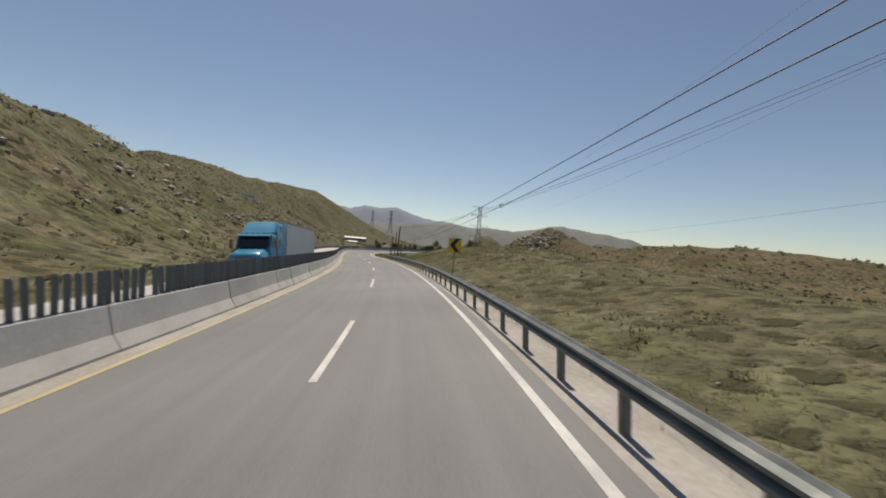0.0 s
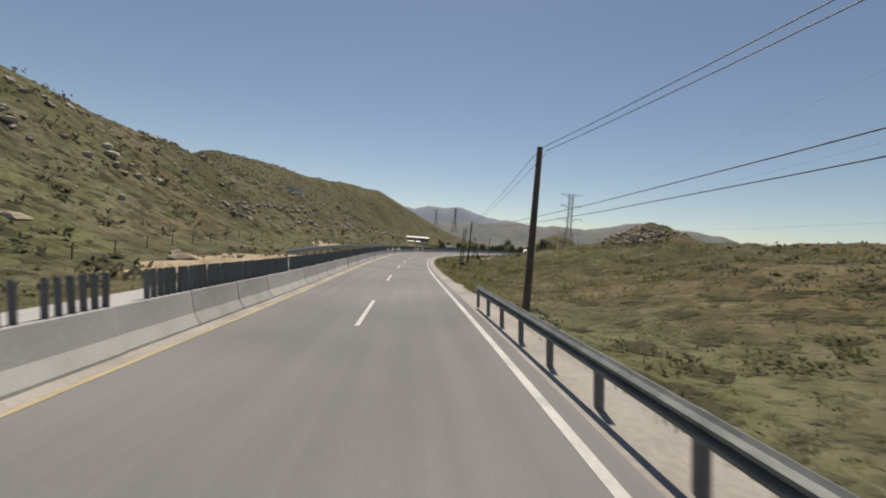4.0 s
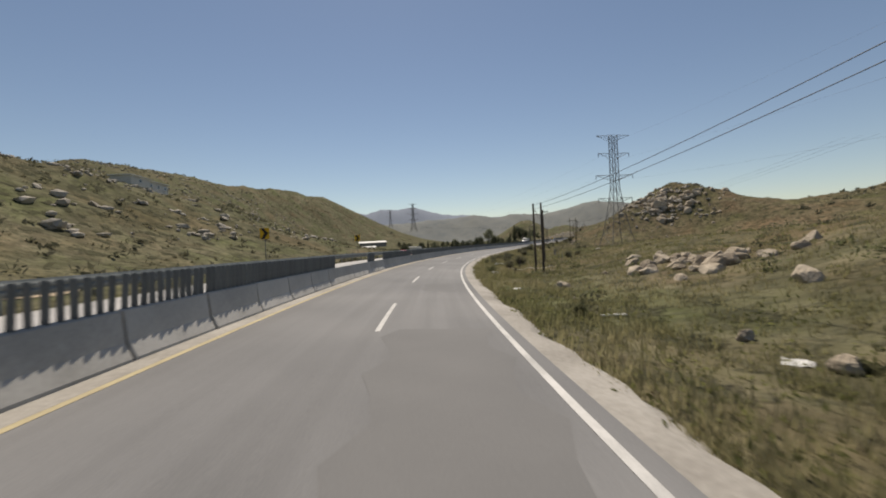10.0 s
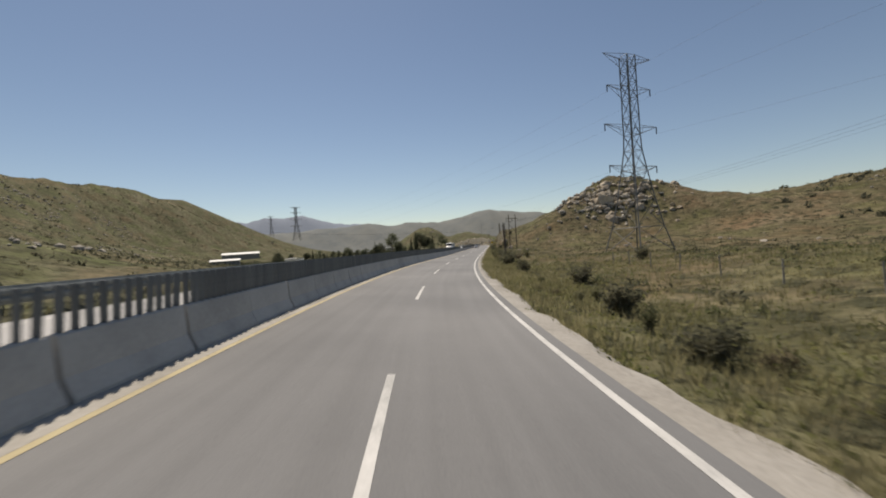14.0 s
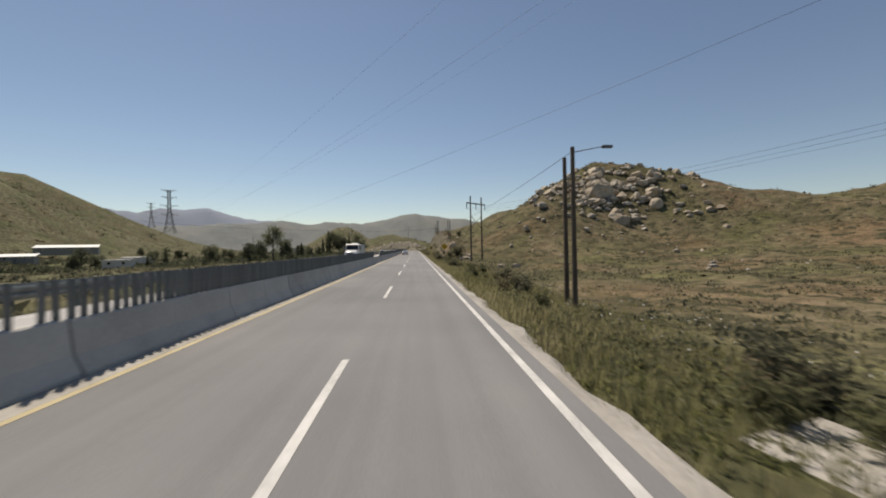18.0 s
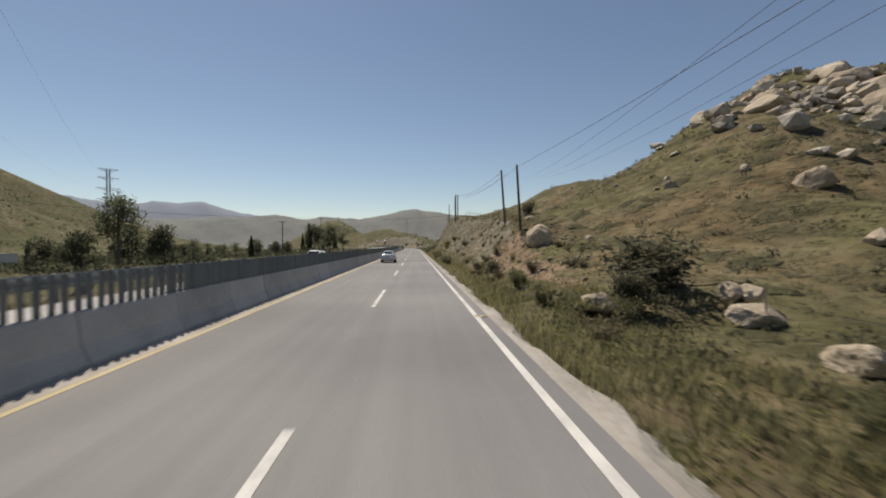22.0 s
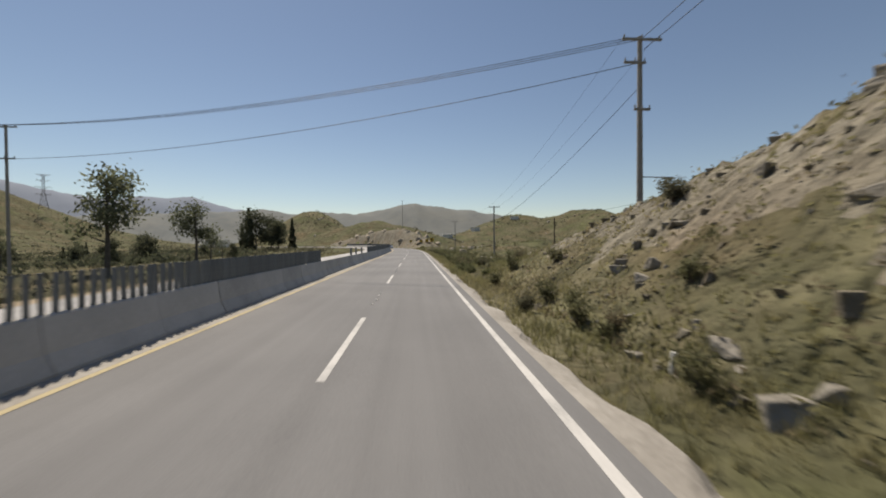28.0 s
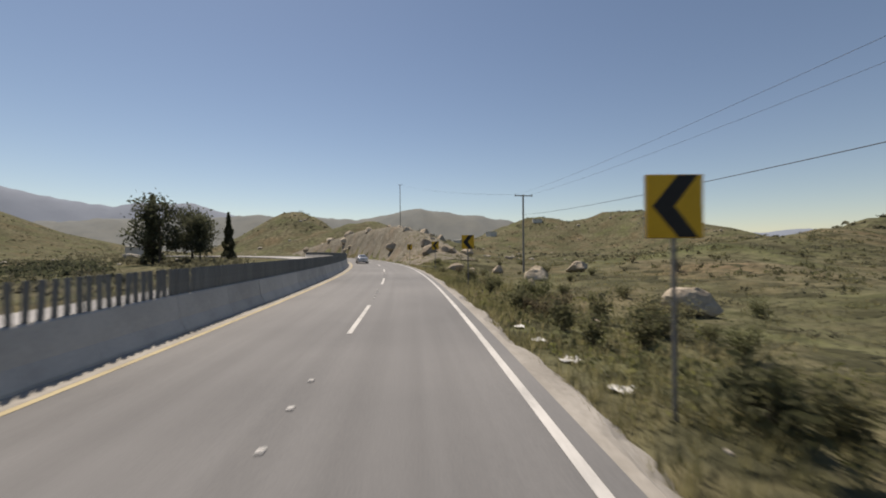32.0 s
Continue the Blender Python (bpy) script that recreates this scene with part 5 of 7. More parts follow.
def trailer_truck(s, u, paint, cargo, length, label):
    """A long-nosed truck with sleeper and a long box trailer, coming towards the drive; its nose is at s."""
    ob = new("truck")
    ob.matrix_world = road_pose(s, u) @ pose(0, 0, 0, 0, 0, 180 + 1.5)
    tagged(ob, label, "truck", "trucks on the road")
    cab = cab_front(ob, paint, 3.06, -3.9)
    sleeper = part("sleeper", prism([(-3.85, 0.8), (-3.85, 3.3), (-4.5, 3.9), (-6.05, 3.98), (-6.05, 0.8)], 1.21, 0.09, 0.97), ob, paint)
    part("roof_fairing", prism([(-2.75, 3.07), (-3.5, 3.55), (-4.3, 3.94), (-4.9, 4.02), (-6.0, 4.02), (-6.0, 3.1)], 1.08, 0.1, 0.9), ob, paint)
    for x in (-1, 1):
        part("sleeper_window", pane([(x * 1.2, -4.5, 2.15), (x * 1.2, -5.1, 2.15), (x * 1.19, -5.1, 2.7), (x * 1.19, -4.5, 2.7)][::-x], 0.02, 0.03), sleeper, M_GLASS)
        part("upper_window", pane([(x * 1.18, -4.75, 3.32), (x * 1.18, -5.35, 3.32), (x * 1.176, -5.35, 3.68), (x * 1.176, -4.75, 3.68)][::-x], 0.02, 0.03), sleeper, M_GLASS)
        part("fairing", prism([(-5.95, 1.0), (-5.95, 3.85), (-6.55, 3.75), (-6.55, 1.0)], 0.04, 0.01), ob, paint).location = (x * 1.17, 0, 0)
        part("fuel_tank", rod((x * 1.0, -4.1, 0.72), (x * 1.0, -5.4, 0.72), 0.3, 0.3, 16), ob, M_STEEL)
        for y in (-6.3, -7.6):
            part("mudguard", arch(x * 0.7, x * 1.24, y, 0.5, 0.57, 0.03, 20, 160), ob, M_BLACK)
    for y in (-6.3, -7.6, -length + 3.2, -length + 1.9):
        axle(ob, y, 0.5, True)
    part("chassis", box(-0.45, 0.45, -8.6, -1.0, 0.62, 0.92, 0.02), ob, M_BLACK)
    tr = part("cargo_box", box(-1.28, 1.28, -length, -6.8, 1.15, 4.1, 0.04), ob, cargo, "ribbed pale grey trailer box")
    part("trailer_frame", box(-0.5, 0.5, -length + 0.3, -7.0, 0.9, 1.14, 0.02), tr, M_BLACK)
    for x in (-1.285, 1.285):
        part("bottom_rail", box(x - 0.02, x + 0.02, -length, -6.8, 1.1, 1.26, 0.008), tr, M_STEEL)
        part("top_rail", box(x - 0.015, x + 0.015, -length, -6.8, 4.0, 4.11, 0.008), tr, M_STEEL)
        part("support_leg", box(x * 0.7 - 0.06, x * 0.7 + 0.06, -9.9, -9.75, 0.35, 0.95, 0.01), tr, M_BLACK)
    rib = bm_mesh("rib", box(-0.012, 0.012, -0.03, 0.03, 1.26, 4.0), cargo)
    y = -7.1
    while y > -length + 0.3:
        for x in (-1.288, 1.288):
            part("rib", rib, tr).location = (x, y, 0)
        y -= 0.6
    return ob


def tipper_truck(s, u, paint, label):
    """A long-nosed truck with an open body heaped with white sacks, coming towards the drive; its nose is at s."""
    ob = new("truck")
    ob.matrix_world = road_pose(s, u) @ pose(0, 0, 0, 0, 0, 180)
    tagged(ob, label, "truck", "trucks on the road")
    cab_front(ob, paint, 3.02, -3.5)
    bed = part("tipper_body", prism([(-3.75, 1.2), (-3.75, 3.0), (-9.9, 3.0), (-9.7, 1.2)], 1.25, 0.03), ob, M_TRAILER, "grey open tipper body")
    for x in (-1.27, 1.27):
        for i in range(7):
            part("stake", box(x - 0.03, x + 0.03, -4.2 - i * 0.88, -4.1 - i * 0.88, 1.25, 2.95, 0.01), bed, M_TRAILER)
        part("fuel_tank", rod((x * 0.8, -3.6, 0.75), (x * 0.8, -4.7, 0.75), 0.3, 0.3, 16), ob, M_STEEL)
    for i, (x, y, a) in enumerate(((0.3, -4.6, 1.0), (-0.4, -5.7, 0.8), (0.35, -6.4, 1.05), (-0.3, -7.4, 0.9), (0.3, -8.6, 1.0))):
        sack = part("sack", rock_mesh(300 + i, 2, M_WHITEP, 0.4), bed, None, "bulging white sack")
        sack.matrix_basis = Matrix.LocRotScale((x, y, 2.98), Euler((0, 0, i)), (a * 0.8, a, 0.8))
    part("chassis", box(-0.45, 0.45, -9.5, -1.0, 0.65, 1.0, 0.02), ob, M_BLACK)
    for y in (-7.0, -8.3):
        axle(ob, y, 0.5, True)
    return ob


trailer_truck(27.4, -9.7, M_BLUEP, M_TRAILER, 23.2, "blue long-nosed truck with pale grey trailer on the opposite lanes")
tipper_truck(368.2, -11.2, M_WHITEP, "white long-nosed truck carrying white sacks on the opposite lanes")
car(217, -9.6, M_REDP, True, "red car behind the median barrier")
car(420, -10, M_WHITEP, True, "white estate car with roof bars on the opposite lanes", 1.0)
car(432.6, -3.55, M_SILVER, False, "silver saloon car in the passing lane beside the barrier")
car(668, -3.6, M_SILVER, False, "silver saloon car far ahead in the passing lane")
car(500, -10, M_WHITEP, True, "white car on the opposite lanes")
# ---- rocks and plants ----
M_OUTCROP = mat("grey_granite", [(0.12, 0.112, 0.093), (0.22, 0.205, 0.175), (0.33, 0.31, 0.27)], 0.8, 5, 0.95, 0.8, world_space=True, contrast=0.26)
ROCKS = [rock_mesh(i, 3, M_ROCK, 0.62 + 0.06 * i) for i in range(5)]


def boulder(x, y, size, seed, label, group, sink=0.3, stretch=(1, 1, 1)):
    g = random.Random(seed)
    ob = new("boulder", ROCKS[seed % 5])
    ob.matrix_world = Matrix.LocRotScale((x, y, ground_at(x, y) + size * (0.55 - sink)), Euler((g.uniform(-0.3, 0.3), g.uniform(-0.3, 0.3), g.uniform(0, 6.28))),
                                         (size * stretch[0] * g.uniform(0.85, 1.2), size * stretch[1] * g.uniform(0.8, 1.1), size * stretch[2] * g.uniform(0.8, 1.05)))
    return tagged(ob, label, "boulder", group)


# the outcrop on the knoll
g = random.Random(11)
for i in range(120):
    x, y = -42 + g.gauss(0, 10), 405 + g.gauss(0, 8)
    boulder(x, y, max(0.5, min(2.8, g.lognormvariate(0.3, 0.45))), i, "pale weathered granite boulder on the knoll", "knoll boulders", 0.35)
boulder(-43, 399, 3.6, 2, "large pale granite slab leaning on the knoll", "knoll boulders", 0.25, (1.3, 0.8, 1.1))
for i in range(26):
    boulder(-22 + g.gauss(0, 8), 392 + g.gauss(0, 8), g.uniform(0.5, 1.6), i + 40, "pale weathered granite boulder on the knoll", "knoll boulders", 0.35)
for i in range(30):
    boulder(-85 + g.gauss(0, 14) + 18, 385 + g.gauss(0, 16), g.uniform(0.25, 0.8), i + 3, "small granite boulder on the slope", "slope boulders", 0.35)
X, Y = rng.normal(-42, 11, 260), rng.normal(404, 9, 260)
OUTCROP = (X, Y)
# rock pile in the bend and stones by the verge
for i in range(48):
    p = road(179.5 + g.gauss(0, 3.0), 17.0 + g.gauss(0, 2.7))
    boulder(p.x, p.y, g.uniform(0.35, 0.95), i + 5, "tan granite boulder of a rock pile in the grass", "rock pile", 0.35)
for s, u, z in ((162.3, 8.9, 0.32), (159.2, 8.8, 0.42), (167.6, 15.6, 0.6), (172, 7.3, 0.25), (615.7, 13.3, 1.6), (641, 20, 1.35), (634, 12.5, 1.2), (636.5, 13.4, 1.3), (628, 9.5, 0.6), (655, 9.0, 1.3), (650, 10.2, 0.8), (645, 9.0, 0.6), (648, 13, 0.9), (612, 6.8, 0.3), (560, 21, 0.8), (556, 14, 0.35)):
    p = road(s, u)
    boulder(p.x, p.y, z, int(s), "pale granite boulder beside the road", "roadside boulders", 0.05)
p = road(413, 10.4)
for s, u, z in ((393.7, 12.6, 0.6), (392.4, 11.6, 0.95), (387.7, 9.9, 0.8), (394, 11.8, 0.7), (362.6, 13.4, 0.75), (364.2, 16.2, 0.8), (407.9, 30.2, 1.6), (398.6, 23.6, 0.75), (413.1, 48, 1.3)):
    q = road(s, u)
    boulder(q.x, q.y, z, int(s), "pale granite boulder on the grassy slope", "slope boulders", 0.15, (1.1, 0.9, 0.9))
big = new("boulder", rock_mesh(31, 4, M_ROCK, 0.98, 0.36))
big.matrix_world = Matrix.LocRotScale((p.x, p.y, ground_at(p.x, p.y) + 0.66), Euler((0.1, 0.2, 0.8)), (1.08, 1.08, 1.12))
tagged(big, "big round pinkish granite boulder on the brow of the cutting", "boulder", "roadside boulders")
for i in range(52):
    s = g.uniform(668, 780)
    p = road(s, g.uniform(6, 22))
    boulder(p.x, p.y, g.uniform(0.6, 2.2), i, "brown granite boulder of the rocky bank in the bend", "bend boulders", 0.35)
for s, u, z in ((105.3, -26, 1.3), (108, -29, 0.8), (100, -40, 1.0)):
    q = road(s, u)
    boulder(q.x, q.y, z, int(s), "pale boulder beside a sandy clearing", "roadside boulders", 0.3, (1.6, 1, 0.8))

# standing stone, small box and tyre in the bend
bm = box(-0.36, 0.36, -0.18, 0.18, -0.3, 0.74, 0.03)
bmesh.ops.subdivide_edges(bm, edges=bm.edges[:], cuts=3, use_grid_fill=True)
for v in bm.verts:
    if v.co.z > 0:
        v.co.z *= 1 + 0.16 * v.co.x / 0.36 - 0.1 * v.co.y / 0.18
        v.co.x *= 1 - 0.1 * v.co.z
    v.co += Vector((noise.noise(v.co * 5), noise.noise(v.co * 5 + Vector((5, 0, 0))), noise.noise(v.co * 4 + Vector((0, 9, 0))))) * 0.035
st = bm_mesh("standing_stone", bm, M_OUTCROP)
ob = new("standing_stone", st)
q = on_ground(142.7, 4.75, 0)
ob.matrix_world = Matrix.LocRotScale((q.x, q.y, q.z), Euler((0.05, 0.06, radians(20))), (1.0, 1.0, 1.0))
tagged(ob, "upright grey concrete block with a slanting pale top in the verge", "stone block")
q = on_ground(136.9, 8.5, 0)
bm = bmesh.new()
ring = [[bm.verts.new(((0.24 + 0.09 * math.cos(b)) * math.cos(a), 0.11 * math.sin(b), (0.24 + 0.09 * math.cos(b)) * math.sin(a))) for b in [2 * math.pi * j / 8 for j in range(8)]] for a in [2 * math.pi * i / 20 for i in range(20)]]
for i in range(20):
    for j in range(8):
        bm.faces.new((ring[i][j], ring[(i + 1) % 20][j], ring[(i + 1) % 20][(j + 1) % 8], ring[i][(j + 1) % 8]))
bmesh.ops.recalc_face_normals(bm, faces=bm.faces)
ob = new("tyre", bm_mesh("tyre", bm, M_TYRE, True))
ob.matrix_world = pose(q.x, q.y, q.z + 0.4, -12, 0, 20) @ Matrix.Diagonal((1.3, 1.2, 1.3, 1))
tagged(ob, "old black tyre leaning at the foot of a pole", "tyre")


# fence posts
def post_row(stations, label, height, m, group, r=0.045):
    me = bm_mesh("fence_post", rod((0, 0, -0.2), (0, 0, height), r, r * 0.9, 8), m)
    last = None
    for s, u in stations:
        q = on_ground(s, u, 0)
        ob = new("fence_post", me)
        ob.matrix_world = pose(q.x, q.y, q.z, ws.uniform(-4, 4), ws.uniform(-4, 4), 0)
        tagged(ob, label, "fence post", group)
        if last is not None:
            for hh in (0.45, 0.95):
                cable(last + Vector((0, 0, hh)), q + Vector((0, 0, hh)), 0.04, 0.006, "fence_wire", "fence wires")
        last = q


post_row([(431 + i * 5.5, 11.6 + 0.25 * i) for i in range(13)], "thin dark fence post on the brow of the cutting", 1.25, M_WOOD, "brow fence posts")
post_row([(350 + i * 6.0, 10.5 + 0.15 * i) for i in range(9)], "thin pale fence post on the slope", 1.2, M_POLE, "slope fence posts", 0.03)
post_row([(212 + i * 5.0, 15.5 + 0.1 * i) for i in range(12)], "thin pale fence post in the grass", 1.3, M_POLE, "slope fence posts")
post_row([(95 + i * 6.0, -30 - 0.8 * i) for i in range(10)], "dark fence post at the foot of the hill", 1.5, M_WOOD, "hill fence posts", 0.06)
q = on_ground(516.3, 4.7, 0)
ob = new("marker_post", bm_mesh("marker_post", rod((0, 0, -0.1), (0, 0, 0.42), 0.05, 0.045, 10), M_LITTER))
ob.matrix_world = pose(q.x, q.y, q.z, 3, 4, 0)
tagged(ob, "short white marker post at the foot of the slope", "marker post")


# leaves: many small turned cards
def cards(centres, sizes, seed, aspect=1.6):
    r = np.random.default_rng(seed)
    n = len(centres)
    a = r.normal(size=(n, 3))
    a /= np.linalg.norm(a, axis=1, keepdims=True)
    b = np.cross(a, r.normal(size=(n, 3)))
    b /= np.linalg.norm(b, axis=1, keepdims=True)
    a, b = a * sizes[:, None] * aspect, b * sizes[:, None]
    v = np.stack([centres - a, centres - b * 0.6, centres + a, centres + b * 0.6], 1).reshape(-1, 3)
    f = np.arange(4 * n).reshape(n, 4)
    return v, f


def shrub_mesh(seed, m, n=420, leaf=0.05, tall=1.0):
    """A loose shrub about a metre across: sprays of leaves on thin stems."""
    r = np.random.default_rng(seed)
    k = 16
    ang, out = r.uniform(0, 6.28, k), r.uniform(0.1, 0.42, k)
    tip = np.stack([out * np.cos(ang), out * np.sin(ang), r.uniform(0.4, 0.95, k) * tall], 1)
    c = tip[r.integers(0, k, n)] * r.uniform(0.35, 1.05, n)[:, None] + r.normal(0, 0.085, (n, 3))
    c[:, 2] = np.maximum(c[:, 2], 0.02)
    v, f = cards(c, r.uniform(0.5, 1.3, n) * leaf, seed)
    bm = bmesh.new()
    for t in tip:
        rod((0.03 * t[0], 0.03 * t[1], -0.1), tuple(t * 0.85), 0.012, 0.004, 3, bm)
    sv = np.array([tuple(x.co) for x in bm.verts])
    bm.verts.index_update()
    sf = [tuple(x.index for x in fc.verts) for fc in bm.faces]
    bm.free()
    return mesh("foliage", v, f, m), mesh("branching", sv, sf, M_BARK)


M_YFLOWER = mat("yellow_petals", [(0.16, 0.15, 0.03), (0.36, 0.3, 0.04), (0.55, 0.44, 0.05)], 2, 10, 0.8, 0)
SHRUBS = [shrub_mesh(1, M_LEAF), shrub_mesh(2, M_LEAF, 380, 0.055, 0.8), shrub_mesh(3, M_LEAF, 460, 0.045, 1.2), shrub_mesh(4, M_LEAFDRY, 360, 0.045, 0.9), shrub_mesh(5, M_LEAFDRY, 300, 0.05, 0.7), shrub_mesh(6, M_BUSH, 1400, 0.032, 0.75), shrub_mesh(7, M_BUSH, 1200, 0.033, 0.85),
          shrub_mesh(8, M_YFLOWER, 500, 0.035, 0.8), shrub_mesh(9, M_LEAFG, 1500, 0.031, 0.85), shrub_mesh(10, M_LEAFG, 1300, 0.032, 0.7)]


def shrub(s, u, size, kind, label, group):
    q = on_ground(s, u, 0.03)
    ob = new("shrub")
    ob.empty_display_size = 0.3
    ob.matrix_world = Matrix.LocRotScale(q, Euler((ws.uniform(-0.1, 0.1), ws.uniform(-0.1, 0.1), ws.uniform(0, 6.28))), (size * ws.uniform(0.9, 1.4), size * ws.uniform(0.9, 1.3), size * ws.uniform(0.75, 1.05)))
    tagged(ob, label, "shrub", group)
    part("foliage", SHRUBS[kind][0], ob)
    part("branching", SHRUBS[kind][1], ob)


SHRUBS += [shrub_mesh(11, M_LEAFG, 2600, 0.018, 0.8), shrub_mesh(12, M_LEAF, 2400, 0.019, 0.9)]
g = random.Random(23)
green, dry = "green leafy shrub growing beside the verge", "dry brown-grey shrub beside the verge"
for i in range(80):
    s = g.choice([g.uniform(268, 398), g.uniform(545, 640), g.uniform(268, 398), g.uniform(500, 560)])
    u = 4.4 + abs(g.gauss(0, 1.3)) + (0.4 if s < 400 else 0)
    k = g.choice([0, 1, 2, 0, 2, 3])
    shrub(s, u, g.uniform(0.6, 1.25) * (1.1 if s > 545 else 1.0), k, green if k < 3 else dry, "verge shrubs")
for i in range(34):
    s = g.uniform(84, 268)
    k = g.choice([0, 1, 2, 2, 4])
    shrub(s, 4.8 + abs(g.gauss(0, 2.2)), g.uniform(0.4, 0.95), k, green if k < 3 else dry, "verge shrubs")
for i in range(44):
    s = g.uniform(400, 540)
    u = g.choice([g.uniform(4.5, 6.2), g.uniform(5, 10), g.uniform(10.5, 13)])
    k = g.choice([0, 2, 3, 3, 4, 4])
    shrub(s, u, g.uniform(0.4, 1.1), k, "green shrub on the rocky cutting" if k < 3 else "dry shrub on the rocky cutting", "cutting shrubs")
for s, u, z, k in ((292, 8.5, 1.9, 3), (297, 10.5, 1.7, 2), (396, 9.8, 3.9, 5), (394, 7.9, 2.2, 6), (454.6, 7.3, 1.3, 6), (461.4, 6.5, 1.5, 5),
                   (457.8, 5.7, 1.0, 7), (412.9, 5.2, 1.3, 6), (408.7, 5.6, 1.4, 6), (436, 7, 1.3, 6), (440.3, 4.2, 1.3, 6), (434.2, 3.9, 1.2, 6), (429.5, 3.9, 1.3, 2), (378.4, 4.4, 2.2, 5), (349.9, 4.6, 1.6, 5),
                   (454.3, 7.4, 1.5, 4), (460.9, 6.8, 1.3, 3), (462.6, 4.0, 1.3, 2), (451.1, 3.5, 0.9, 2), (460.3, 6.3, 1.9, 7), (461.4, 4.6, 1.4, 2), (504.7, 5.6, 1.9, 6), (503.8, 7.0, 1.1, 4), (130.1, 3.6, 0.9, 2), (127.1, 3.7, 0.8, 1), (226.4, 4.8, 1.3, 6), (214.4, 4.4, 1.0, 2), (219, 5.2, 1.2, 0), (231, 5.4, 1.4, 6), (297.6, 4.6, 1.7, 2), (522.7, 9, 1.4, 5), (523.7, 3.9, 0.9, 6), (524.3, 5, 0.9, 2), (429, 14, 2.2, 5), (120, 5.2, 1.0, 7), (116, 5.6, 0.9, 7), (128, 6.5, 1.2, 6), (112, 5.4, 0.8, 7),
                   (556, 5.4, 1.9, 6), (561, 6.2, 2.1, 5), (566, 5.8, 1.8, 6), (573, 6.4, 2.0, 5), (580, 6.0, 1.9, 6), (586, 7.4, 2.1, 5), (593, 6.2, 1.7, 6), (600, 7.5, 1.8, 6), (611, 8.5, 1.9, 5), (620, 7.4, 1.6, 6), (590, 5.4, 1.6, 5), (596.5, 5.2, 1.5, 6), (577, 5.2, 1.5, 5), (569.5, 5.0, 1.4, 6), (603.5, 5.6, 1.2, 5), (626, 6.2, 1.5, 6), (633, 6.0, 1.4, 5), (584, 10.5, 1.6, 5), (598, 12, 1.7, 6), (571, 12.5, 1.6, 5), (562, 10, 1.5, 6),
                   (401, 5.6, 1.0, 8), (404, 7.2, 1.1, 6), (406, 4.9, 0.8, 9), (411, 7.6, 0.9, 2), (416.5, 6.4, 1.0, 6), (419, 8.2, 0.8, 4), (422, 5.4, 0.9, 9),
                   (551, 4.6, 1.5, 5), (553.5, 5.6, 1.7, 6), (557.5, 4.7, 1.6, 5), (563.5, 4.8, 1.6, 6), (550.5, 7.5, 1.2, 5), (540.5, 4.2, 1.35, 8), (544, 4.0, 1.2, 9), (547, 4.4, 1.4, 8), (543.5, 5.8, 1.0, 6), (538, 5.0, 0.8, 9),
                   (196, 4.9, 1.3, 8), (150, 21.5, 1.3, 6), (136, 11.7, 0.9, 5), (215, 16.8, 1.7, 6), (218, 18.5, 1.4, 5), (271, 21, 1.9, 6), (275, 22.5, 1.6, 5), (205, 7.5, 1.8, 6), (214, 9.5, 2.0, 5), (226, 7.2, 1.7, 6), (238, 6.6, 1.9, 5), (251, 9.0, 2.0, 6), (262, 6.6, 1.8, 5), (274, 6.0, 2.1, 6), (283, 6.3, 2.2, 5), (305, 6.2, 1.9, 6), (322, 6.0, 1.8, 5), (333, 7.4, 1.9, 6)):
    if s > 550:
        z, k = z * 1.15, 10 + k % 2
    shrub(s, u, z, k, "yellow-flowering bush beside the verge" if k == 7 else ("large green rounded bush beside the verge" if k > 7 else "large dark rounded bush beside the road" if k > 2 else "large green shrub beside the road"), "large shrubs")


SOFT = [shrub_mesh(40 + i, m_, 1150, 0.024, t_) for i, (m_, t_) in enumerate(((M_LEAF, 1.0), (M_LEAFG, 0.85), (M_LEAFDRY, 0.9), (M_BUSH, 0.95)))]
first = len(SHRUBS)
SHRUBS += SOFT
g = random.Random(37)
for i in range(55):
    s, u = g.uniform(545, 665), 5.0 + 24 * g.random() ** 1.3
    if abs(s - 603.4) < 7 and u < 7:
        continue
    k = g.choice([0, 0, 1, 1, 2, 3])
    shrub(s, u, g.uniform(0.8, 1.6), first + k, ("olive green soft bush in the dry field", "green leafy bush in the dry field", "brown dry bush in the field", "grey-green bush in the field")[k], "field shrubs")


# chaparral on the slopes: low leafy clumps beyond counting
def scatter(n, x0, x1, y0, y1, keep, seed):
    r = np.random.default_rng(seed)
    X, Y = r.uniform(x0, x1, n), r.uniform(y0, y1, n)
    u, s, z, b = beside(X, Y)
    ok = keep(X, Y, u, s, r)
    return X[ok], Y[ok], np.minimum(land(X[ok], Y[ok]), ground_z(X[ok], Y[ok])), u[ok]


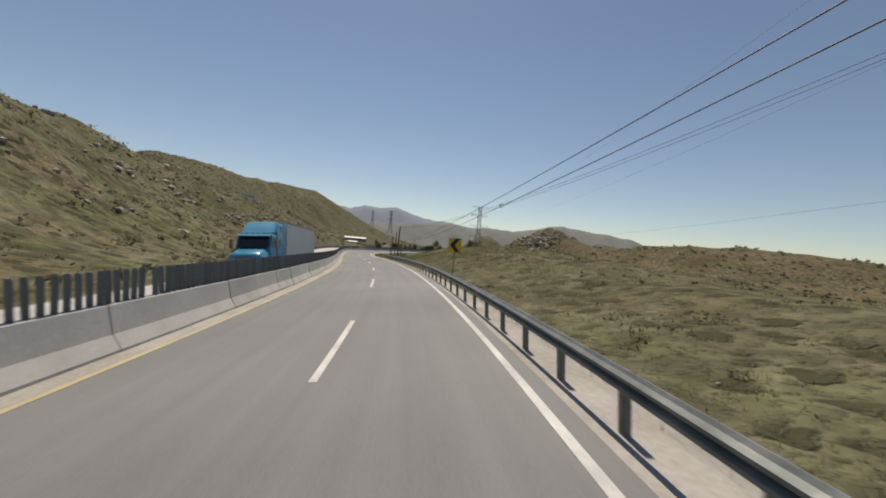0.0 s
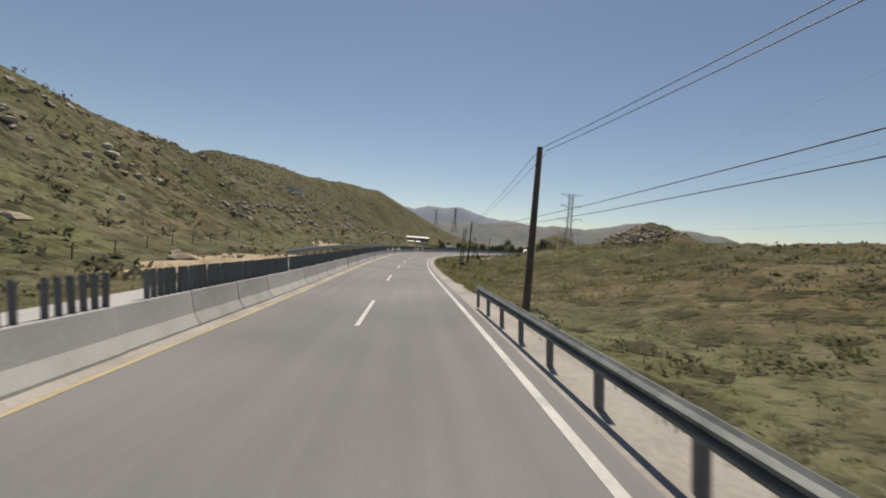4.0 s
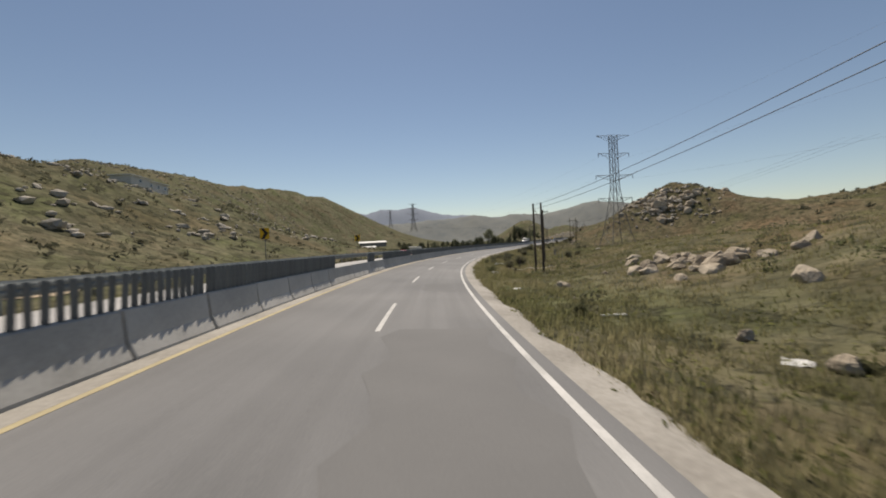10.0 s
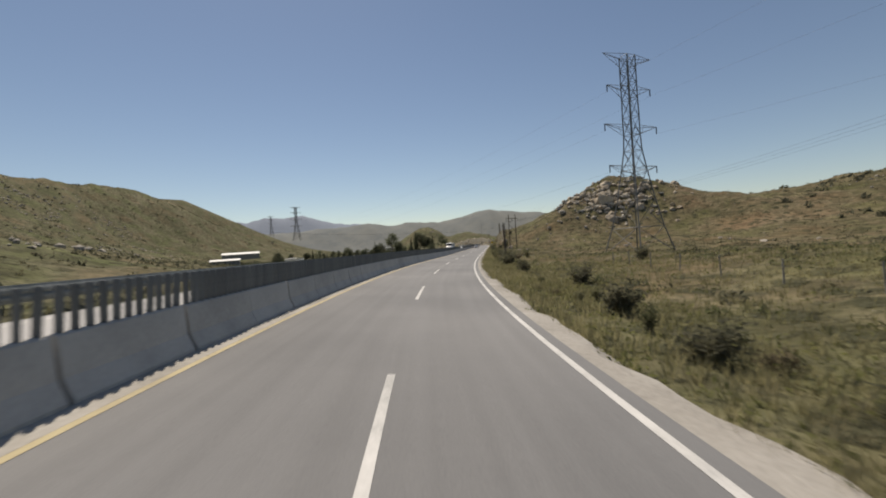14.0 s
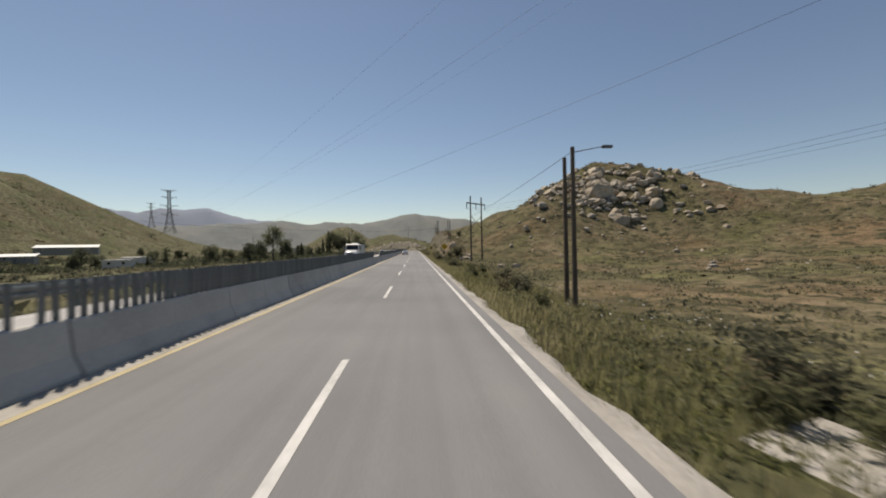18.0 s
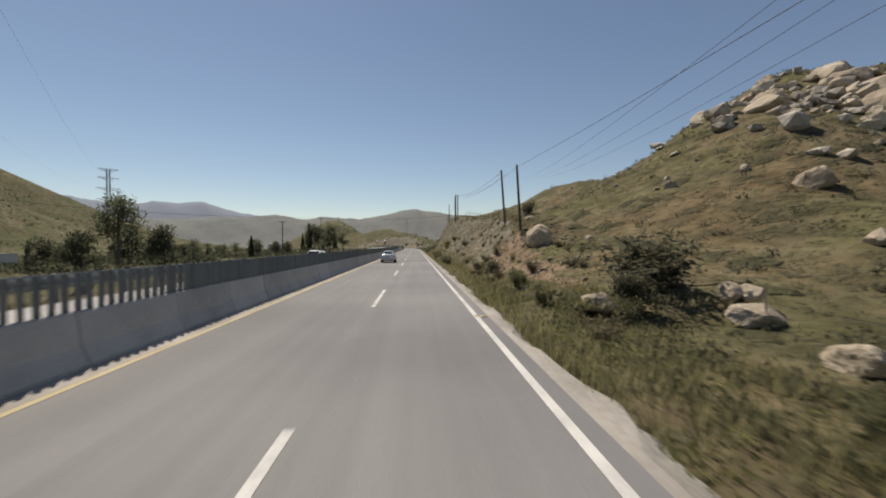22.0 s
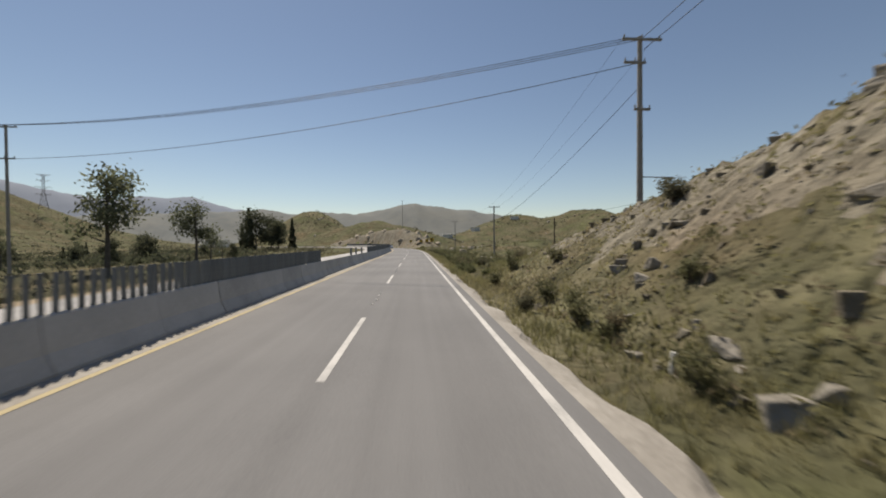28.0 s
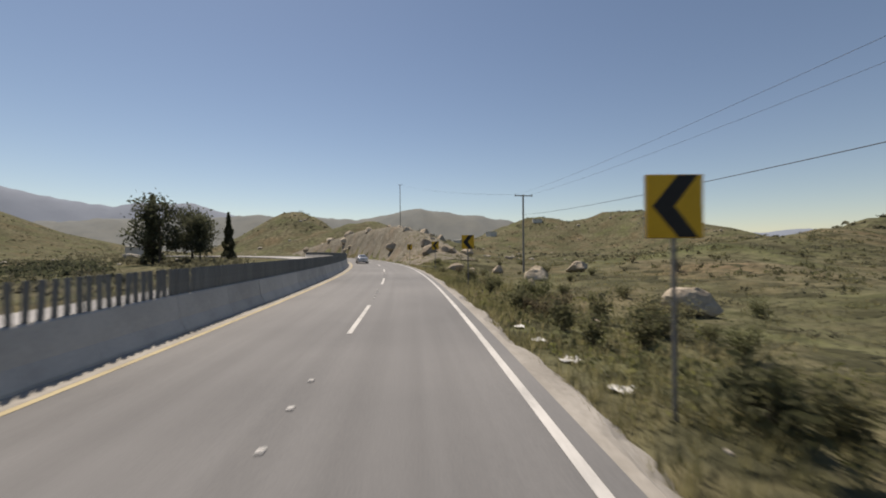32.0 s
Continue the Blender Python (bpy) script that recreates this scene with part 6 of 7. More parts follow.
def clumps(name, X, Y, Z, size, m, per, leaf, label, seed):
    r = np.random.default_rng(seed)
    n = len(X)
    k = np.repeat(np.arange(n), per)
    d = r.normal(size=(n * per, 3))
    d /= np.linalg.norm(d, axis=1, keepdims=True)
    d *= (r.uniform(0.35, 1, n * per) ** 0.5)[:, None]
    lump = 1 + 0.5 * np.sin(d[:, 0] * 5 + k) * np.sin(d[:, 1] * 4 + 2 * k)
    c = np.stack([X[k] + d[:, 0] * size[k] * lump, Y[k] + d[:, 1] * size[k] * lump, Z[k] + (0.06 + 0.62 * np.abs(d[:, 2])) * size[k] * lump], 1)
    v, f = cards(c, leaf * r.uniform(0.5, 1.3, n * per), seed + 1, 1.4)
    tagged(new(name, mesh(name, v, f, m)), label, "shrubs", kind="stuff")


def far_keep(X, Y, u, s, r):
    away = np.where(u > 0, u > 24, u < -19) & ~((s > 395) & (s < 550) & (u > 3) & (u < 15))
    patchy = wavy(X, Y, 34, 21) + r.normal(0, 0.8, len(X)) > 0.1
    return away & patchy


X, Y, Z, U = scatter(17000, -230, 110, -40, 650, far_keep, 5)
clumps("chaparral", X, Y, Z, np.clip(np.random.default_rng(1).lognormal(-0.7, 0.5, len(X)), 0.2, 1.3), M_CHAP, 9, 0.175, "scattered low dark-green and brown chaparral", 60)
X, Y, Z, U = scatter(26000, -700, 420, -40, 1150, lambda X, Y, u, s, r: (np.abs(u) > 110) & (wavy(X, Y, 60, 22) + r.normal(0, 0.9, len(X)) > 0.2), 6)
clumps("far_chaparral", X, Y, Z, np.clip(np.random.default_rng(2).lognormal(0.25, 0.5, len(X)), 0.5, 2.6), M_BUSH, 8, 0.8, "scattered dark shrubs on the far slopes", 61)



def along(n, s0, s1, u0, u1, power, seed, size, bare):
    """Points beside the road, denser towards u0, in patches."""
    r = np.random.default_rng(seed)
    S, U = r.uniform(s0, s1, n), u0 + (u1 - u0) * r.uniform(0, 1, n) ** power
    h = np.radians(np.interp(S, _s, _head))
    X, Y = np.interp(S, _s, _x) + U * np.cos(h), np.interp(S, _s, _y) - U * np.sin(h)
    keep = (wavy(X, Y, size, seed + 1) + r.normal(0, 0.6, n) > bare) & ~((S > 137) & (S < 142.6) & (U < 5)) & ~((S > 397) & (S < 536) & (U > 4.6) & (U < 16))
    return X[keep], Y[keep], land(X[keep], Y[keep]), U[keep]


X, Y, Z, U = along(10500, 82, 400, 2.85, 9, 1.6, 7, 8, -0.3)
clumps("verge_weeds", X, Y, Z - 0.08, np.clip(np.random.default_rng(11).lognormal(-1.2, 0.4, len(X)), 0.14, 0.62), M_WEED, 11, 0.055, "lush green and yellow-green weeds along the verge", 62)
X, Y, Z, U = along(3600, 536, 690, 3.3, 12, 1.5, 17, 8, -0.2)
clumps("verge_weeds", X, Y, Z - 0.08, np.clip(np.random.default_rng(15).lognormal(-1.15, 0.4, len(X)), 0.14, 0.6), M_WEED, 15, 0.06, "green weeds along the verge", 65)
X, Y, Z, U = along(13500, -20, 690, 6, 90, 1.4, 8, 12, 0.25)
clumps("low_scrub", X, Y, Z - 0.1, np.clip(np.random.default_rng(12).lognormal(-0.95, 0.4, len(X)), 0.16, 0.85), M_GRASS, 12, 0.08, "tussocks of dry and green grass over the field", 63)
X, Y, Z, U = along(7000, -20, 690, 5.5, 110, 1.1, 18, 24, 0.75)
clumps("field_bushes", X, Y, Z - 0.1, np.clip(np.random.default_rng(16).lognormal(-0.3, 0.4, len(X)), 0.35, 1.5), M_BUSH, 34, 0.115, "dark grey-brown bushes dotting the field", 66)
X, Y, Z, U = along(3000, 545, 760, 26, 110, 1.2, 48, 14, 0.1)
clumps("field_bushes", X, Y, Z - 0.1, np.clip(np.random.default_rng(19).lognormal(-0.35, 0.4, len(X)), 0.3, 1.3), M_LEAF, 24, 0.14, "olive green bushes crowding the flat field", 69)
X, Y, Z, U = along(5200, 290, 470, 6, 75, 1.1, 58, 15, 0.3)
clumps("slope_bushes", X, Y, Z - 0.1, np.clip(np.random.default_rng(20).lognormal(-0.6, 0.4, len(X)), 0.25, 1.1), M_BUSH, 22, 0.09, "small dark bushes dotting the brown slope", 77)
X, Y, Z, U = along(1500, 268, 402, 4.3, 8, 1.4, 28, 10, 0.1)
clumps("verge_bushes", X, Y, Z - 0.1, np.clip(np.random.default_rng(17).lognormal(-0.65, 0.35, len(X)), 0.25, 0.85), M_LEAF, 46, 0.063, "dense dark bushes lining the verge", 67)
X, Y, Z, U = along(520, 545, 660, 4.1, 7, 1.4, 38, 10, 0.0)
clumps("verge_bushes", X, Y, Z - 0.1, np.clip(np.random.default_rng(18).lognormal(-0.4, 0.35, len(X)), 0.3, 1.0), M_LEAF, 54, 0.068, "dense dark bushes lining the verge", 68)
X, Y, Z, U = scatter(22000, -420, 10, -120, 560, lambda X, Y, u, s, r: (u < -18) & (wavy(X, Y, 40, 25) + r.normal(0, 0.8, len(X)) > 0.4), 18)
clumps("hill_bushes", X, Y, Z, np.clip(np.random.default_rng(13).lognormal(0.0, 0.4, len(X)), 0.5, 2.0), M_BUSH, 12, 0.36, "dark bushes dotting the rocky hill", 64)


X, Y, Z, U = along(2300, 40, 300, 9, 85, 1.0, 98, 18, 0.45)
clumps("field_bushes", X, Y, Z - 0.12, np.clip(np.random.default_rng(25).lognormal(-0.35, 0.4, len(X)), 0.35, 1.4), M_LEAFG, 54, 0.1, "olive green and brown bushes dotting the open field", 99)
X, Y, Z, U = along(15000, 40, 300, 8, 60, 1.2, 101, 9, 0.2)
clumps("low_scrub", X, Y, Z - 0.06, np.clip(np.random.default_rng(26).lognormal(-1.35, 0.4, len(X)), 0.12, 0.5), M_WEED, 8, 0.07, "low olive weeds and tussocks over the open field", 103)


# rocks strewn over the hills
def strewn(name, X, Y, Z, size, label, seed, m=None, split=False):
    m = m or M_ROCKFAR
    forms = [split_rock(80 + i, m, 0.8) if split else rock_mesh(80 + i, 1, M_ROCKFAR, 0.7) for i in range(4)]
    geo = []
    for me in forms:
        v = np.array([tuple(p.co) for p in me.vertices])
        f = np.array([tuple(p.vertices) for p in me.polygons if len(p.vertices) == 3])
        geo.append((v, f))
    r = np.random.default_rng(seed)
    vs, fs, base = [], [], 0
    for i in range(len(X)):
        v, f = geo[i % 4]
        a = r.uniform(0, 6.28)
        sx, sy, sz = size[i] * r.uniform(0.7, 1.4), size[i] * r.uniform(0.7, 1.2), size[i] * r.uniform(0.6, 1.1)
        w = v * (sx, sy, sz)
        c, s_ = math.cos(a), math.sin(a)
        vs.append(np.stack([w[:, 0] * c - w[:, 1] * s_ + X[i], w[:, 0] * s_ + w[:, 1] * c + Y[i], w[:, 2] + Z[i] + 0.3 * sz], 1))
        fs.append(f + base)
        base += len(v)
    tagged(new(name, mesh(name, np.concatenate(vs), np.concatenate(fs), m)), label, "rocks", kind="stuff")
    for me in forms:
        bpy.data.meshes.remove(me)


X, Y, Z, U = scatter(74000, -520, 0, -140, 560, lambda X, Y, u, s, r: (u < -36) & (land(X, Y) > 6) & (0.5 * wavy(X, Y, 75, 31) + 0.6 * wavy(X, Y, 24, 32) + r.normal(0, 0.5, len(X)) > 0.5), 9)
strewn("hillside_rocks", X, Y, Z, np.clip(np.random.default_rng(3).lognormal(-0.4, 0.5, len(X)), 0.22, 1.5), "grey-tan boulders strewn over the green hill", 71)
X, Y = OUTCROP
strewn("outcrop_rocks", X, Y, land(X, Y), np.clip(np.random.default_rng(14).lognormal(-0.1, 0.5, len(X)), 0.3, 2.2), "pale broken granite filling the outcrop", 76)
X, Y, Z, U = scatter(3500, -90, 260, 180, 560, lambda X, Y, u, s, r: (u > 20) & (wavy(X, Y, 60, 33) + r.normal(0, 0.7, len(X)) > 0.9), 10)
strewn("slope_rocks", X, Y, Z, np.clip(np.random.default_rng(4).lognormal(-0.8, 0.5, len(X)), 0.15, 1.2), "pale stones strewn over the dry slope", 72)
X, Y, Z, U = scatter(1200, -330, 330, 700, 1100, lambda X, Y, u, s, r: (np.abs(u) > 8) & (wavy(X, Y, 60, 34) + r.normal(0, 0.7, len(X)) > 0.9), 12)
strewn("far_rocks", X, Y, Z, np.random.default_rng(5).lognormal(0.2, 0.45, len(X)), "pale boulders on the far hills", 73)


# grass and stones of the verges
def tufts(name, n, s0, s1, u0, u1, tall, seed, label):
    r = np.random.default_rng(seed)
    S, U = r.uniform(s0, s1, n), u0 + (u1 - u0) * r.uniform(0, 1, n) ** 1.5
    h = np.radians(np.interp(S, _s, _head))
    X, Y = np.interp(S, _s, _x) + U * np.cos(h), np.interp(S, _s, _y) - U * np.sin(h)
    keep = (wavy(X, Y, 6, seed) + r.normal(0, 0.7, n) > -0.3) & ~((S > 398) & (S < 536) & (U > 6))
    X, Y = X[keep], Y[keep]
    Z = land(X, Y)
    per = 6
    k = np.repeat(np.arange(len(X)), per)
    m = len(k)
    a = r.uniform(0, 6.28, m)
    d = np.stack([np.cos(a), np.sin(a)], 1)
    hh = r.uniform(0.5, 1.3, m) * tall
    root = np.stack([X[k], Y[k]], 1) + d * r.uniform(0, 0.12, m)[:, None]
    w = np.stack([-d[:, 1], d[:, 0]], 1) * 0.018
    lean = d * (hh * r.uniform(0.15, 0.7, m))[:, None]
    z0 = Z[k] - 0.04
    v = np.empty((m, 3, 3))
    v[:, 0, :2], v[:, 1, :2], v[:, 2, :2] = root - w, root + w, root + lean
    v[:, 0, 2], v[:, 1, 2], v[:, 2, 2] = z0, z0, z0 + hh
    tagged(new(name, mesh(name, v.reshape(-1, 3), np.arange(3 * m).reshape(m, 3), M_GRASS)), label, "grass", kind="stuff")


tufts("verge_grass", 26000, -20, 640, 3.0, 24, 0.3, 41, "green and straw-coloured grass along the verge")
tufts("tall_verge_grass", 11000, 82, 255, 3.0, 8, 0.45, 44, "tall green and straw-coloured grass leaning over the verge")
tufts("tall_verge_grass", 11000, 255, 400, 2.65, 8, 0.45, 45, "tall green and straw-coloured grass leaning over the verge")
tufts("tall_verge_grass", 8000, 536, 660, 2.65, 9, 0.38, 46, "tall green and straw-coloured grass leaning over the verge")
tufts("tall_verge_grass", 6000, 400, 540, 2.7, 6.2, 0.34, 47, "dry and green grass at the foot of the cutting")
tufts("field_grass", 24000, 84, 275, 7, 42, 0.36, 43, "olive and straw-coloured grass over the field")
tufts("far_verge_grass", 14000, -20, 640, -14.6, -28, 0.4, 42, "green and straw-coloured grass beyond the opposite lanes")
X, Y, Z, U = scatter(9000, -150, 10, -20, 640, lambda X, Y, u, s, r: (u > 3.3) & (u < 14) & (r.uniform(0, 1, len(u)) < np.exp(-(u - 3) / 4)), 14)
strewn("verge_stones", X, Y, Z, np.random.default_rng(6).lognormal(-2.9, 0.5, len(X)), "small pale stones and rubble along the verge", 74)


# flowers: white and yellow heads in the grass
def flowers(n, s0, s1, u0, u1, m, seed, label):
    r = np.random.default_rng(seed)
    S, U = r.uniform(s0, s1, n), r.uniform(u0, u1, n)
    h = np.radians(np.interp(S, _s, _head))
    X, Y = np.interp(S, _s, _x) + U * np.cos(h), np.interp(S, _s, _y) - U * np.sin(h)
    c = np.stack([X, Y, land(X, Y) + r.uniform(0.2, 0.45, n)], 1)
    v, f = cards(c, np.full(n, 0.04), seed, 1.0)
    tagged(new("flowers", mesh("flowers", v, f, m)), label, "flowers", kind="stuff")


flowers(260, 300, 330, 6, 12, M_LITTER, 51, "small white flowers in the grass")
flowers(420, 330, 372, 5.5, 9, M_YFLOWER, 52, "small yellow flowers in the grass")
flowers(300, 100, 150, 6, 14, M_YFLOWER, 53, "small yellow flowers in the grass")


# litter
def litter(s, u, size, label):
    q = on_ground(s, u, -0.02)
    if -6 < u < 2.3:
        q = road(s, u, 0.012)
    bm = bmesh.new()
    bmesh.ops.create_grid(bm, x_segments=4, y_segments=4, size=size)
    for v in bm.verts:
        v.co.z = abs(noise.noise(v.co * 9 / max(size, 0.05) * 0.2 + Vector((s, u, 0)))) * size * 0.7
    ob = new("litter", bm_mesh("litter", bm, M_LITTER))
    ob.matrix_world = pose(q.x, q.y, q.z, 0, 0, s * 37)
    tagged(ob, label, "litter", "roadside litter")


for s, u, z in ((47.3, -5.2, 0.1), (47.9, -4.9, 0.09), (16.5, -5.3, 0.09), (19.2, -5.25, 0.06), (512, 4.1, 0.1), (604.6, 3.75, 0.2), (606.5, 3.6, 0.2), (608.5, 3.5, 0.18), (610.5, 3.5, 0.15), (212, 8.0, 0.4), (217, 7.0, 0.3),
                (196, 5.6, 0.3), (205, 6.4, 0.2), (160, 8.4, 0.3), (178, 5.3, 0.25), (288, 8.2, 0.3), (300, 9, 0.25), (455, 6.0, 0.15), (463, 5.6, 0.15)):
    litter(s, u, z, "crumpled white litter on the verge")
# broken pale bumper cover in the grass
q = on_ground(194.3, 5.4, 0)
ob = thing("car_bumper", q, way(194) + 80, "broken pale car bumper lying in the grass", "car part")
bm = bmesh.new()
n = 14
ringv = []
for i in range(n):
    a = -1 + 2 * i / (n - 1)
    x, y = a * 0.8, -0.35 * (1 - a * a) + 0.05 * math.sin(9 * a)
    ringv.append([bm.verts.new((x, y + dy, z)) for dy, z in ((0, 0.02), (-0.06, 0.16), (-0.03, 0.34 - 0.1 * abs(math.sin(4 * a))), (0.05, 0.3), (0.06, 0.05))])
for a, b in zip(ringv, ringv[1:]):
    for i in range(5):
        j = (i + 1) % 5
        bm.faces.new((a[i], a[j], b[j], b[i]))
bmesh.ops.recalc_face_normals(bm, faces=bm.faces)
part("cover", bm, ob, M_LITTER)
# a fallen pale board
ob = new("board", bm_mesh("board", box(-1.6, 1.6, -0.06, 0.06, 0, 0.05, 0.01), M_POLE))
q = on_ground(206, 8.6, 0)
ob.matrix_world = pose(q.x, q.y, q.z + 0.03, 0, 0, 15)
tagged(ob, "fallen pale board lying in the grass", "board")
ob = new("board", bm_mesh("board", box(-0.55, 0.55, -0.07, 0.07, 0, 0.06, 0.012), M_LITTER))
q = on_ground(166.9, 7.1, 0)
ob.matrix_world = pose(q.x, q.y, q.z + 0.1, 0, 2, 28)
tagged(ob, "short pale board lying in the grass", "board")


def fallen_post(s0, u0, s1, u1, r, label):
    a, b = on_ground(s0, u0, -0.14), on_ground(s1, u1, -0.14)
    bm = rod((0, 0, 0), b - a, r, r * 0.85, 10)
    bmesh.ops.bevel(bm, geom=bm.edges[:], offset=r * 0.2, segments=1, affect="EDGES")
    ob = new("fallen_post", bm_mesh("fallen_post", bm, M_LITTER))
    ob.location = a
    tagged(ob, label, "fallen post", "fallen posts")


fallen_post(215.5, 5.6, 216.6, 7.3, 0.1, "broken white post lying in the verge grass")
fallen_post(214.9, 5.9, 213.7, 5.6, 0.09, "short broken white post lying in the verge grass")
fallen_post(441.0, 11.2, 438.2, 11.0, 0.08, "white plank lying on the brow of the cutting")
for s_, u_ in ((463.4, 3.75), (462.2, 3.9)):
    q = on_ground(s_, u_, 0)
    ob = new("marker_post", bm_mesh("marker_post", rod((0, 0, -0.2), (0.03, 0, 0.75), 0.07, 0.06, 8), M_WOOD))
    ob.matrix_world = Matrix.Translation(q)
    tagged(ob, "short dark wooden post at the foot of the cutting", "marker post")
# a long pale pipe over the field
pts = [on_ground(586 + 1.5 * i, 14.7 - 0.04 * i + 0.12 * math.sin(i * 1.3), -0.22) for i in range(9)]
cu = bpy.data.curves.new("pipe", "CURVE")
cu.dimensions, cu.bevel_depth, cu.bevel_resolution = "3D", 0.045, 2
sp_ = cu.splines.new("POLY")
sp_.points.add(len(pts) - 1)
for q, pt in zip(pts, sp_.points):
    pt.co = (*q, 1)
cu.materials.append(M_LITTER)
tagged(new("pipe", cu), "thin pale pipe lying across the field", "pipe")
hose = [on_ground(203.6 - 0.27 * i, 7.2 + 0.3 * i + 0.16 * math.sin(i * 1.3), -0.16 - 0.1 * math.sin(i * 0.9)) for i in range(18)]
cu = bpy.data.curves.new("hose", "CURVE")
cu.dimensions, cu.bevel_depth, cu.bevel_resolution = "3D", 0.02, 2
sp_ = cu.splines.new("POLY")
sp_.points.add(len(hose) - 1)
for q, pt in zip(hose, sp_.points):
    pt.co = (*q, 1)
cu.materials.append(M_LITTER)
tagged(new("hose", cu), "thin pale hose lying over the verge grass", "hose")
for s, u, tall in ((207.7, 9.1, 1.1), (198.0, 7.8, 0.55)):
    q = on_ground(s, u, 0)
    ob = new("stump", bm_mesh("stump", rod((0, 0, -0.2), (0.04, 0.02, tall), 0.1, 0.085, 9), M_WOOD))
    ob.matrix_world = Matrix.Translation(q)
    tagged(ob, "weathered brown stump of a cut post in the grass", "post stump")
# road studs between the lane dashes
stud = bm_mesh("road_stud", box(-0.05, 0.05, -0.05, 0.05, 0, 0.02, 0.008), M_WHITE)
for i in range(28, 41):
    for o in (8.0, 9.2, 10.4, 11.6):
        ob = new("road_stud", stud)
        ob.matrix_world = road_pose(6.7 + i * 15.5 - 2.7 + o, -1.6 + ws.uniform(-0.05, 0.05), 0.004)
        tagged(ob, "small white stud between the lane dashes", "road stud", "lane studs")


# rock and scrub on the cutting
def on_cutting(n, seed, power=1.0):
    r = np.random.default_rng(seed)
    S, U = r.uniform(398, 537, n), 4.6 + 9.4 * r.uniform(0, 1, n) ** power
    h = np.radians(np.interp(S, _s, _head))
    X, Y = np.interp(S, _s, _x) + U * np.cos(h), np.interp(S, _s, _y) - U * np.sin(h)
    return X, Y, land(X, Y)


X, Y, Z = on_cutting(1500, 81)
strewn("cutting_rocks", X, Y, Z - 0.06, np.clip(np.random.default_rng(8).lognormal(-2.1, 0.5, len(X)), 0.05, 0.26), "loose broken rock on the cutting", 75, M_CUT, True)
X, Y, Z = on_cutting(700, 85)
near = (Y > 455) & (Y < 505)
strewn("cutting_rocks", X[near], Y[near], Z[near] - 0.1, np.clip(np.random.default_rng(22).lognormal(-1.75, 0.4, near.sum()), 0.1, 0.34), "grey split rock showing in the cutting", 78, M_OUTCROP, True)
X, Y, Z = on_cutting(1500, 87, 1.6)
clumps("cutting_scrub", X, Y, Z - 0.15, np.clip(np.random.default_rng(23).lognormal(-1.0, 0.4, len(X)), 0.2, 0.75), M_LEAFDRY, 20, 0.058, "dry brown bushes on the lower cutting", 88)
X, Y, Z = on_cutting(5200, 82, 1.5)
clumps("cutting_scrub", X, Y, Z - 0.13, np.clip(np.random.default_rng(9).lognormal(-1.3, 0.5, len(X)), 0.12, 0.6), M_GRASS, 8, 0.065, "dry grass and scrub clinging to the cutting", 83)

X, Y, Z = on_cutting(9000, 91, 1.7)
_, S, _, _ = beside(X, Y)
low = (Y > 468) | (S < 428)
clumps("cutting_scrub", X[low], Y[low], Z[low] - 0.2, np.clip(np.random.default_rng(24).lognormal(-1.5, 0.45, low.sum()), 0.12, 0.45), M_GRASS, 12, 0.05, "pale dry grass over both ends of the cutting", 92)

# blocky granite outcrop in the cutting
BLOCKS = [split_rock(120 + i, M_OUTCROP, 1.0) for i in range(4)]
base = on_ground(512, 6.4, 0)
crop = thing("rock_outcrop", base, way(512), "blocky grey granite outcrop in the face of the cutting", "rock outcrop")
inv = crop.matrix_world.inverted()
for i, (s, u, up, sx, sy, sz) in enumerate(((507.2, 6.5, 0.9, 0.9, 1.1, 1.2), (509.2, 6.4, 0.8, 0.9, 1.3, 1.3), (511.3, 6.5, 0.9, 0.8, 1.3, 1.4), (513.2, 6.7, 1.0, 0.8, 1.2, 1.3), (515.0, 7.6, 0.9, 0.5, 1.2, 0.7),
                                            (508.2, 7.5, 2.4, 0.9, 1.4, 1.0), (510.6, 7.5, 2.6, 0.9, 1.3, 1.1), (512.8, 7.6, 2.3, 0.8, 1.2, 0.9), (506.0, 7.4, 2.3, 0.9, 1.2, 0.8), (509.6, 8.3, 3.6, 0.8, 1.1, 0.6), (505.0, 6.6, 0.8, 0.7, 1.2, 0.8))):
    q = road(s, u)
    q.z = ground_at(q.x, q.y) - (0.34 if u < 7 else 0.18)
    blk = new("block", BLOCKS[i % 4])
    blk.parent = crop
    blk.matrix_basis = inv @ Matrix.LocRotScale(q, Euler((g.uniform(-0.25, 0.25), g.uniform(-0.2, 0.2), g.uniform(-0.5, 0.5) + 3.14 * (i % 2))), (sx * 0.46, sy * 0.66, sz * 0.36))

# woods in the valley
X, Y, Z, U = scatter(2600, -330, -140, 430, 760, lambda X, Y, u, s, r: (u < -52) & (wavy(X, Y, 45, 44) + r.normal(0, 0.5, len(X)) > 0.15), 15)
clumps("valley_thicket", X, Y, Z, np.clip(np.random.default_rng(10).lognormal(0.75, 0.35, len(X)), 1.0, 4.0), M_CYP, 46, 0.42, "dark green thicket along the valley floor", 84)


X, Y, Z, U = scatter(2400, -300, -112, 600, 900, lambda X, Y, u, s, r: (u < -24) & (wavy(X, Y, 38, 46) + r.normal(0, 0.5, len(X)) > 0.3), 16)
clumps("valley_thicket", X, Y, Z, np.clip(np.random.default_rng(21).lognormal(0.55, 0.35, len(X)), 0.8, 3.2), M_BUSH, 36, 0.4, "olive and dark green thicket beyond the opposite lanes", 86)


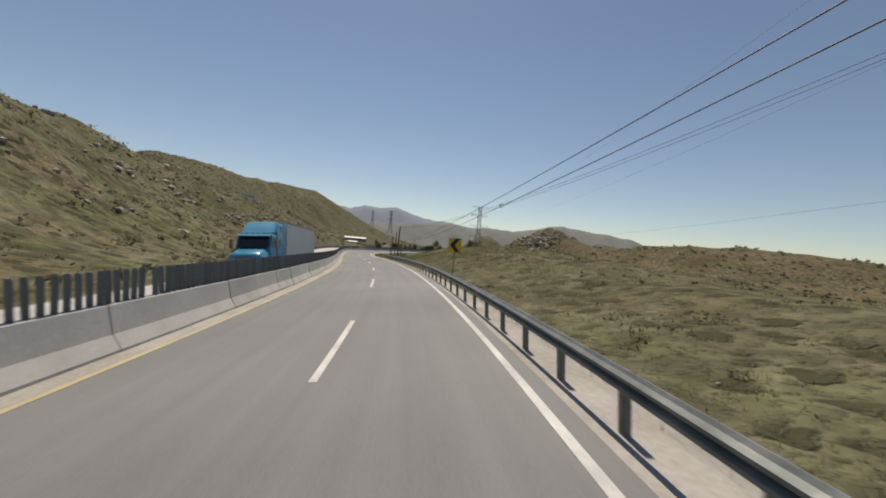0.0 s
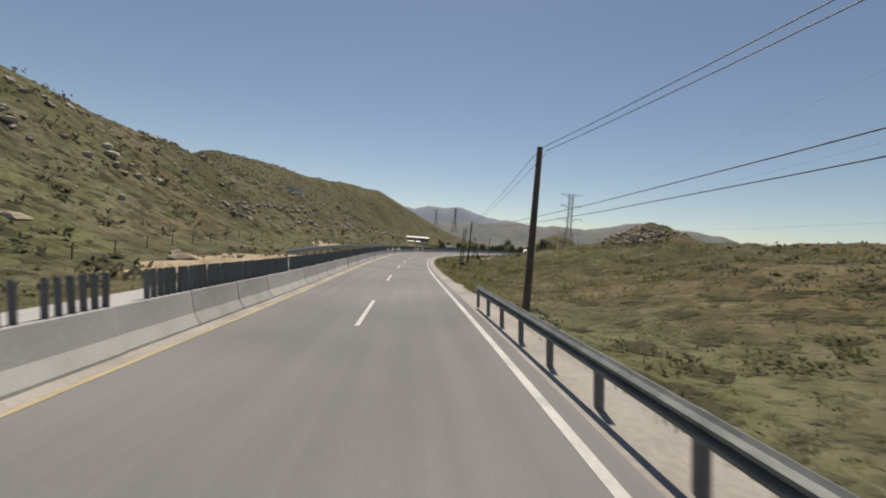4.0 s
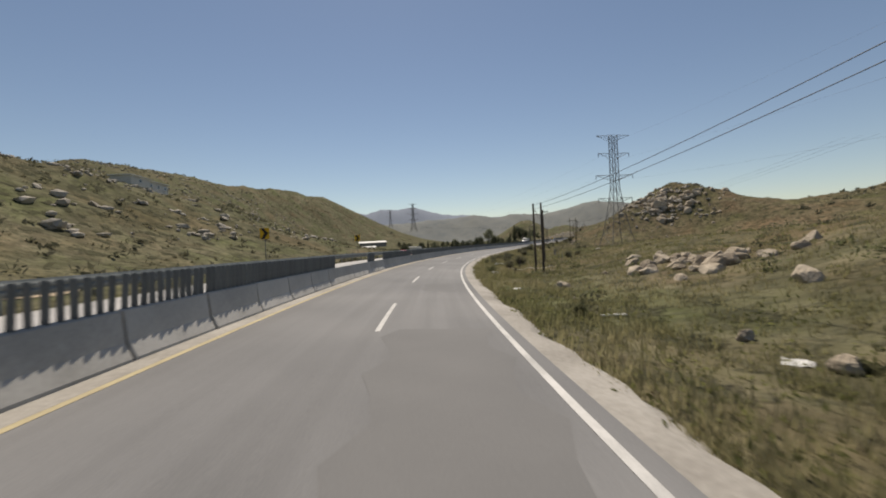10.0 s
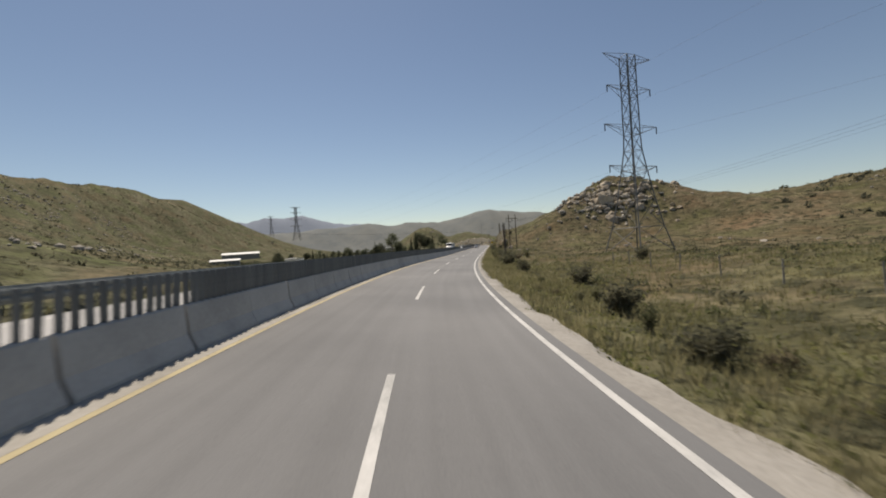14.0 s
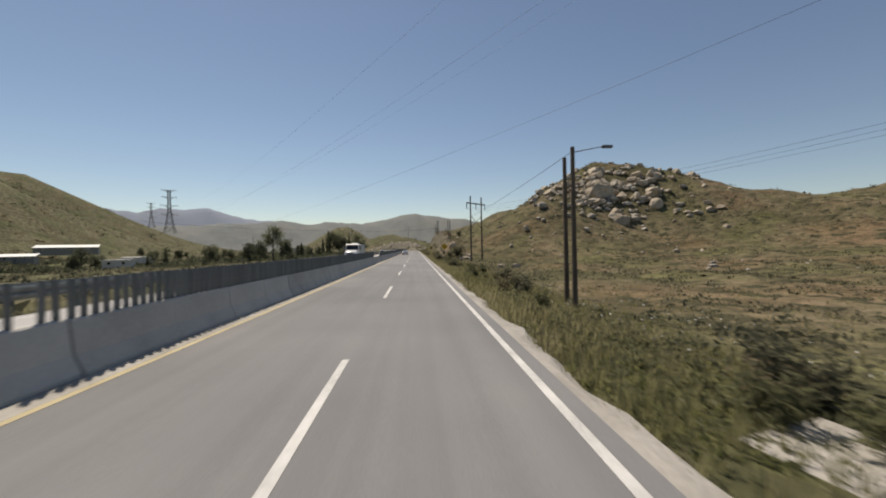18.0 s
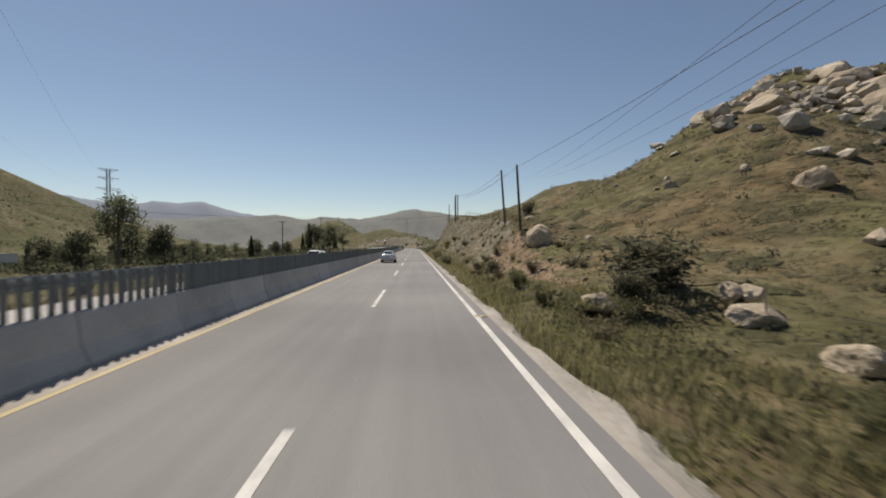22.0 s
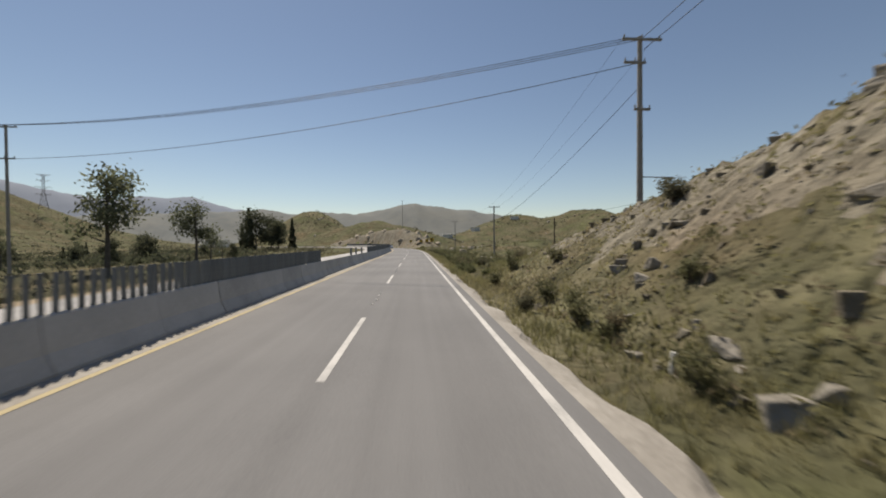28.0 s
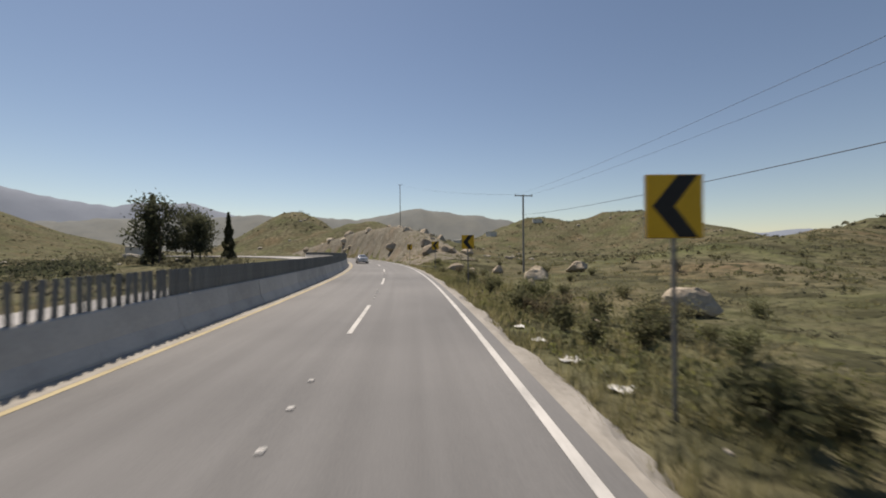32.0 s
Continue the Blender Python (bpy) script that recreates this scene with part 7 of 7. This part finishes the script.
# sandy clearing beyond the opposite lanes
def patch(s0, s1, u0, u1, m, label):
    ss, us = np.arange(s0, s1, 1.0), np.linspace(u0, u1, 12)
    pts = []
    for i, s in enumerate(ss):
        for j, u in enumerate(us):
            e = 0.25 + 0.75 * math.sin(math.pi * i / (len(ss) - 1)) ** 0.5
            p = road(s, (u0 + u1) / 2 + (u - (u0 + u1) / 2) * e + 0.8 * math.sin(s * 0.7 + j))
            pts.append((p.x, p.y))
    P = np.array(pts)
    z = land(P[:, 0], P[:, 1]) + 0.09
    k = len(us)
    fs = [(i * k + j, i * k + j + 1, (i + 1) * k + j + 1, (i + 1) * k + j) for i in range(len(ss) - 1) for j in range(k - 1)]
    tagged(new("ground_patch", mesh("ground_patch", np.column_stack([P, z]), fs, m)), label, "bare ground", kind="structure")


M_SAND = mat("pale_sand", [(0.26, 0.2, 0.13), (0.34, 0.27, 0.185), (0.42, 0.35, 0.25)], 0.2, 3, 0.95, 0.3, world_space=True)
patch(92, 124, -16.5, -27, M_SAND, "bare sandy clearing beside the opposite lanes")
patch(168, 190, -30, -36, M_SAND, "bare sandy track on the slope")
patch(500, 545, -15.5, -20, M_SAND, "bare pale verge of the opposite lanes")


ob = new("concrete_slab", bm_mesh("concrete_slab", box(-0.85, 0.85, -0.7, 0.7, -0.2, 0.24, 0.04), M_SHOULDER))
q = on_ground(303.2, 4.9, 0)
ob.matrix_world = pose(q.x, q.y, q.z - 0.12, 2, -3, 12)
tagged(ob, "pale concrete slab lying beside the verge", "slab")


# trees
def tree(x, y, height, kind, seed, label, group="valley trees"):
    r = np.random.default_rng(seed)
    z = ground_at(x, y) - 0.2
    ob = thing("tree", (x, y, z), 0, label, "tree", group)
    bm = bmesh.new()
    limbs, tr = [], height * (0.017 if kind != "cypress" else 0.014)
    fork = height * (0.32 if kind == "eucalyptus" else 0.12)
    rod((0, 0, 0), (0.1, 0.05, fork), tr * 1.5, tr * 1.1, 8, bm)
    rod((0.1, 0.05, fork), (0.0, 0.1, height * 0.85), tr * 1.1, tr * 0.25, 7, bm)
    k = 9 if kind == "eucalyptus" else 14
    for i in range(k):
        a = r.uniform(0, 6.28)
        z0 = fork + (height * 0.75 - fork) * i / k
        if kind == "eucalyptus":
            out, rise = height * r.uniform(0.14, 0.27), height * r.uniform(0.1, 0.22)
        elif kind == "cypress":
            out, rise = height * 0.08 * (1.2 - i / k), height * 0.12
        else:
            out, rise = height * r.uniform(0.2, 0.34) * (1.15 - 0.5 * i / k), height * r.uniform(0.08, 0.2)
        e = Vector((out * math.cos(a), out * math.sin(a), z0 + rise))
        rod((0.05, 0.05, z0), e, tr * 0.45, tr * 0.12, 5, bm)
        limbs.append(e)
    part("trunk", bm, ob, M_BARK)
    limbs.append(Vector((0, 0, height * 0.9)))
    L = np.array([tuple(e) for e in limbs])
    n = int({"eucalyptus": 1900, "cypress": 2200, "round": 2400}[kind] * (1.0 if seed < 100 else 0.6))
    pick = r.integers(0, len(L), n)
    spread_ = height * {"eucalyptus": 0.07, "cypress": 0.05, "round": 0.085}[kind]
    c = L[pick] * np.stack([r.uniform(0.55, 1.05, n)] * 2 + [np.ones(n)], 1) + r.normal(0, 1, (n, 3)) * (spread_, spread_, spread_ * 0.8)
    if kind == "cypress":
        zz = r.uniform(0.04, 1.0, n)
        rad = height * 0.13 * (1 - zz ** 1.6) * (0.55 + 0.45 * r.uniform(0, 1, n) ** 0.5) * (1 + 0.25 * np.sin(zz * 23))
        a = r.uniform(0, 6.28, n)
        c = np.stack([rad * np.cos(a), rad * np.sin(a), zz * height], 1)
    v, f = cards(c, np.full(n, height * (0.016 if kind == "eucalyptus" else (0.02 if seed < 100 else 0.026))) * r.uniform(0.6, 1.4, n), seed + 5, 1.5)
    part("crown", mesh("crown", v, f, M_EUC if kind == "eucalyptus" else M_CYP), ob)
    return ob


def tree_s(s, u, *a, **k):
    p = road(s, u)
    return tree(p.x, p.y, *a, **k)


tree_s(561.4, -37.8, 13.5, "eucalyptus", 1, "tall open eucalyptus tree beyond the opposite lanes")
tree_s(575.3, -34.5, 10.5, "eucalyptus", 2, "slender open eucalyptus tree beyond the opposite lanes")
tree_s(457.3, -54.3, 14, "eucalyptus", 3, "tall eucalyptus tree in the valley")
for i, (x, y, h) in enumerate(((-190, 716, 24), (-196, 722, 26), (-186, 728, 21), (-176, 735, 19), (-180, 722, 18), (-205, 735, 17))):
    tree(x, y, h * 0.95, "cypress" if i % 2 else "round", 10 + i, "dark dense tree of a tall clump by the bend", "bend trees")
g = random.Random(91)
for i in range(46):
    s, u = g.uniform(440, 720), -g.uniform(48, 150)
    kind = g.choice(["round", "cypress", "round", "eucalyptus", "eucalyptus", "round"])
    tree_s(s, u, g.uniform(5, 10) * (1.2 if kind == "cypress" else 1), kind, 100 + i, {"round": "dark green bushy tree in the valley", "cypress": "dark narrow cypress tree in the valley", "eucalyptus": "open grey-green eucalyptus tree in the valley"}[kind])
for i in range(16):
    tree(-330 + g.uniform(-60, 90), 640 + g.uniform(-60, 120), g.uniform(6, 10), g.choice(["round", "cypress"]), 200 + i, "dark green tree in the far valley", "far trees")
for i, (x, y) in enumerate(((-205, 245), (-190, 150), (-240, 330), (-262, 300), (65, 443), (80, 452))):
    tree(x, y, g.uniform(3, 5), "round", 240 + i, "small dark tree on the hillside", "hillside trees")
